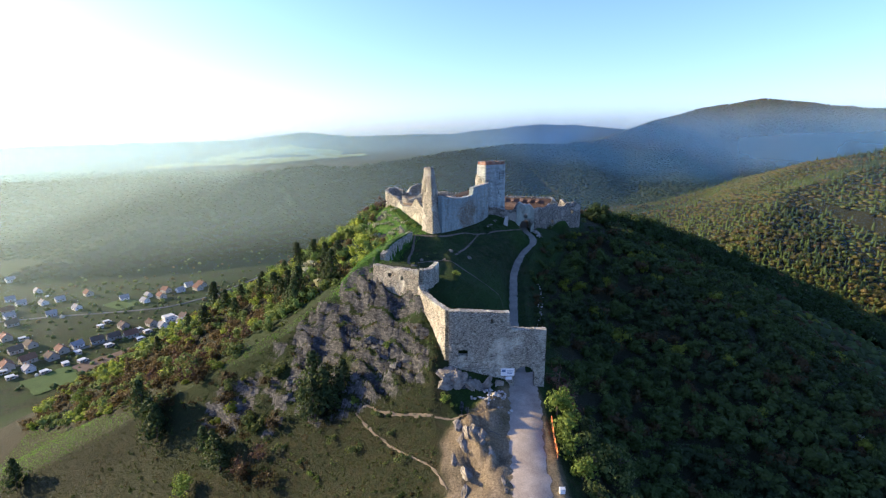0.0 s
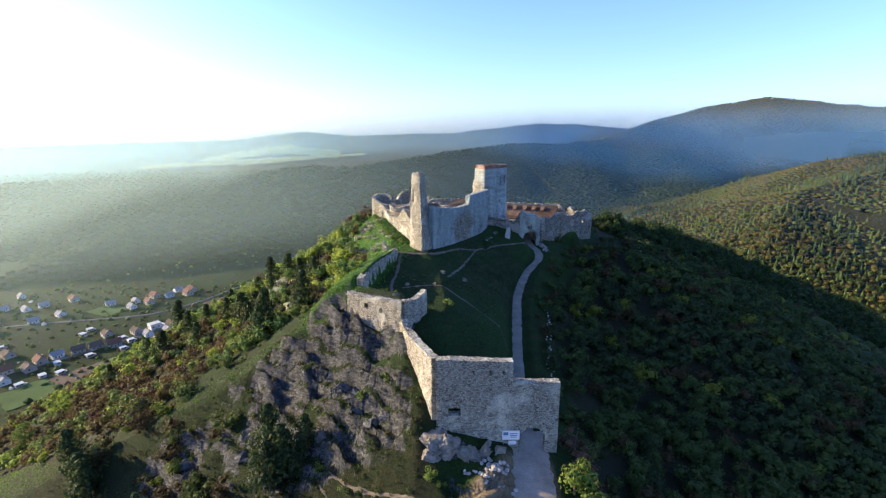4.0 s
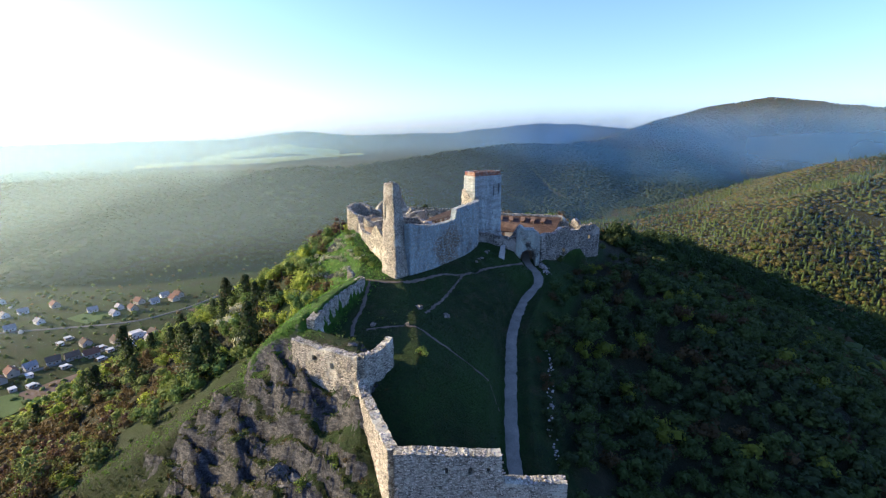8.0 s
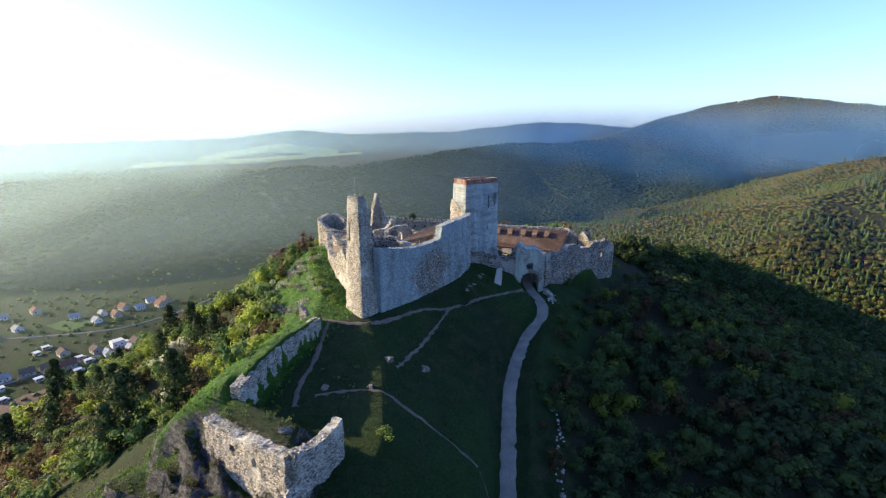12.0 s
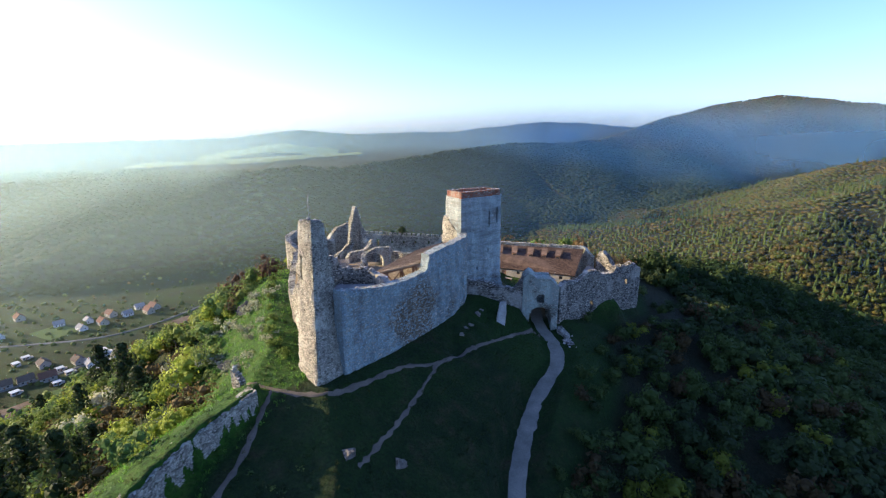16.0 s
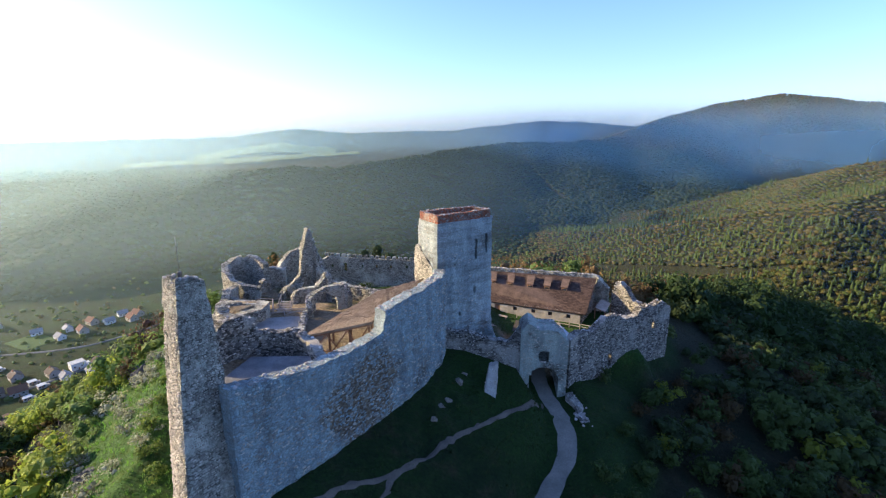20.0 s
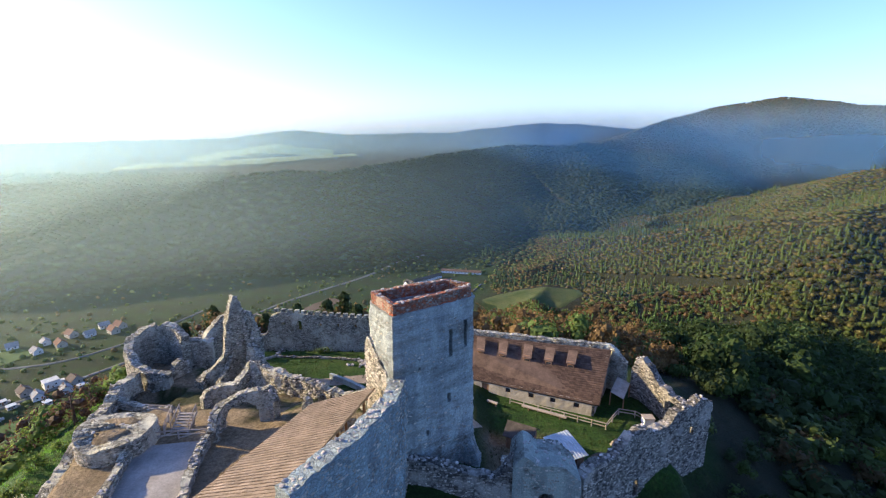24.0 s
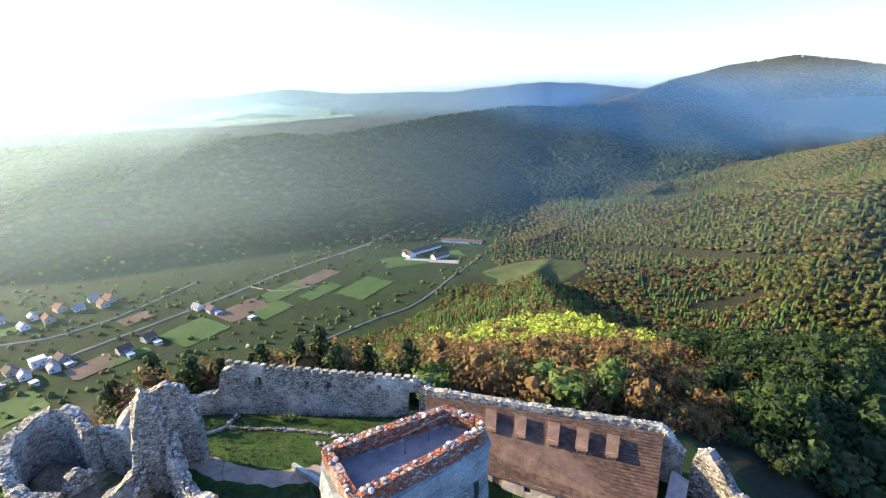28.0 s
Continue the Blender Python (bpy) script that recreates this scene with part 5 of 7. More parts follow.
col = np.where(isc[:, None], np.array([0.055, 0.09, 0.018]) * (0.7 + 0.6 * r.random(len(x)))[:, None], col)
isl = r.random(len(x)) < lime_zone * 0.9
col = np.where(isl[:, None], LIME * (0.75 + 0.35 * r.random(len(x)))[:, None], col)
isp = (r.random(len(x)) < pine_zone * 0.92) & ~isl
# pine tint lowered, so part of their shade lies in the colour
col = np.where(isp[:, None], np.array([0.017, 0.03, 0.006]) * (0.6 + 0.6 * r.random(len(x)))[:, None], col)
isc &= ~isl & ~isp
wood("ridge_wood", x, y, np.where(isc, r.uniform(1.7, 2.5, len(x)), r.uniform(2.3, 3.5, len(x))) * np.where(isp & (y < 330), 1.65, 1.0) * np.where(~isp & (y < 285) & (x < 45), 1.5, 1.0), [SPRUCE[i % 3] if isc[i] else ((LEANT[i % 3] if rus[i] and not isl[i] else LEANB[i % 4]) if y[i] > 440 or x[i] > 190 else ((TWIGGY if y[i] < 320 else LEANT)[i % 3] if rus[i] and not isp[i] and not isl[i] else (FINE[i % 4] if y[i] < 330 and x[i] < 170 else LEANB[i % 4]))) for i in range(len(x))], col, "spring wood of russet buds, lime green leaves and dark pines behind the castle", 2)
# sunny flank, scrub and trees
x, y, r = scatter(-190, -13, 62, 262, 3.3, 103)
xl = np.interp(y, ys_, [s[1] for s in SPUR])
d = xl - x
n1, n2 = fbm(x / 18, y / 18, 3, 38), fbm(x / 30, y / 30, 2, 48)
band = smooth01((d - 34) / 20) * smooth01((y - 92 - 0.12 * d) / 20) + smooth01((y - 150) / 14) * 1.0
ok = (d > 3) & (height(x, y) > VALLEY + 5) & (r.random(len(x)) < np.clip(band, 0, 1) * smooth01((n1 - 0.22) * 8) * np.where((y > 160) & (y < 208), smooth01((d - 4) / 9), 0.55 + 0.45 * smooth01((d - 8) / 16)))
dwall, _ = along(((-31, 144, 0), (-28.6, 153, 0), (-27.0, 158.5, 0), (-23.0, 165.4, 0)), x, y)
ok &= (dwall > 4) & ~((x > -25.5) & (y < 182)) & ~open_slope(x, y) & ~((y < 128) & (x > -62) & (r.random(len(x)) < 0.6))
x, y, d, n2 = x[ok], y[ok], d[ok], n2[ok]
u = r.random(len(x))
low = np.maximum(smooth01((-60 - x) / 15) * smooth01((45 - (y - 140 + 0.54 * (x + 95))) / 25), 0.9 * smooth01((d - 14) / 15) * smooth01((150 - y) / 25))
low = np.maximum(low, smooth01((-64 - x) / 12) * smooth01((204 - y) / 14))
# tints raised to add to the sunlight on this flank
col = np.where((u < 0.12 + 0.56 * low)[:, None], RUST * 0.8, np.where((u < 0.5)[:, None], MID * 1.7, np.where((u < 0.72 + 0.2 * low)[:, None], OLIVEC * 1.3, LIME * 0.85)))
# darkened towards the front slope, whose part shade is painted in here
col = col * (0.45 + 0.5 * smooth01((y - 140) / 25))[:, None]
col = np.where(((u > 0.96) & (y > 150) & (x > -75))[:, None], np.array([0.3, 0.3, 0.2]), col)
sz = np.where(r.random(len(x)) < 0.45, r.uniform(0.8, 1.6, len(x)), r.uniform(1.6, 3.0, len(x)))
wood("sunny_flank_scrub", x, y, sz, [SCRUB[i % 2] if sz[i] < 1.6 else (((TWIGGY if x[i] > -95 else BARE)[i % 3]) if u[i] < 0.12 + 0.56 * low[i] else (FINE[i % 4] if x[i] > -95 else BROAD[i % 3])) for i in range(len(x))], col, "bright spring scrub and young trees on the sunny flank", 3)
# grass tussocks and low shrubs over the crags
x, y, r = scatter(-110, -14, 76, 168, 2.3, 104)
ok = (r.random(len(x)) < 0.5 * smooth01((fbm(x / 9, y / 9, 3, 58) - 0.4) * 8))
x, y = x[ok], y[ok]
u = r.random(len(x))
col = np.where((u < 0.5)[:, None], MID * 0.9, np.where((u < 0.85)[:, None], OLIVEC * 0.9, DARK * 1.4))
more = 1500
x, y = np.append(x, r.uniform(-120, -14, more)), np.append(y, r.uniform(60, 140, more))
col = np.concatenate([col, np.where((r.random(more) < 0.3)[:, None], RUST * 0.5, MID * 0.55)])
wood("crag_shrubs", x, y, r.uniform(0.3, 0.85, len(x)), [SPRIG[i % 3] for i in range(len(x))], col, "low shrubs and tussocks between the crags", 4)
# coarse turf over the upper ward
x, y, r = scatter(-30, 44, 118, 244, 0.85, 105)
xl, xr = np.interp(y, ys_, [s[1] for s in SPUR]), np.interp(y, ys_, [s[5] for s in SPUR])
droad, _ = along(ROAD, x, y)
rear = ((x > -26) & (x < 13) & (y > 226) & (y < 243)) | ((x > 16) & (x < 43) & (y > 207) & (y < 231))
ok = (((x > xl + 1) & (x < xr + 4) & (y < 206)) | rear) & (droad > 2.0) & (court(x, y) < 0.05) & (r.random(len(x)) < 0.25 + 0.6 * smooth01((fbm(x / 6, y / 6, 3, 59) - 0.45) * 8))
x, y = x[ok], y[ok]
u = r.random(len(x))
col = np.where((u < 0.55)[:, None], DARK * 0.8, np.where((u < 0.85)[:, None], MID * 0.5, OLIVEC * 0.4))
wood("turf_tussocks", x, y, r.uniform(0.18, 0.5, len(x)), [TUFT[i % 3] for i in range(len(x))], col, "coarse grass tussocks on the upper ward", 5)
# long grass on the sunny banks, its tint lightened to stand for sunlight
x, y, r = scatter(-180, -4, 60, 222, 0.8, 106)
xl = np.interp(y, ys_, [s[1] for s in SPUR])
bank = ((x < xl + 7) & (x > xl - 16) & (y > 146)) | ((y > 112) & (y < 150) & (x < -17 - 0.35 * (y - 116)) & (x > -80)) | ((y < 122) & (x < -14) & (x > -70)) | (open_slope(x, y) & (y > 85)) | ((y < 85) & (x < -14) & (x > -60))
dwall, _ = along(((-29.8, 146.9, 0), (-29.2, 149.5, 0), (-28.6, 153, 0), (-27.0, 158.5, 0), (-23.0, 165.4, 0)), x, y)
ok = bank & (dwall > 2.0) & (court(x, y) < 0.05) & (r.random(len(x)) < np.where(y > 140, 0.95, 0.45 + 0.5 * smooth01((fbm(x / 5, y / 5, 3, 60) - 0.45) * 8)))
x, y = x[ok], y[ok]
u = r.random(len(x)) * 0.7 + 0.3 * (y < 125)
sunlit_grass = (1 + 0.8 * smooth01((y - 140) / 15))[:, None]
col = np.where((u < 0.5)[:, None], np.array([0.06, 0.115, 0.01]), np.where((u < 0.7)[:, None], MID * 0.8, OLIVEC * 0.55)) * sunlit_grass
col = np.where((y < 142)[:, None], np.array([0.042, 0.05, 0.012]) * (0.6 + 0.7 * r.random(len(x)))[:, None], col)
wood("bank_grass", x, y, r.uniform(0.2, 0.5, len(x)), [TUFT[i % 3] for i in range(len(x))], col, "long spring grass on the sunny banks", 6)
# the far hills
for seed, (x0, x1, y0, y1, step, size, label, c1, c2, c3, con) in enumerate((
        # the first hillside's shadow is put into its dark foliage tints
        (-1100, 900, 640, 1780, 10.0, 7.8, "wooded hillside across the valley, its shadow tinted into the foliage", DARK * 0.75, DARK * 0.85, DARK * 0.8, 0.06),
        (80, 1150, 420, 1380, 5.8, 4.1, "sunlit mixed wood on the far slope", np.array([0.04, 0.05, 0.011]), np.array([0.055, 0.048, 0.013]), RUST * 0.58, 0.12),
        (500, 2150, 1690, 2420, 12.0, 6.4, "wooded mountain at the end of the valley", RUST * 0.5, OLIVEC * 0.45, RUST * 0.6, 0.08),
        (-1950, -700, 1150, 1850, 20.0, 11.0, "hazy wooded ridge beyond the village", DARK, MID * 0.5, RUST * 0.35, 0.2))):
    x, y, r = scatter(x0, x1, y0, y1, step, 110 + seed)
    z = height(x, y)
    ok = (z > VALLEY + (3.5 if seed == 0 else 9)) if seed != 1 else (z > VALLEY + 3.5) | (x > 150)
    if seed == 1:
        ok &= (x > 325) | (y > 690)
    if seed == 0:
        ok &= ~np.isin(ridge_of(x, y), (0, 3, 5, 6, 11))
    if seed == 1:
        ok &= (np.isin(ridge_of(x, y), (0, 3, 5, 6, 11)) | (z < VALLEY + 12)) & (np.hypot((x - 118) / 62, (y - 712) / 42) > 1.05) & (x > 80)
    x, y = x[ok], y[ok]
    nn = fbm(x / 120, y / 120, 3, 70 + seed)
    u = r.random(len(x)) * 0.6 + nn * 0.6 - 0.1
    con_ = smooth01((fbm(x / 90, y / 90, 2, 80 + seed) - 0.5) * 8) * con * 2
    isc = r.random(len(x)) < con_
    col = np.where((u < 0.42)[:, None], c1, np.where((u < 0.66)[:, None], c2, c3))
    if seed == 1:
        con_ = np.maximum(con_, 0.25 * smooth01((430 - x) / 60) * smooth01((y - 640) / 40) * smooth01((x - 190) / 40))
        isc = r.random(len(x)) < con_
        col = np.where(((x > 330) & (y < 640))[:, None], col * np.array([1.15, 1.2, 0.9]), col)
    col = np.where(isc[:, None], PINEC * 1.6 if seed != 1 else np.where((nn + 0.3 * (u - 0.5) < 0.5)[:, None], np.array([0.05, 0.07, 0.014]), PINEC * 1.7), col)
    near_ = (seed == 1) & (x < 480) & (y < 660)
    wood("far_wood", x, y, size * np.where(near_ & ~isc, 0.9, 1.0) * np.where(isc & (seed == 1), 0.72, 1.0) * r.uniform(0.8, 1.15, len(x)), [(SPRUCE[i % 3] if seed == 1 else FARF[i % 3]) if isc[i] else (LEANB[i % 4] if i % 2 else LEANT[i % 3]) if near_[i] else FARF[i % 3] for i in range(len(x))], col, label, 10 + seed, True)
# trees along the valley floor
x, y, r = scatter(-560, 400, 330, 1120, 12, 120)
z = height(x, y)
dstream, _ = along(((-330, 430, 0), (-200, 560, 0), (-60, 640, 0), (40, 760, 0), (120, 900, 0)), x, y)
droad, _ = along(((-420, 560, 0), (-330, 605, 0), (-250, 700, 0), (-150, 830, 0)), x, y)
ok = (z < VALLEY + 9) & (r.random(len(x)) < np.clip(0.75 * np.exp(-(dstream / 16) ** 2) + 0.4 * np.exp(-(droad / 26) ** 2) + 0.06 + 0.14 * (x < -220) * (y > 360) * (y < 690) + 0.3 * (x < -300) * (y > 385) * (y < 690) + 0.14 * (x < -60) * (y > 620) + 0.6 * (y > 850) + 0.8 * (x > 110) * (y > 780), 0, 1))
x, y = x[ok], y[ok]
u = r.random(len(x))
col = np.where((u < 0.45)[:, None], MID, np.where((u < 0.8)[:, None], OLIVEC, np.where(((u < 0.95) | (y > 640))[:, None], RUST, np.array([0.4, 0.39, 0.33]))))
wood("valley_trees", x, y, r.uniform(1.4, 3.4, len(x)), [FARL[i % 3] for i in range(len(x))], col, "scattered orchard and streamside trees on the valley floor", 20)


def tree_proto(name, shape, mat, trunk_h, label, category, group, seed, n=420, size=0.16, scale=(1, 1, 1)):
    """A tapered trunk with limbs, and a crown of many small sprays."""
    t = base(name, 0, 0, 0, label, category, group)
    r = random.Random(seed)
    vs, fs = [], []

    def limb(a, b, r0, r1):
        d = (b - a).normalized()
        s = d.orthogonal().normalized()
        q = d.cross(s)
        k = len(vs)
        for p, rad in ((a, r0), (b, r1)):
            for i in range(6):
                vs.append(p + (s * math.cos(i * 1.047) + q * math.sin(i * 1.047)) * rad)
        fs.extend((k + i, k + (i + 1) % 6, k + 6 + (i + 1) % 6, k + 6 + i) for i in range(6))
    top = Vector((r.uniform(-0.1, 0.1), r.uniform(-0.1, 0.1), trunk_h))
    mid = top * 0.5 + Vector((r.uniform(-0.06, 0.06), r.uniform(-0.06, 0.06), 0))
    limb(Vector((0, 0, -0.2)), mid, 0.085, 0.06)
    limb(mid, top, 0.06, 0.015)
    for k in range(9):
        a = mid.lerp(top, r.uniform(0, 0.85))
        ang = r.uniform(0, 6.28)
        limb(a, a + Vector((math.cos(ang), math.sin(ang), r.uniform(0.25, 0.9))) * r.uniform(0.3, 0.62), 0.028, 0.007)
    part("trunk", make_mesh("trunk", vs, fs, M_TRUNK), t, "dark bark trunk with limbs")
    v, f = leafage(seed, n, size, shape, 0.42, 1)
    part("crown", tri_mesh("crown", v * scale, f, mat), t)
    return t


PROTO = {
    'pine': tree_proto("pine_tree", 'pine', M_PINE, 2.9, "dark green pine on the castle hill", "pine tree", "pines on the hill", 201, 620, 0.17),
    'lime': tree_proto("leafing_tree", 'broad', M_FRESH, 1.5, "bright lime green leafing tree on the slope", "tree", "leafing trees", 202, 560, 0.14),
    'olive': tree_proto("slope_tree", 'broad', M_OLIVE, 1.5, "olive green tree on the rocky slope", "tree", "slope trees", 203, 560, 0.14),
    'bare': tree_proto("budding_tree", 'broad', M_TWIG, 1.7, "brown budding tree with open branches", "tree", "budding trees", 204, 380, 0.09),
    'shrub': tree_proto("shrub", 'scrub', M_OLIVE, 0.5, "low olive green shrub in the grass", "shrub", "shrubs", 205, 320, 0.13),
    'limeshrub': tree_proto("lime_shrub", 'scrub', M_FRESH, 0.5, "low bright lime green shrub", "shrub", "lime shrubs", 206, 320, 0.13),
    'blossom': tree_proto("blossom_shrub", 'scrub', M_BLOSSOM, 0.5, "white flowering blackthorn on the sunny slope", "shrub", "blackthorn shrubs", 207, 340, 0.1),
}
used = {}


def plant(kind, x, y, size, tall=1.0, turn=0.0):
    if kind in ('olive', 'bare') and open_slope(x, y):
        return None
    if kind in ('pine', 'lime', 'bare') and -48 < x < -20 and 160 < y < 207:
        return None
    z = ground_at(x, y) - 0.12 * size
    m = pose(x, y, z, 0, 0, turn)
    p = PROTO[kind]
    if kind not in used:
        used[kind] = p
        t = p
    else:
        t = copy_thing(p, m)
    t.matrix_world = m @ Matrix.Diagonal((size, size, size * tall, 1))
    return t


tr = random.Random(5)
for kind, size, places in (
        ('pine', 3.0, ((-42.5, 121.7), (-45.5, 124), (-39.4, 120.4), (-44.4, 119.2), (-37.8, 122.6), (-47.2, 121.2), (-72, 122), (-76, 125), (-69.5, 119.5), (-98, 138), (-102, 141), (-95, 135), (-71, 178), (-61, 168), (-51, 185), (-119, 201), (-95, 200), (-101, 198), (-52, 171), (-57, 189.5), (-40, 181.5), (-61.5, 163), (-80, 211), (-68.5, 179), (-112, 212), (-43, 187), (-68, 192), (-76, 186), (-88, 205), (-47, 196), (-64, 200), (-55, 178),
                      (-49, 165), (-84, 192), (-92, 186), (-105, 188), (-126, 190), (-72, 204), (-36, 248), (-31, 250), (-27, 252), (-21, 254), (-15, 255), (-8, 253), (-39, 243), (-12, 258), (-18, 258), (-24, 257), (-3, 256), (4, 254), (-34, 252), (-145, 141))),
        ('lime', 2.6, ((-148, 175), (-60, 206), (-53, 200), (-47, 176), (-78, 196), (-70, 168), (12.6, 108.4), (14.2, 102.6), (14.0, 92.6), (13.0, 98), (-78, 118), (-152, 180), (-157, 186), (-2, 262), (8, 268), (-18, 262), (-40, 189), (-34, 200))),
        ('olive', 2.4, ((-29, 249), (-20, 253.5), (-12.5, 254.5), (-25, 254), (28, 126), (18, 118), (20, 108), (17, 96), (22, 90), (15.5, 88), (24, 100), (-82, 130), (-88, 136), (-74, 138), (-96, 142), (-110, 150), (-90, 150), (-104, 160), (-82, 154))),
        ('bare', 2.5, ((-62, 115), (-66, 113), (-58.6, 117), (-90, 129), (-84, 126), (-80, 129), (-88, 146), (-94, 150), (-31, 246), (-27, 248.5), (-23, 251), (-19, 251.5), (-14.5, 252), (-10, 252), (-34, 241), (-5, 251.5), (1, 251), (15, 117.6), (14.6, 113.5), (16.5, 110), (-68, 119), (-92, 160), (-100, 166), (-86, 166), (-108, 172), (-78, 160), (-114, 164), (-38, 214), (-44, 208), (-42, 222), (-46, 216), (-6, 256), (2, 258), (12, 252), (20, 250), (28, 247))),
        ('shrub', 1.4, ((-24.5, 106.7), (-28, 112), (-33, 108), (-38, 112), (-52, 116), (-47, 112), (-58, 122), (-36, 128), (-30, 124), (-64, 128), (-41, 136), (-70, 124), (-20, 98), (50, 224), (53, 229), (-12.8, 240.8), (27, 208), (31, 206))),
        ('limeshrub', 1.2, ((-24.5, 177.5), (-26.2, 181.5), (-27.4, 185.4), (-29.4, 189.6), (-30.6, 193.4), (-31.8, 198.2), (-33.6, 203), (-34.6, 207), (-22.6, 175.6), (-41.4, 106.6), (-43, 108), (-10.7, 106.7), (-12, 108), (-27, 126), (-34, 118), (-9, 143.4), (-50, 104), (12, 92), (11.8, 95.5), (-22, 127))),
        ('blossom', 1.5, ((-34, 195), (-34.8, 193.6), (-35, 189.5), (-28.6, 178), (-38, 192), (-29.5, 186.5), (-31.5, 195.5), (-28.4, 183.4), (-32.4, 192.3), (-26.5, 180), (-36, 182.5), (-33, 187), (-40, 192), (-30, 176), (-38, 176), (-44, 183), (-35, 198), (110, 136), (-150, 172), (-46, 203), (-31, 184)))):
    for px, py in places:
        plant(kind, px, py, size * tr.uniform(0.75, 1.3), tr.uniform(0.85, 1.2), tr.uniform(0, 360))

# ---- crags and loose rock ----
CRAGS = []
for k in range(5):
    bm = bmesh.new()
    bmesh.ops.create_icosphere(bm, subdivisions=4, radius=1.0)
    pr = random.Random(70 + k)
    planes = [(Vector((pr.gauss(0, 1), pr.gauss(0, 1), pr.gauss(0, 0.8))).normalized(), pr.uniform(0.45, 0.8)) for _ in range(16)]
    for v in bm.verts:
        for pn, pd in planes:
            over = v.co.dot(pn) - pd
            if over > 0:
                v.co -= pn * over
        p = v.co * 1.3 + Vector((k * 9.1, 0, 0))
        ridge = abs(noise.noise(p * 1.4)) * 0.35 + (0.16 if abs(noise.noise(p * 2.4)) < 0.09 else 0) + noise.noise(p * 7) * 0.06
        v.co *= 1.25 - ridge
        v.co.z = max(v.co.z, -0.45)
    me = bpy.data.meshes.new("crag")
    bm.to_mesh(me)
    bm.free()
    me.materials.append(M_ROCK)
    CRAGS.append(me)
PALE = [me.copy() for me in CRAGS]
for me in PALE:
    me.materials[0] = M_PALEROCK
cr = random.Random(9)
CRAG_AT = [(-9.5, 113.6, 3.4), (-6.0, 113.2, 3.0), (-3.0, 114.0, 2.4), (-11.8, 114.4, 3.0), (-12.5, 111.5, 2.2), (0.4, 114.6, 1.6), (-9.4, 102.6, 1.9), (-7.8, 100.6, 2.2), (-6.2, 99.4, 1.8), (-4.6, 98.6, 1.6), (-8.6, 97, 1.7), (-8.7, 91.7, 2.0), (-8.8, 87.4, 2.0), (-9.0, 83.6, 1.8), (-5.0, 95.8, 1.5), (-3.6, 93.6, 1.2),
           (-1.9, 88.5, 0.9), (-10.6, 94.6, 1.4), (-1.6, 86.6, 0.7), (-10.0, 159.8, 0.8), (-4.2, 161.2, 0.8), (5.2, 191.2, 0.4), (6.0, 193.0, 0.5), (4.4, 188.2, 0.35), (7.6, 196.4, 0.5), (8.6, 198.6, 0.4), (-12, 152.5, 0.5), (-19, 152.6, 0.6), (-36, 196, 2.4), (-40, 200, 2.6),
           (-33, 180.5, 1.6), (28.4, 210.6, 1.2), (31.0, 213.4, 1.1), (33.2, 216.4, 0.7)]
for k in range(26):
    a = cr.uniform(-58, -20)
    CRAG_AT.append((a, cr.uniform(120 + 0.12 * (-20 - a), 139), cr.uniform(0.8, 2.2)))
for k in range(6):
    CRAG_AT.append((cr.uniform(-80, -65), cr.uniform(128, 138), cr.uniform(1.0, 2.4)))
for px, py, size in CRAG_AT:
    pale = py > 150 and px > -30
    ob = new("crag", (PALE if pale or (py < 116 and px > -13) else CRAGS)[cr.randrange(5)])
    size = size * (1.5 if pale else 1.0)
    rib = py < 105 and px > -12                # the long low ribs of rock beside the forecourt
    turn = cr.uniform(-0.3, 0.3) if rib else cr.uniform(0, 6.28)
    ob.matrix_world = Matrix.Translation((px, py, ground_at(px, py) - 0.25 * size)) @ Euler((cr.uniform(-.25, .25), cr.uniform(-.3, .3), turn)).to_matrix().to_4x4() @ Matrix.Diagonal((size * (0.75 if rib else cr.uniform(0.9, 1.5)), size * (1.9 if rib else 0.9), size * (0.5 if rib else cr.uniform(0.6, 1.1)), 1))
    tagged(ob, "grey fissured limestone crag breaking out of the turf", "rock", "limestone crags")


def heap(name, x, y, w, d, n, label, seed, lo=0.25, hi=0.7):
    t = base(name, x, y, ground_at(x, y), label, "rubble")
    r = random.Random(seed)
    for k in range(n):
        a, b = r.gauss(0, w / 2), r.gauss(0, d / 2)
        s = r.uniform(lo, hi)
        z = ground_at(x + a, y + b) - t.location.z + 0.15 * s + max(0, 0.5 - abs(a) / w - abs(b) / d) * 0.8
        part("stone", STONES[k % 6], t, "", Matrix.Translation((a, b, z)) @ Euler((r.uniform(-.5, .5), r.uniform(-.5, .5), r.uniform(0, 6))).to_matrix().to_4x4() @ Matrix.Diagonal((s, s, s, 1)))
    return t


heap("rubble_heap", -1.4, 109.6, 3.4, 3.0, 75, "heap of pale broken stones below the gate wall", 1, 0.4, 1.0)
heap("rubble_heap", -3.0, 235.5, 2.6, 1.6, 45, "heap of pale building stones in the rear ward", 2, 0.4, 0.8)
heap("rubble_heap", 25.6, 198.0, 1.0, 2.6, 24, "fallen stones beside the gate road", 3)
for k, (a, b) in enumerate(((19.4, 162), (18.2, 156), (16.8, 150), (16.0, 145.5), (15.2, 140.0))):
    heap("stone_edging", a, b, 0.5, 4.4, 16, "line of pale rubble along the road edge", 20 + k, 0.3, 0.7)

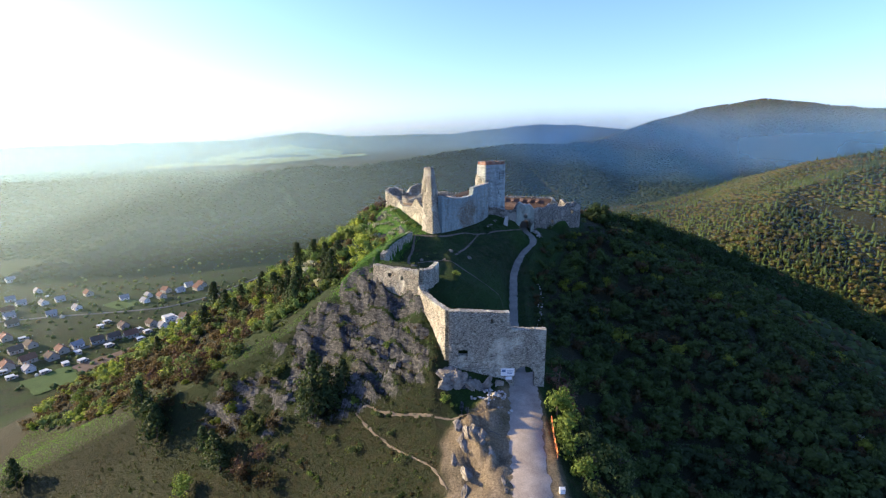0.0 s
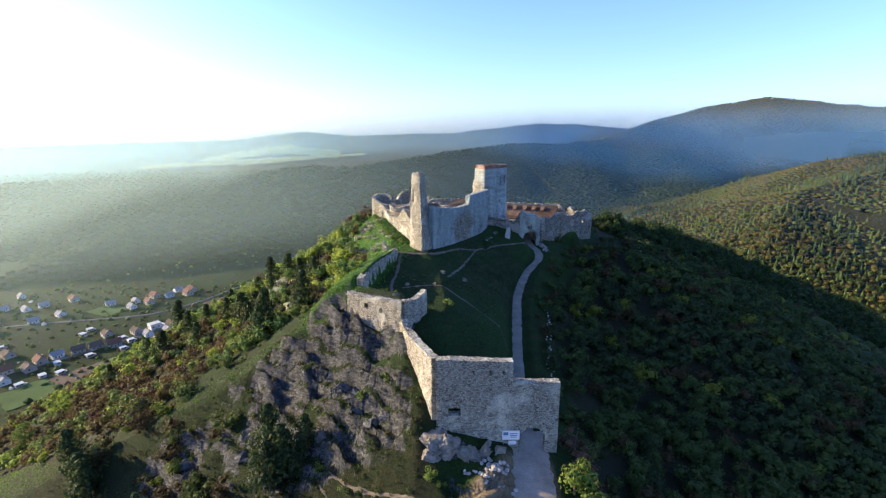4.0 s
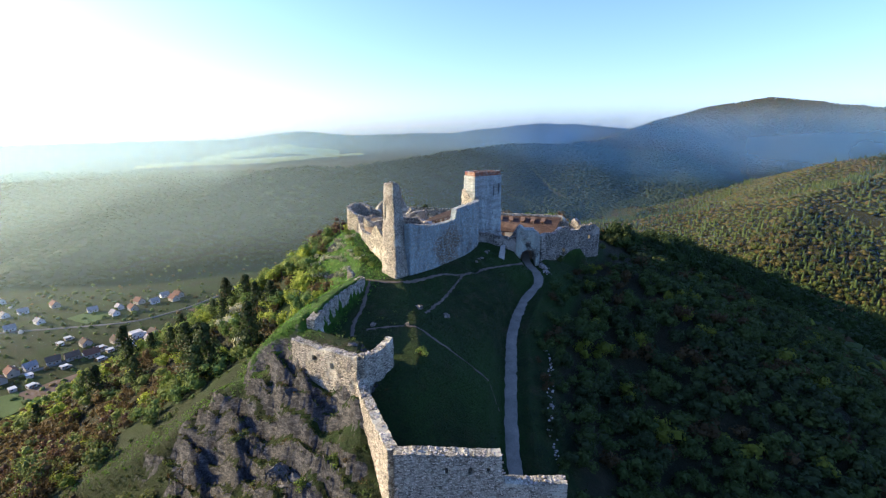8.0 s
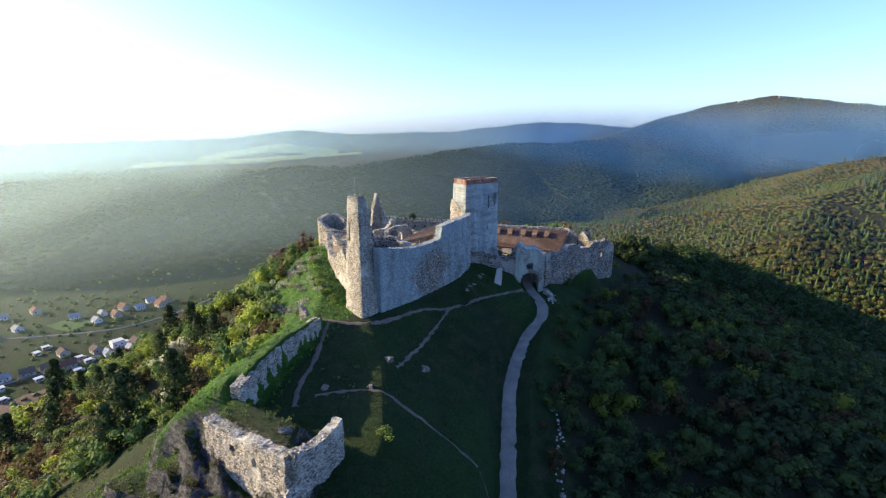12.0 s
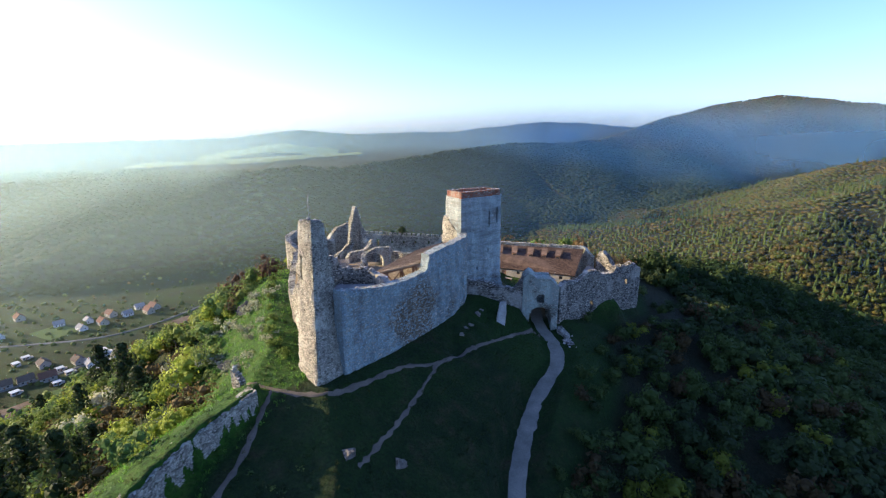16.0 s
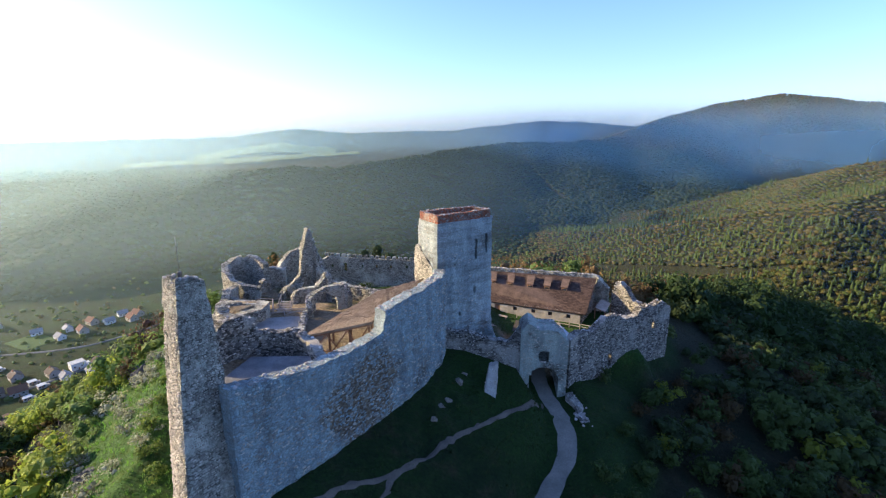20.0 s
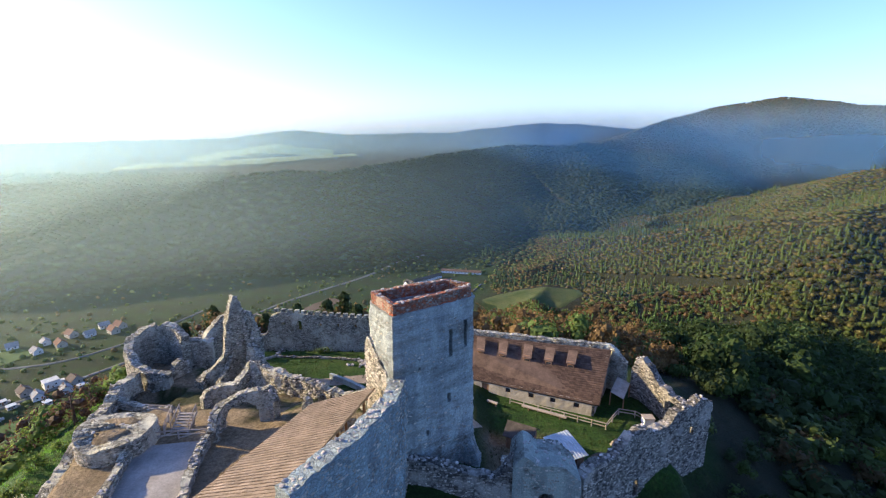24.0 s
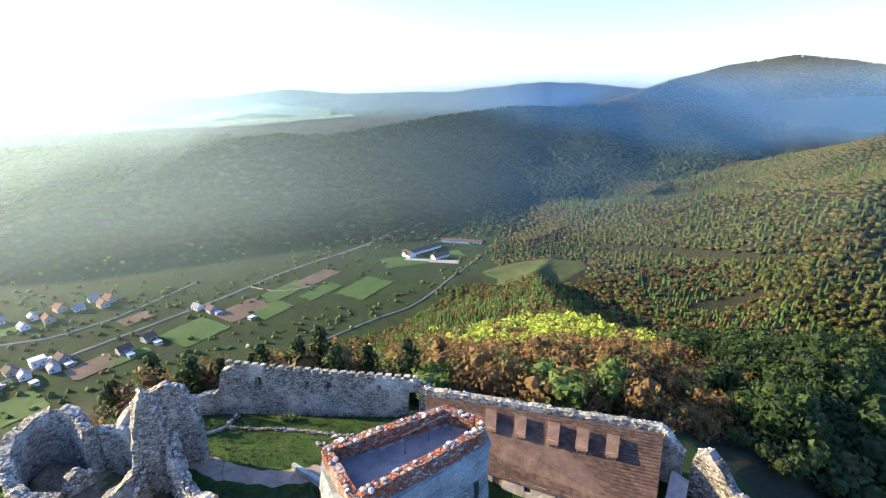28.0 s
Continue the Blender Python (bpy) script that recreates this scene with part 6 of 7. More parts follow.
# paths
for line, w, lab in ((((-32, 116.5), (-27.5, 112.5), (-23.4, 109.7), (-18, 106.8), (-13.2, 104.5), (-7.5, 102.6), (-1.0, 100.5)), 0.9, "narrow trodden path across the turf"),
                     (((-33.5, 115.4), (-30, 110.4), (-26, 106.3), (-22.9, 102.7), (-15.4, 94.3), (-12, 88)), 0.6, "faint footpath down the grassy slope"),
                     (((-25.5, 169.6), (-22, 168.4), (-18.6, 167.4), (-14.6, 167.2), (-10.9, 170.1), (-5, 176.2), (0.5, 180.1), (5, 184.8), (8.1, 187.7), (13.5, 192.6), (17.8, 196), (20.4, 199.8)), 1.1, "pale footpath along the foot of the great wall"),
                     (((0.5, 180.1), (-2.2, 173), (-6.0, 164.5), (-8.6, 158.5)), 0.8, "pale footpath down the grassy bank"),
                     (((-21.6, 167.8), (-22.0, 159), (-22.8, 153), (-22.4, 148.8)), 1.1, "trodden path towards the outwork"),
                     (((-20, 151), (-13.5, 152.0), (-6.5, 150.5), (0, 148), (6, 145)), 0.7, "faint path over the grassy terrace"),
                     (((-30.5, 241), (-22, 232.6), (-12, 229.4), (-2, 230.4), (6, 226), (14.5, 216.5)), 2.6, "bare earth track through the rear ward")):
    ribbon("footpath", line, w if w > 2 else w * 0.6, M_EARTH if w > 2 else M_PATH, lab, "path", 0.06, 0.7, 0.14)
ribbon("forecourt", ((-1.0, -40), (0.5, 0), (2.0, 40), (2.5, 62), (2.8, 76), (3.2, 88), (4.2, 99), (5.6, 108), (6.5, 117), (6.8, 121.5)), 6.8, M_FORE, "broad dusty forecourt before the outer gate", "path", 0.2, 0.8, 0.25)

# ---- small things ----
sg = base("information_board", 2.5, 115.7, ground_at(2.5, 115.7), "white information board leaning on the gate wall", "sign")
zg = sg.location.z
part("board", box(3.2, 0.08, 1.9, M_WHITE, "board", 0.02), sg, "", pose(0, 0, 13.9 - zg))
for k, (a, b, w) in enumerate(((-0.95, 0.95, 0.9), (0.5, 1.2, 1.4), (0.5, 0.85, 1.4), (0.5, 0.5, 1.1))):
    part("print", box(w, 0.02, 0.62 if k == 0 else 0.14, M_INK, "print"), sg, "printed panel", pose(a, -0.05, 13.9 - zg + b))
part("lower_board", box(1.5, 0.07, 0.8, M_WHITE, "lower_board", 0.02), sg, "", pose(0.3, 0, 12.9 - zg))
for a in (-1.3, 1.3):
    part("post", box(0.12, 0.12, 15.6 - zg + 0.3, M_GREYWOOD, "post", 0.01), sg, "", pose(a, 0.12, -0.3))
for k, (a, b) in enumerate(((10.6, 104.2), (10.2, 101.2), (9.8, 97.8), (9.6, 95.2))):
    ob = base("orange_panel", a, b, ground_at(a, b), "orange painted board fence panel beside the road", "barrier", "orange panels", rz=82)
    for q in (0.35, 0.8, 1.25):
        part("board", box(2.6, 0.05, 0.3, M_ORANGE, "board", 0.01), ob, "", pose(0, 0, q))
    for q in (-1.15, 1.15):
        part("post", box(0.12, 0.12, 1.8, M_TIMBER, "post", 0.01), ob, "", pose(q, 0.09, -0.2))
bn = base("litter_bin", 8.4, 86.2, ground_at(8.4, 86.2), "small white box by the roadside", "bin")
part("body", box(1.0, 0.7, 0.9, M_WHITE, "body", 0.05), bn)
part("lid", box(1.06, 0.76, 0.1, M_TIN, "lid", 0.02), bn, "", pose(0, 0, 0.9))
po = base("lightning_rod", -17.2, 175.3, 58.2, "thin steel rod on top of the pillar ruin", "rod")
part("rod", beam((0, 0, 0), (0.03, 0, 3.6), 0.04, 0.04, M_STEEL, "rod"), po)
part("foot", box(0.3, 0.3, 0.5, M_STEEL, "foot", 0.04), po)
br = base("steel_rail", 9.0, 210.4, 57.3, "thin steel rail frame on the keep platform", "railing")
for a in (-1.6, 0, 1.6):
    part("post", beam((a, a * 0.74, 0), (a, a * 0.74, 1.6), 0.06, 0.06, M_STEEL, "post"), br)
part("handrail", beam((-1.8, -1.33, 1.6), (1.8, 1.33, 1.6), 0.06, 0.06, M_STEEL, "handrail"), br)


def rail_fence(name, pts, label, mat=M_GREYWOOD, h=1.1, step=2.0, z=None, cross=False):
    t = base(name, pts[0][0], pts[0][1], ground_at(*pts[0][:2]) if z is None else z, label, "fence")
    o = Vector(t.matrix_world.translation)
    for p, q in zip(pts, pts[1:]):
        n = max(int(math.dist(p[:2], q[:2]) / step), 1)
        for k in range(n):
            a = [p[i] + (q[i] - p[i]) * k / n for i in (0, 1)]
            b = [p[i] + (q[i] - p[i]) * (k + 1) / n for i in (0, 1)]
            za, zb = (ground_at(*a), ground_at(*b)) if z is None else (z, z)
            part("post", beam((a[0], a[1], za - 0.3), (a[0], a[1], za + h), 0.14, 0.14, mat, "post"), t, "", Matrix.Translation(-o))
            for f in (0.5, 0.95):
                part("rail", beam((a[0], a[1], za + h * f), (b[0], b[1], zb + h * f), 0.07, 0.13, mat, "rail"), t, "", Matrix.Translation(-o))
            if cross:
                part("brace", beam((a[0], a[1], za + 0.1), (b[0], b[1], zb + h * 0.9), 0.06, 0.1, mat, "brace"), t, "", Matrix.Translation(-o))
    return t


rail_fence("yard_fence", ((20.5, 226.4), (24.5, 224.2), (33.4, 219.6), (36.6, 223.4), (41.0, 222.0)), "weathered wooden post and rail fence before the long house")
rail_fence("terrace_railing", ((-21.6, 203.8), (-18.8, 204.4), (-15.6, 204.6)), "wooden railing with braces along the terrace", cross=True)
rail_fence("stair_railing", ((-20.8, 205.2), (-22.4, 209.6), (-25.0, 209.4)), "wooden railing beside the court stairs", cross=True)
st = base("wooden_stairs", -19.3, 205.6, 43, "short flight of grey wooden stairs between the courts", "stairs")
for k in range(7):
    part("tread", box(1.8, 0.32, 0.06, M_GREYWOOD, "tread", 0.01), st, "", pose(0, k * 0.3, 0.1 + 0.17 * k))
for a in (-0.95, 0.95):
    part("stringer", beam((a, -0.2, 0.0), (a, 2.1, 1.25), 0.08, 0.26, M_GREYWOOD, "stringer"), st)
    part("handrail", beam((a, -0.2, 1.0), (a, 2.1, 2.2), 0.07, 0.1, M_GREYWOOD, "handrail"), st)
    for q in (0.0, 1.0, 2.0):
        part("baluster", beam((a, q, 0.1 + q * 0.55), (a, q, 1.12 + q * 0.55), 0.07, 0.07, M_GREYWOOD, "baluster"), st)
for a, b, c, d, n in ((22.2, 225.2, 28.3, 221.9, 'log'), (16.9, 226.6, 18.4, 225.6, 'log')):
    t = base("long_bench", a, b, ground_at((a + c) / 2, (b + d) / 2), "long bench of one pale squared timber on trestles", "bench", "timber benches")
    o = t.location.copy()
    part("seat", beam((0, 0, 0.5), (c - a, d - b, 0.5), 0.42, 0.2, M_GREYWOOD, "seat"), t)
    for f in (0.15, 0.85):
        part("leg", beam(((c - a) * f, (d - b) * f - 0.25, -0.15), ((c - a) * f, (d - b) * f, 0.45), 0.14, 0.14, M_TIMBER, "leg"), t)
        part("leg", beam(((c - a) * f, (d - b) * f + 0.25, -0.15), ((c - a) * f, (d - b) * f, 0.45), 0.14, 0.14, M_TIMBER, "leg"), t)


def hut(name, x, y, w, d, h, rise, roof_mat, wall_mat, label, rz, mono=False):
    t = base(name, x, y, ground_at(x, y), label, "hut", rz=rz)
    z = Vector((0, 0, 0))
    part("wall", box(w, d, h, wall_mat, "wall", 0.03), t, "board walls")
    e = 0.35
    if mono:
        a, b, c, q = Vector((-w / 2 - e, -d / 2 - e, h)), Vector((w / 2 + e, -d / 2 - e, h)), Vector((w / 2 + e, d / 2 + e, h + rise)), Vector((-w / 2 - e, d / 2 + e, h + rise))
        rf = roof_slab("roof", a, b, c, q, 0.1, roof_mat, t, z)
        for k in range(9):
            f = (k + 0.5) / 9
            part("seam", beam(a.lerp(b, f) + Vector((0, 0, 0.04)), q.lerp(c, f) + Vector((0, 0, 0.04)), 0.06, 0.08, roof_mat, "seam"), rf)
    else:
        for s in (-1, 1):
            a, b = Vector((-w / 2 - e, s * (d / 2 + e), h - 0.15)), Vector((w / 2 + e, s * (d / 2 + e), h - 0.15))
            roof_slab("roof", a, b, Vector((w / 2 + e, 0, h + rise)), Vector((-w / 2 - e, 0, h + rise)), 0.12, roof_mat, t, z)
        vs = [(s * (w / 2 - 0.02), q, p) for s in (-1, 1) for q, p in ((-d / 2, h - 0.05), (d / 2, h - 0.05), (0, h + rise - 0.15))]
        part("gable", make_mesh("gable", vs, [(0, 1, 2), (5, 4, 3), (0, 2, 5, 3), (1, 4, 5, 2)], wall_mat), t)
    part("door", box(0.9, 0.08, min(1.9, h - 0.1), M_TIMBER, "door", 0.02), t, "plank door", pose(0, -d / 2 - 0.03, 0))
    return t


hut("dark_roofed_hut", 20.6, 216.2, 3.4, 3.0, 2.1, 1.2, M_DARKROOF, M_TIMBER, "small timber hut with a dark felted roof", -28)
hut("tin_roofed_shed", 25.6, 212.4, 3.2, 3.6, 2.2, 0.9, M_TIN, M_GREYWOOD, "open shed with a pale corrugated metal roof", 24, True)
bx = base("white_crate", 40.2, 221.4, ground_at(40.2, 221.4), "white wooden crate on the grass", "crate")
part("body", box(1.5, 1.2, 1.3, M_WHITE, "body", 0.04), bx)
part("lid", box(1.7, 1.4, 0.12, M_GREYWOOD, "lid", 0.02), bx, "", pose(0, 0, 1.3))
for line in (((-24, 236.5), (-20.5, 238.5), (-11, 238.0), (-3, 236.8)), ((-20.5, 238.5), (-20.2, 241.5))):
    masonry("foundation_wall", [(a, b, 35, 35.85) for a, b in line], 0.45, "low grass-grown foundation wall in the rear ward", "ruin", mat=M_DARKSTONE, rag=0.2, coping=8, seed=61, face=0.5)

# ---- the valley: roads, fields, village ----
M_FIELDG = surface("young_green_crop", (0.038, 0.08, 0.012), (0.065, 0.115, 0.02), 0.02, 0.6, bumpy=0.2)
M_KNOLL = surface("rough_knoll_grass", (0.032, 0.055, 0.01), (0.075, 0.085, 0.024), 0.06, 0.9, bumpy=0.4)
M_FIELDB = surface("ploughed_brown_field", (0.09, 0.062, 0.042), (0.14, 0.1, 0.07), 0.03, 0.6, bumpy=0.2)
M_FIELDP = surface("pale_meadow", (0.09, 0.11, 0.03), (0.15, 0.16, 0.055), 0.03, 0.5, bumpy=0.2)
ribbon("valley_road", ((-640, 180), (-520, 300), (-430, 402), (-375, 462), (-339, 506), (-315, 546), (-276, 606), (-233, 674), (-188, 755), (-110, 850), (-20, 930)), 5.0, M_ASPHALT, "pale country road along the valley", "road", 0.75, 5, 0.1)
ribbon("village_lane", ((-760, 440), (-600, 505), (-480, 545), (-371, 572), (-332, 606), (-311, 646), (-285, 720)), 4.0, M_ASPHALT, "narrow village lane", "road", 0.75, 5, 0.1)
ribbon("farm_track", ((-215, 702), (-180, 690), (-150, 700), (-138, 706)), 2.4, M_EARTH, "pale farm track between fields", "road", 0.75, 4, 0.1)
ribbon("stream_track", ((-110, 560), (-60, 615), (-20, 650), (20, 715), (50, 775), (66, 812)), 3.0, M_ASPHALT, "grey lane below the wood", "road", 0.9, 5, 0.2)
for x, y, w, d, rz, mat in ((-172, 690, 26, 62, -30, M_FIELDG), (-145, 730, 24, 60, -30, M_FIELDB), (-130, 690, 22, 50, -30, M_FIELDG), (-200, 640, 34, 50, -30, M_FIELDB), (-228, 592, 44, 46, -30, M_FIELDG), (-170, 640, 26, 40, -30, M_FIELDG),
                            (-283, 530, 26, 34, -32, M_FIELDB), (-262, 545, 12, 36, -32, M_FIELDG), (-300, 470, 40, 40, -35, M_FIELDG), (-330, 430, 34, 50, -35, M_FIELDB), (-355, 395, 40, 36, -35, M_FIELDG), (-300, 620, 20, 30, -30, M_FIELDB), (-420, 590, 40, 30, -25, M_FIELDG),
                            (-40, 790, 60, 40, 20, M_FIELDG), (18, 815, 46, 30, 20, M_FIELDG), (-80, 700, 40, 60, -30, M_FIELDG), (-600, 2080, 520, 150, 24, M_FIELDP), (-1000, 1930, 330, 120, 24, M_FIELDP), (-900, 2600, 700, 200, 10, M_FIELDP)):
    nu, nv = (25, 25) if mat is M_FIELDP else (9, 9)
    c, s = math.cos(radians(rz)), math.sin(radians(rz))
    U, V = np.meshgrid(np.linspace(-0.5, 0.5, nu) * w, np.linspace(-0.5, 0.5, nv) * d)
    jit = np.random.default_rng(int(abs(x))).normal(0, 0.02 * 9 / nu, (2, nv, nu))
    X, Y = x + U * c - V * s + jit[0] * w, y + U * s + V * c + jit[1] * d
    Z = height(X, Y) + ((1.4 if mat is M_FIELDP else 0.55) if y < 1200 else 9.0)
    f = [(j * nu + i, j * nu + i + 1, (j + 1) * nu + i + 1, (j + 1) * nu + i) for j in range(nv - 1) for i in range(nu - 1)]
    tagged(new("field", make_mesh("field", np.stack([X, Y, Z], -1).reshape(-1, 3).tolist(), f, mat, True)), {M_FIELDG: "strip of young green crop on the valley floor", M_FIELDB: "strip of bare ploughed earth", M_FIELDP: "pale green open meadow"}[mat], "field", kind="structure")


u, v = np.meshgrid(np.linspace(0, 6.2832, 49), np.linspace(0, 1, 13))
wav = 1 + 0.16 * np.sin(3 * u + 1.0) + 0.08 * np.sin(5 * u)
X, Y = 118 + 58 * wav * v * np.cos(u), 712 + 38 * wav * v * np.sin(u)
me = make_mesh("meadow", np.stack([X, Y, height(X, Y) + 0.7 - 0.9 * (v > 0.99)], -1).reshape(-1, 3).tolist(), [(j * 49 + i, j * 49 + i + 1, (j + 1) * 49 + i + 1, (j + 1) * 49 + i) for j in range(12) for i in range(48)], M_KNOLL, True)
tagged(new("field", me), "open grassy knoll above the stream", "field", kind="structure")


def house_proto(name, w, d, h, rise, wall_c, roof_c, label, group, flat=False, seed=0):
    wm = surface("render_" + group.replace(" ", "_"), tuple(c * 0.85 for c in wall_c), wall_c, 0.3, 3, bumpy=0.1)
    rm = surface("tiles_" + group.replace(" ", "_"), tuple(c * 0.75 for c in roof_c), roof_c, 0.3, 3, bumpy=0.3)
    t = base(name, 0, 0, 0, label, "house", group)
    part("wall", box(w, d, h + 1.2, wm, "wall", 0.05, (0, 0, -1.2)), t)
    z = Vector((0, 0, 0))
    if flat:
        part("roof", box(w + 0.5, d + 0.5, 0.35, rm, "roof", 0.05), t, "", pose(0, 0, h))
        part("annexe", box(w * 0.5, d * 0.6, h * 0.5, wm, "annexe", 0.05), t, "", pose(w * 0.65, 0, 0))
    else:
        e = 0.5
        for s in (-1, 1):
            roof_slab("roof", Vector((-w / 2 - e, s * (d / 2 + e), h - 0.3)), Vector((w / 2 + e, s * (d / 2 + e), h - 0.3)), Vector((w / 2 + e, 0, h + rise)), Vector((-w / 2 - e, 0, h + rise)), 0.25, rm, t, z)
        vs = [(s * (w / 2 - 0.02), q, p) for s in (-1, 1) for q, p in ((-d / 2, h - 0.05), (d / 2, h - 0.05), (0, h + rise - 0.25))]
        part("gable", make_mesh("gable", vs, [(0, 1, 2), (5, 4, 3), (0, 2, 5, 3), (1, 4, 5, 2)], wm), t)
        part("chimney", box(0.6, 0.6, 1.6, M_BRICK, "chimney", 0.03), t, "", pose(w * 0.2, d * 0.1, h + rise - 0.8))
    for s in (-1, 1):
        for f in (-0.28, 0.22):
            part("window", box(1.3, 0.1, 1.3, M_GLASS, "window", 0.02), t, "", pose(w * f, s * (d / 2 + 0.02), h * 0.4))
        part("window", box(0.1, 1.3, 1.3, M_GLASS, "window", 0.02), t, "", pose(s * (w / 2 + 0.02), d * 0.15, h * 0.4))
    part("door", box(1.1, 0.1, 2.1, M_TIMBER, "door", 0.02), t, "", pose(0, -d / 2 - 0.03, 0))
    return t


HOUSES = [house_proto("village_house", 12, 9, 4.2, 4.2, (0.42, 0.39, 0.34), (0.17, 0.085, 0.062), "rendered village house with a red tiled gable roof", "red roofed houses", seed=1),
          house_proto("village_house", 11, 9, 4.0, 3.6, (0.38, 0.36, 0.33), (0.11, 0.085, 0.075), "village house with a dark weathered gable roof", "dark roofed houses", seed=2),
          house_proto("village_house", 11, 9, 6.2, 0.4, (0.75, 0.74, 0.7), (0.6, 0.6, 0.58), "white flat-roofed two-storey village house", "flat roofed houses", flat=True, seed=3),
          house_proto("village_house", 10, 8, 3.4, 3.6, (0.74, 0.74, 0.72), (0.3, 0.3, 0.32), "small white house with a grey gable roof", "grey roofed houses", seed=4),
          house_proto("garden_shed", 6, 5, 2.6, 0.3, (0.5, 0.45, 0.4), (0.6, 0.63, 0.66), "low outbuilding with a pale metal roof", "outbuildings", flat=True, seed=5)]
taken = set()


def put_house(k, x, y, rz):
    m = pose(x, y, ground_at(x, y) + 0.2, 0, 0, rz)
    if k in taken:
        copy_thing(HOUSES[k], m)
    else:
        HOUSES[k].matrix_world = m
        taken.add(k)


for k, x, y, rz in ((1, -271, 554, 58), (1, -231, 636, 141), (1, -262, 576, 63), (3, -249, 642, -28), (3, -326, 514, 140), (3, -311, 525, 139), (0, -353, 648, -34), (0, -384, 613, 142), (3, -373, 639, 60), (3, -396, 597, -30), (4, -261, 547, 146), (4, -250, 569, -28), (4, -222, 630, 52), (4, -183, 619, 57), (4, -311, 505, -27), (2, -330, 533, 54), (3, -429, 607, 46), (3, -404, 618, 139), (3, -384, 463, 66), (0, -345, 488, 48), (0, -391, 637, -29), (0, -355, 662, -27), (1, -315, 540, -32), (1, -342, 520, 146), (1, -360, 483, 54), (1, -371, 474, 44), (4, -335, 499, 56), (4, -398, 527, 53), (4, -396, 514, -26), (0, -406, 430, 60), (0, -390, 451, 145), (1, -369, 513, 144), (1, -389, 437, 148), (1, -432, 464, -29), (1, -436, 451, 54), (3, -480, 551, 48), (3, -521, 590, 149), (3, -548, 588, 60), (3, -524, 544, 62), (3, -391, 413, 148), (4, -331, 480, 55), (4, -353, 464, 59), (4, -366, 424, 143), (4, -373, 408, 55), (4, -395, 398, 51), (4, -372, 448, -37), (4, -355, 430, 66), (4, -455, 481, 50), (3, -575, 603, 49), (3, -638, 676, 60), (3, -567, 637, -37), (3, -510, 603, 53), (3, -465, 572, 151), (3, -373, 662, 50), (0, -489, 625, 144), (0, -472, 481, 143), (0, -415, 418, 142), (1, -428, 405, 48), (4, -410, 408, 45), (0, -440, 425, 53), (1, -455, 440, 139), (4, -348, 505, 55), (4, -303, 532, 63), (1, -500, 520, 56), (0, -540, 560, 49)):
    put_house(k, x, y, rz)
for x, y, w, d, rz, h in ((-18, 832, 66, 9, 43, 4.2), (-36, 812, 18, 11, 130, 4.6), (40, 872, 62, 7, -12, 3.6), (8, 806, 26, 10, 40, 4.0)):
    t = base("manor_farm", x, y, ground_at(x, y), "long white farm building with a dark tiled roof", "building", "farm buildings", rz=rz)
    part("wall", box(w, d, h + 1, M_WHITE, "wall", 0.05, (0, 0, -1)), t)
    z = Vector((0, 0, 0))
    for s in (-1, 1):
        roof_slab("roof", Vector((-w / 2 - 0.5, s * (d / 2 + 0.6), h - 0.3)), Vector((w / 2 + 0.5, s * (d / 2 + 0.6), h - 0.3)), Vector((w / 2 + 0.5, 0, h + d * 0.38)), Vector((-w / 2 - 0.5, 0, h + d * 0.38)), 0.25, M_DARKROOF if h > 4.1 else M_SHINGLE1, t, z)
    vs = [(s * (w / 2 - 0.02), q, p) for s in (-1, 1) for q, p in ((-d / 2, h - 0.05), (d / 2, h - 0.05), (0, h + d * 0.36))]
    part("gable", make_mesh("gable", vs, [(0, 1, 2), (5, 4, 3), (0, 2, 5, 3), (1, 4, 5, 2)], M_WHITE), t)
    for k in range(int(w / 5)):
        part("window", box(1.2, 0.1, 1.4, M_GLASS, "window", 0.02), t, "", pose(-w / 2 + 2.5 + k * 5, -d / 2 - 0.02, 1.3))
ribbon("farmyard", ((-40, 800), (-14, 795), (12, 789), (34, 784)), 14, M_ROAD, "pale paved farmyard", "path", 0.9, 4, 0.4)

# ---- see-through sheets added to stand in for haze over the valley ----


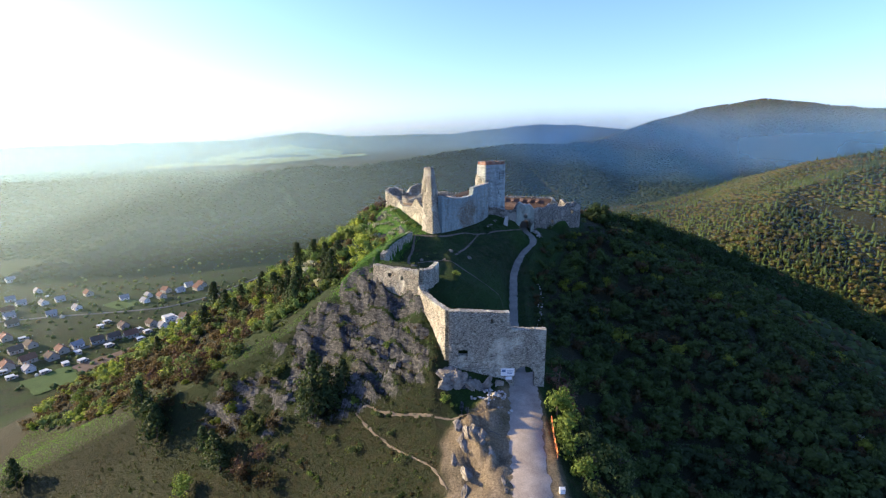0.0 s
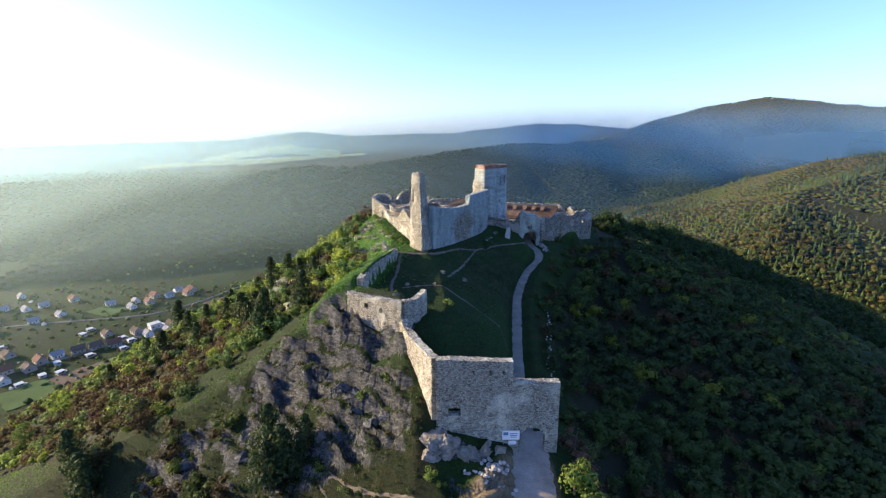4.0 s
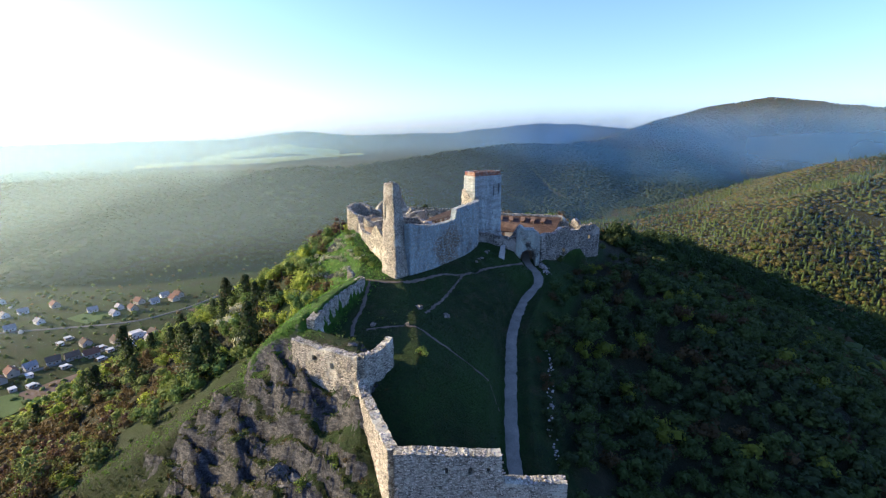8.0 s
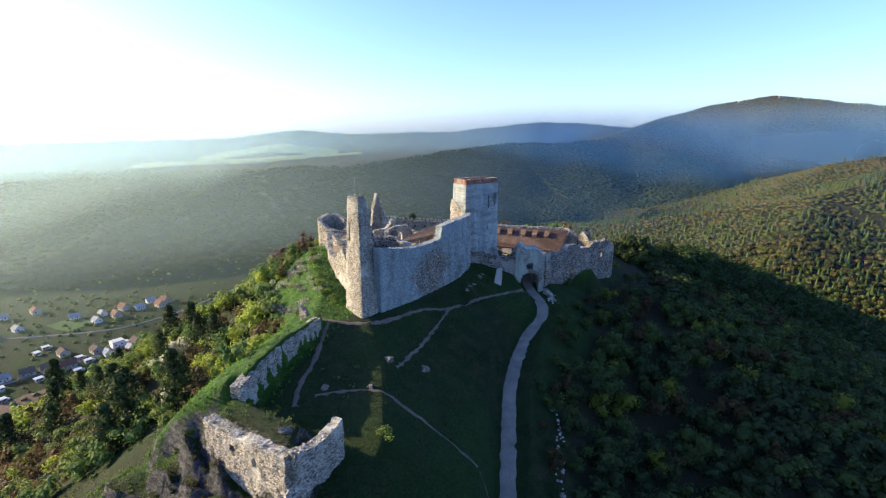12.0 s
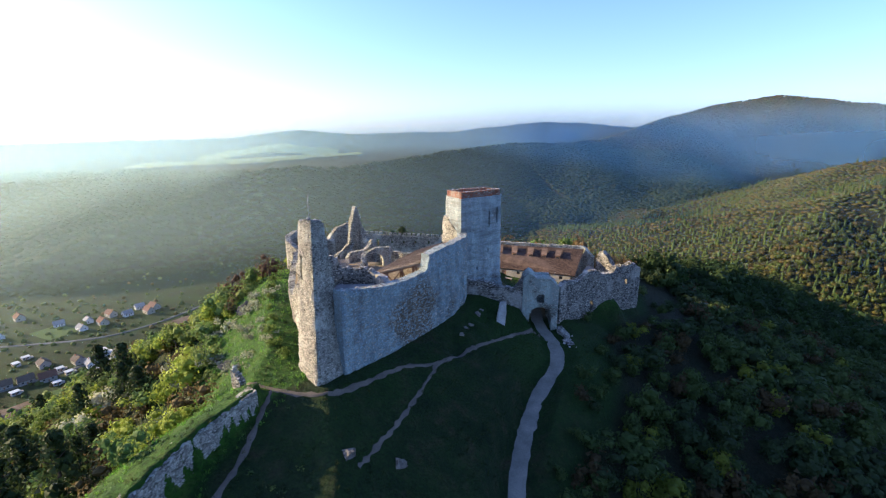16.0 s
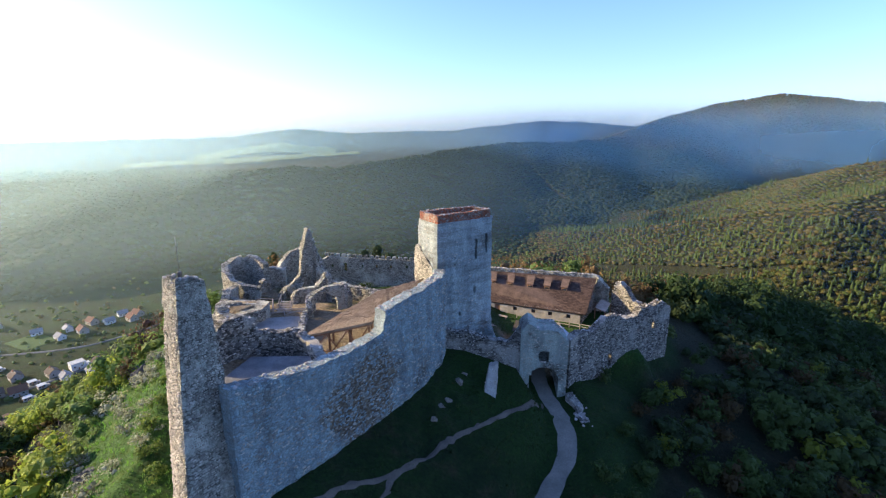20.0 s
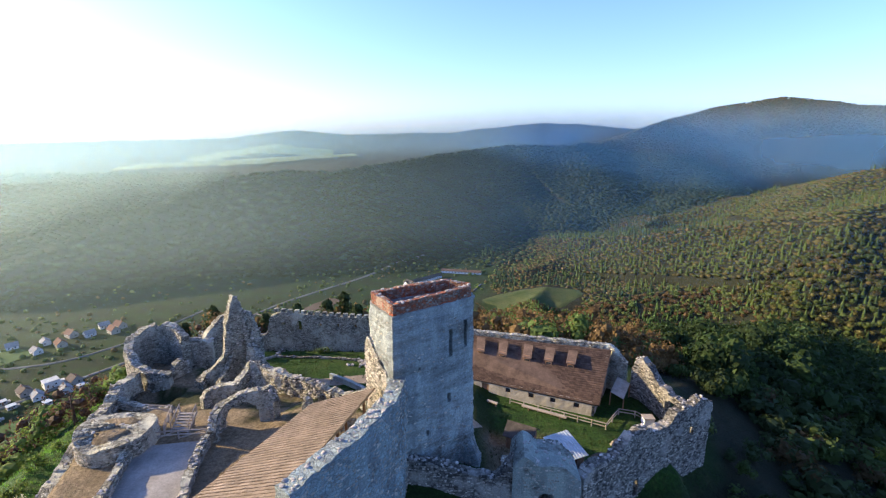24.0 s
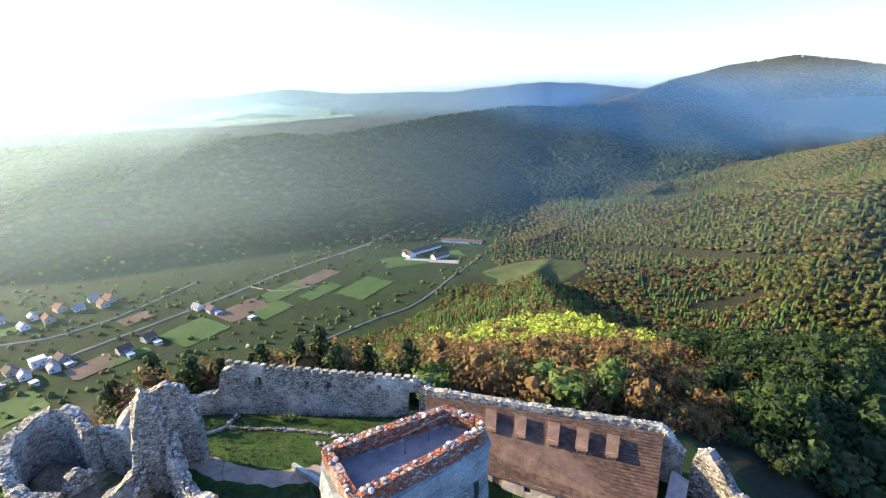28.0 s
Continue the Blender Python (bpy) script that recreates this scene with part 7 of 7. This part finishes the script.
def haze_material(name, front, tint):
    m = bpy.data.materials.new(name)
    m.use_nodes = True
    n, l = m.node_tree.nodes, m.node_tree.links
    n.remove(n["Principled BSDF"])
    tr, tl, mx = n.new("ShaderNodeBsdfTransparent"), n.new("ShaderNodeBsdfTranslucent"), n.new("ShaderNodeMixShader")
    df, both = n.new("ShaderNodeBsdfDiffuse"), n.new("ShaderNodeMixShader")
    tl.inputs["Color"].default_value = df.inputs["Color"].default_value = (*tint, 1)
    both.inputs[0].default_value = front
    l.new(tl.outputs[0], both.inputs[1])
    l.new(df.outputs[0], both.inputs[2])
    at = n.new("ShaderNodeAttribute")
    at.attribute_name = "thickness"
    l.new(at.outputs["Fac"], mx.inputs[0])
    l.new(tr.outputs[0], mx.inputs[1])
    l.new(both.outputs[0], mx.inputs[2])
    l.new(mx.outputs[0], n["Material Output"].inputs["Surface"])
    return m


M_HAZE, M_FARHAZE = haze_material("near_haze_sheet", 0.0, (0.5, 0.68, 0.74)), haze_material("far_haze_sheet", 0.55, (0.5, 0.66, 0.76))
# the blue sheets also stand in for shade below the mountain
M_BLUEHAZE = haze_material("blue_haze_and_shade_sheet", 0.14, (0.36, 0.65, 0.86))
for k, (radius, density, soft_foot, head) in enumerate(((300, 0.07, 110, 85), (520, 0.1, 100, 95), (730, 0.13, 80, 115), (1010, 0.26, 60, 110), (1420, 0.4, 60, 150), (1800, 0.5, 70, 190), (2080, 0.3, 60, 240), (3000, 0.5, 60, 150))):
    na, nz = 160, 26
    A, Z = np.meshgrid(np.radians(np.linspace(-80, 80, na)), np.linspace(VALLEY - 5, head, nz))
    R = np.full(A.shape, float(radius))
    X, Y = R * np.sin(A), 150 + R * np.cos(A)
    over = Z - height(X, Y)
    # opacity varies with bearing to suit the camera's view
    th = density * (smooth01((A + 0.1) / 0.3) if radius == 1420 else smooth01((-A - 0.12) / 0.3) if radius == 1010 else 1 if radius > 1500 else 1 - 0.35 * smooth01((A - 0.25) / 0.35)) * (0.62 + 0.14 * np.sin(np.clip(A, -1.2, 1.0)) - 0.18 * np.exp(-((A + 0.08) / 0.26) ** 2)) * smooth01(over / soft_foot) * smooth01((head - Z) / (0.05 * radius + 40))
    v = np.stack([X, Y, Z], -1).reshape(-1, 3)
    f = [(j * na + i, j * na + i + 1, (j + 1) * na + i + 1, (j + 1) * na + i) for j in range(nz - 1) for i in range(na - 1)]
    me = make_mesh("haze_bank", v.tolist(), f, M_FARHAZE if radius > 2000 else M_BLUEHAZE if radius in (1420, 1800) else M_HAZE, True)
    me.attributes.new("thickness", 'FLOAT', 'POINT').data.foreach_set("value", th.ravel().astype(np.float32))
    tagged(new("haze_bank", me), "see-through sheet standing in for haze over the valley", "haze", kind="structure")
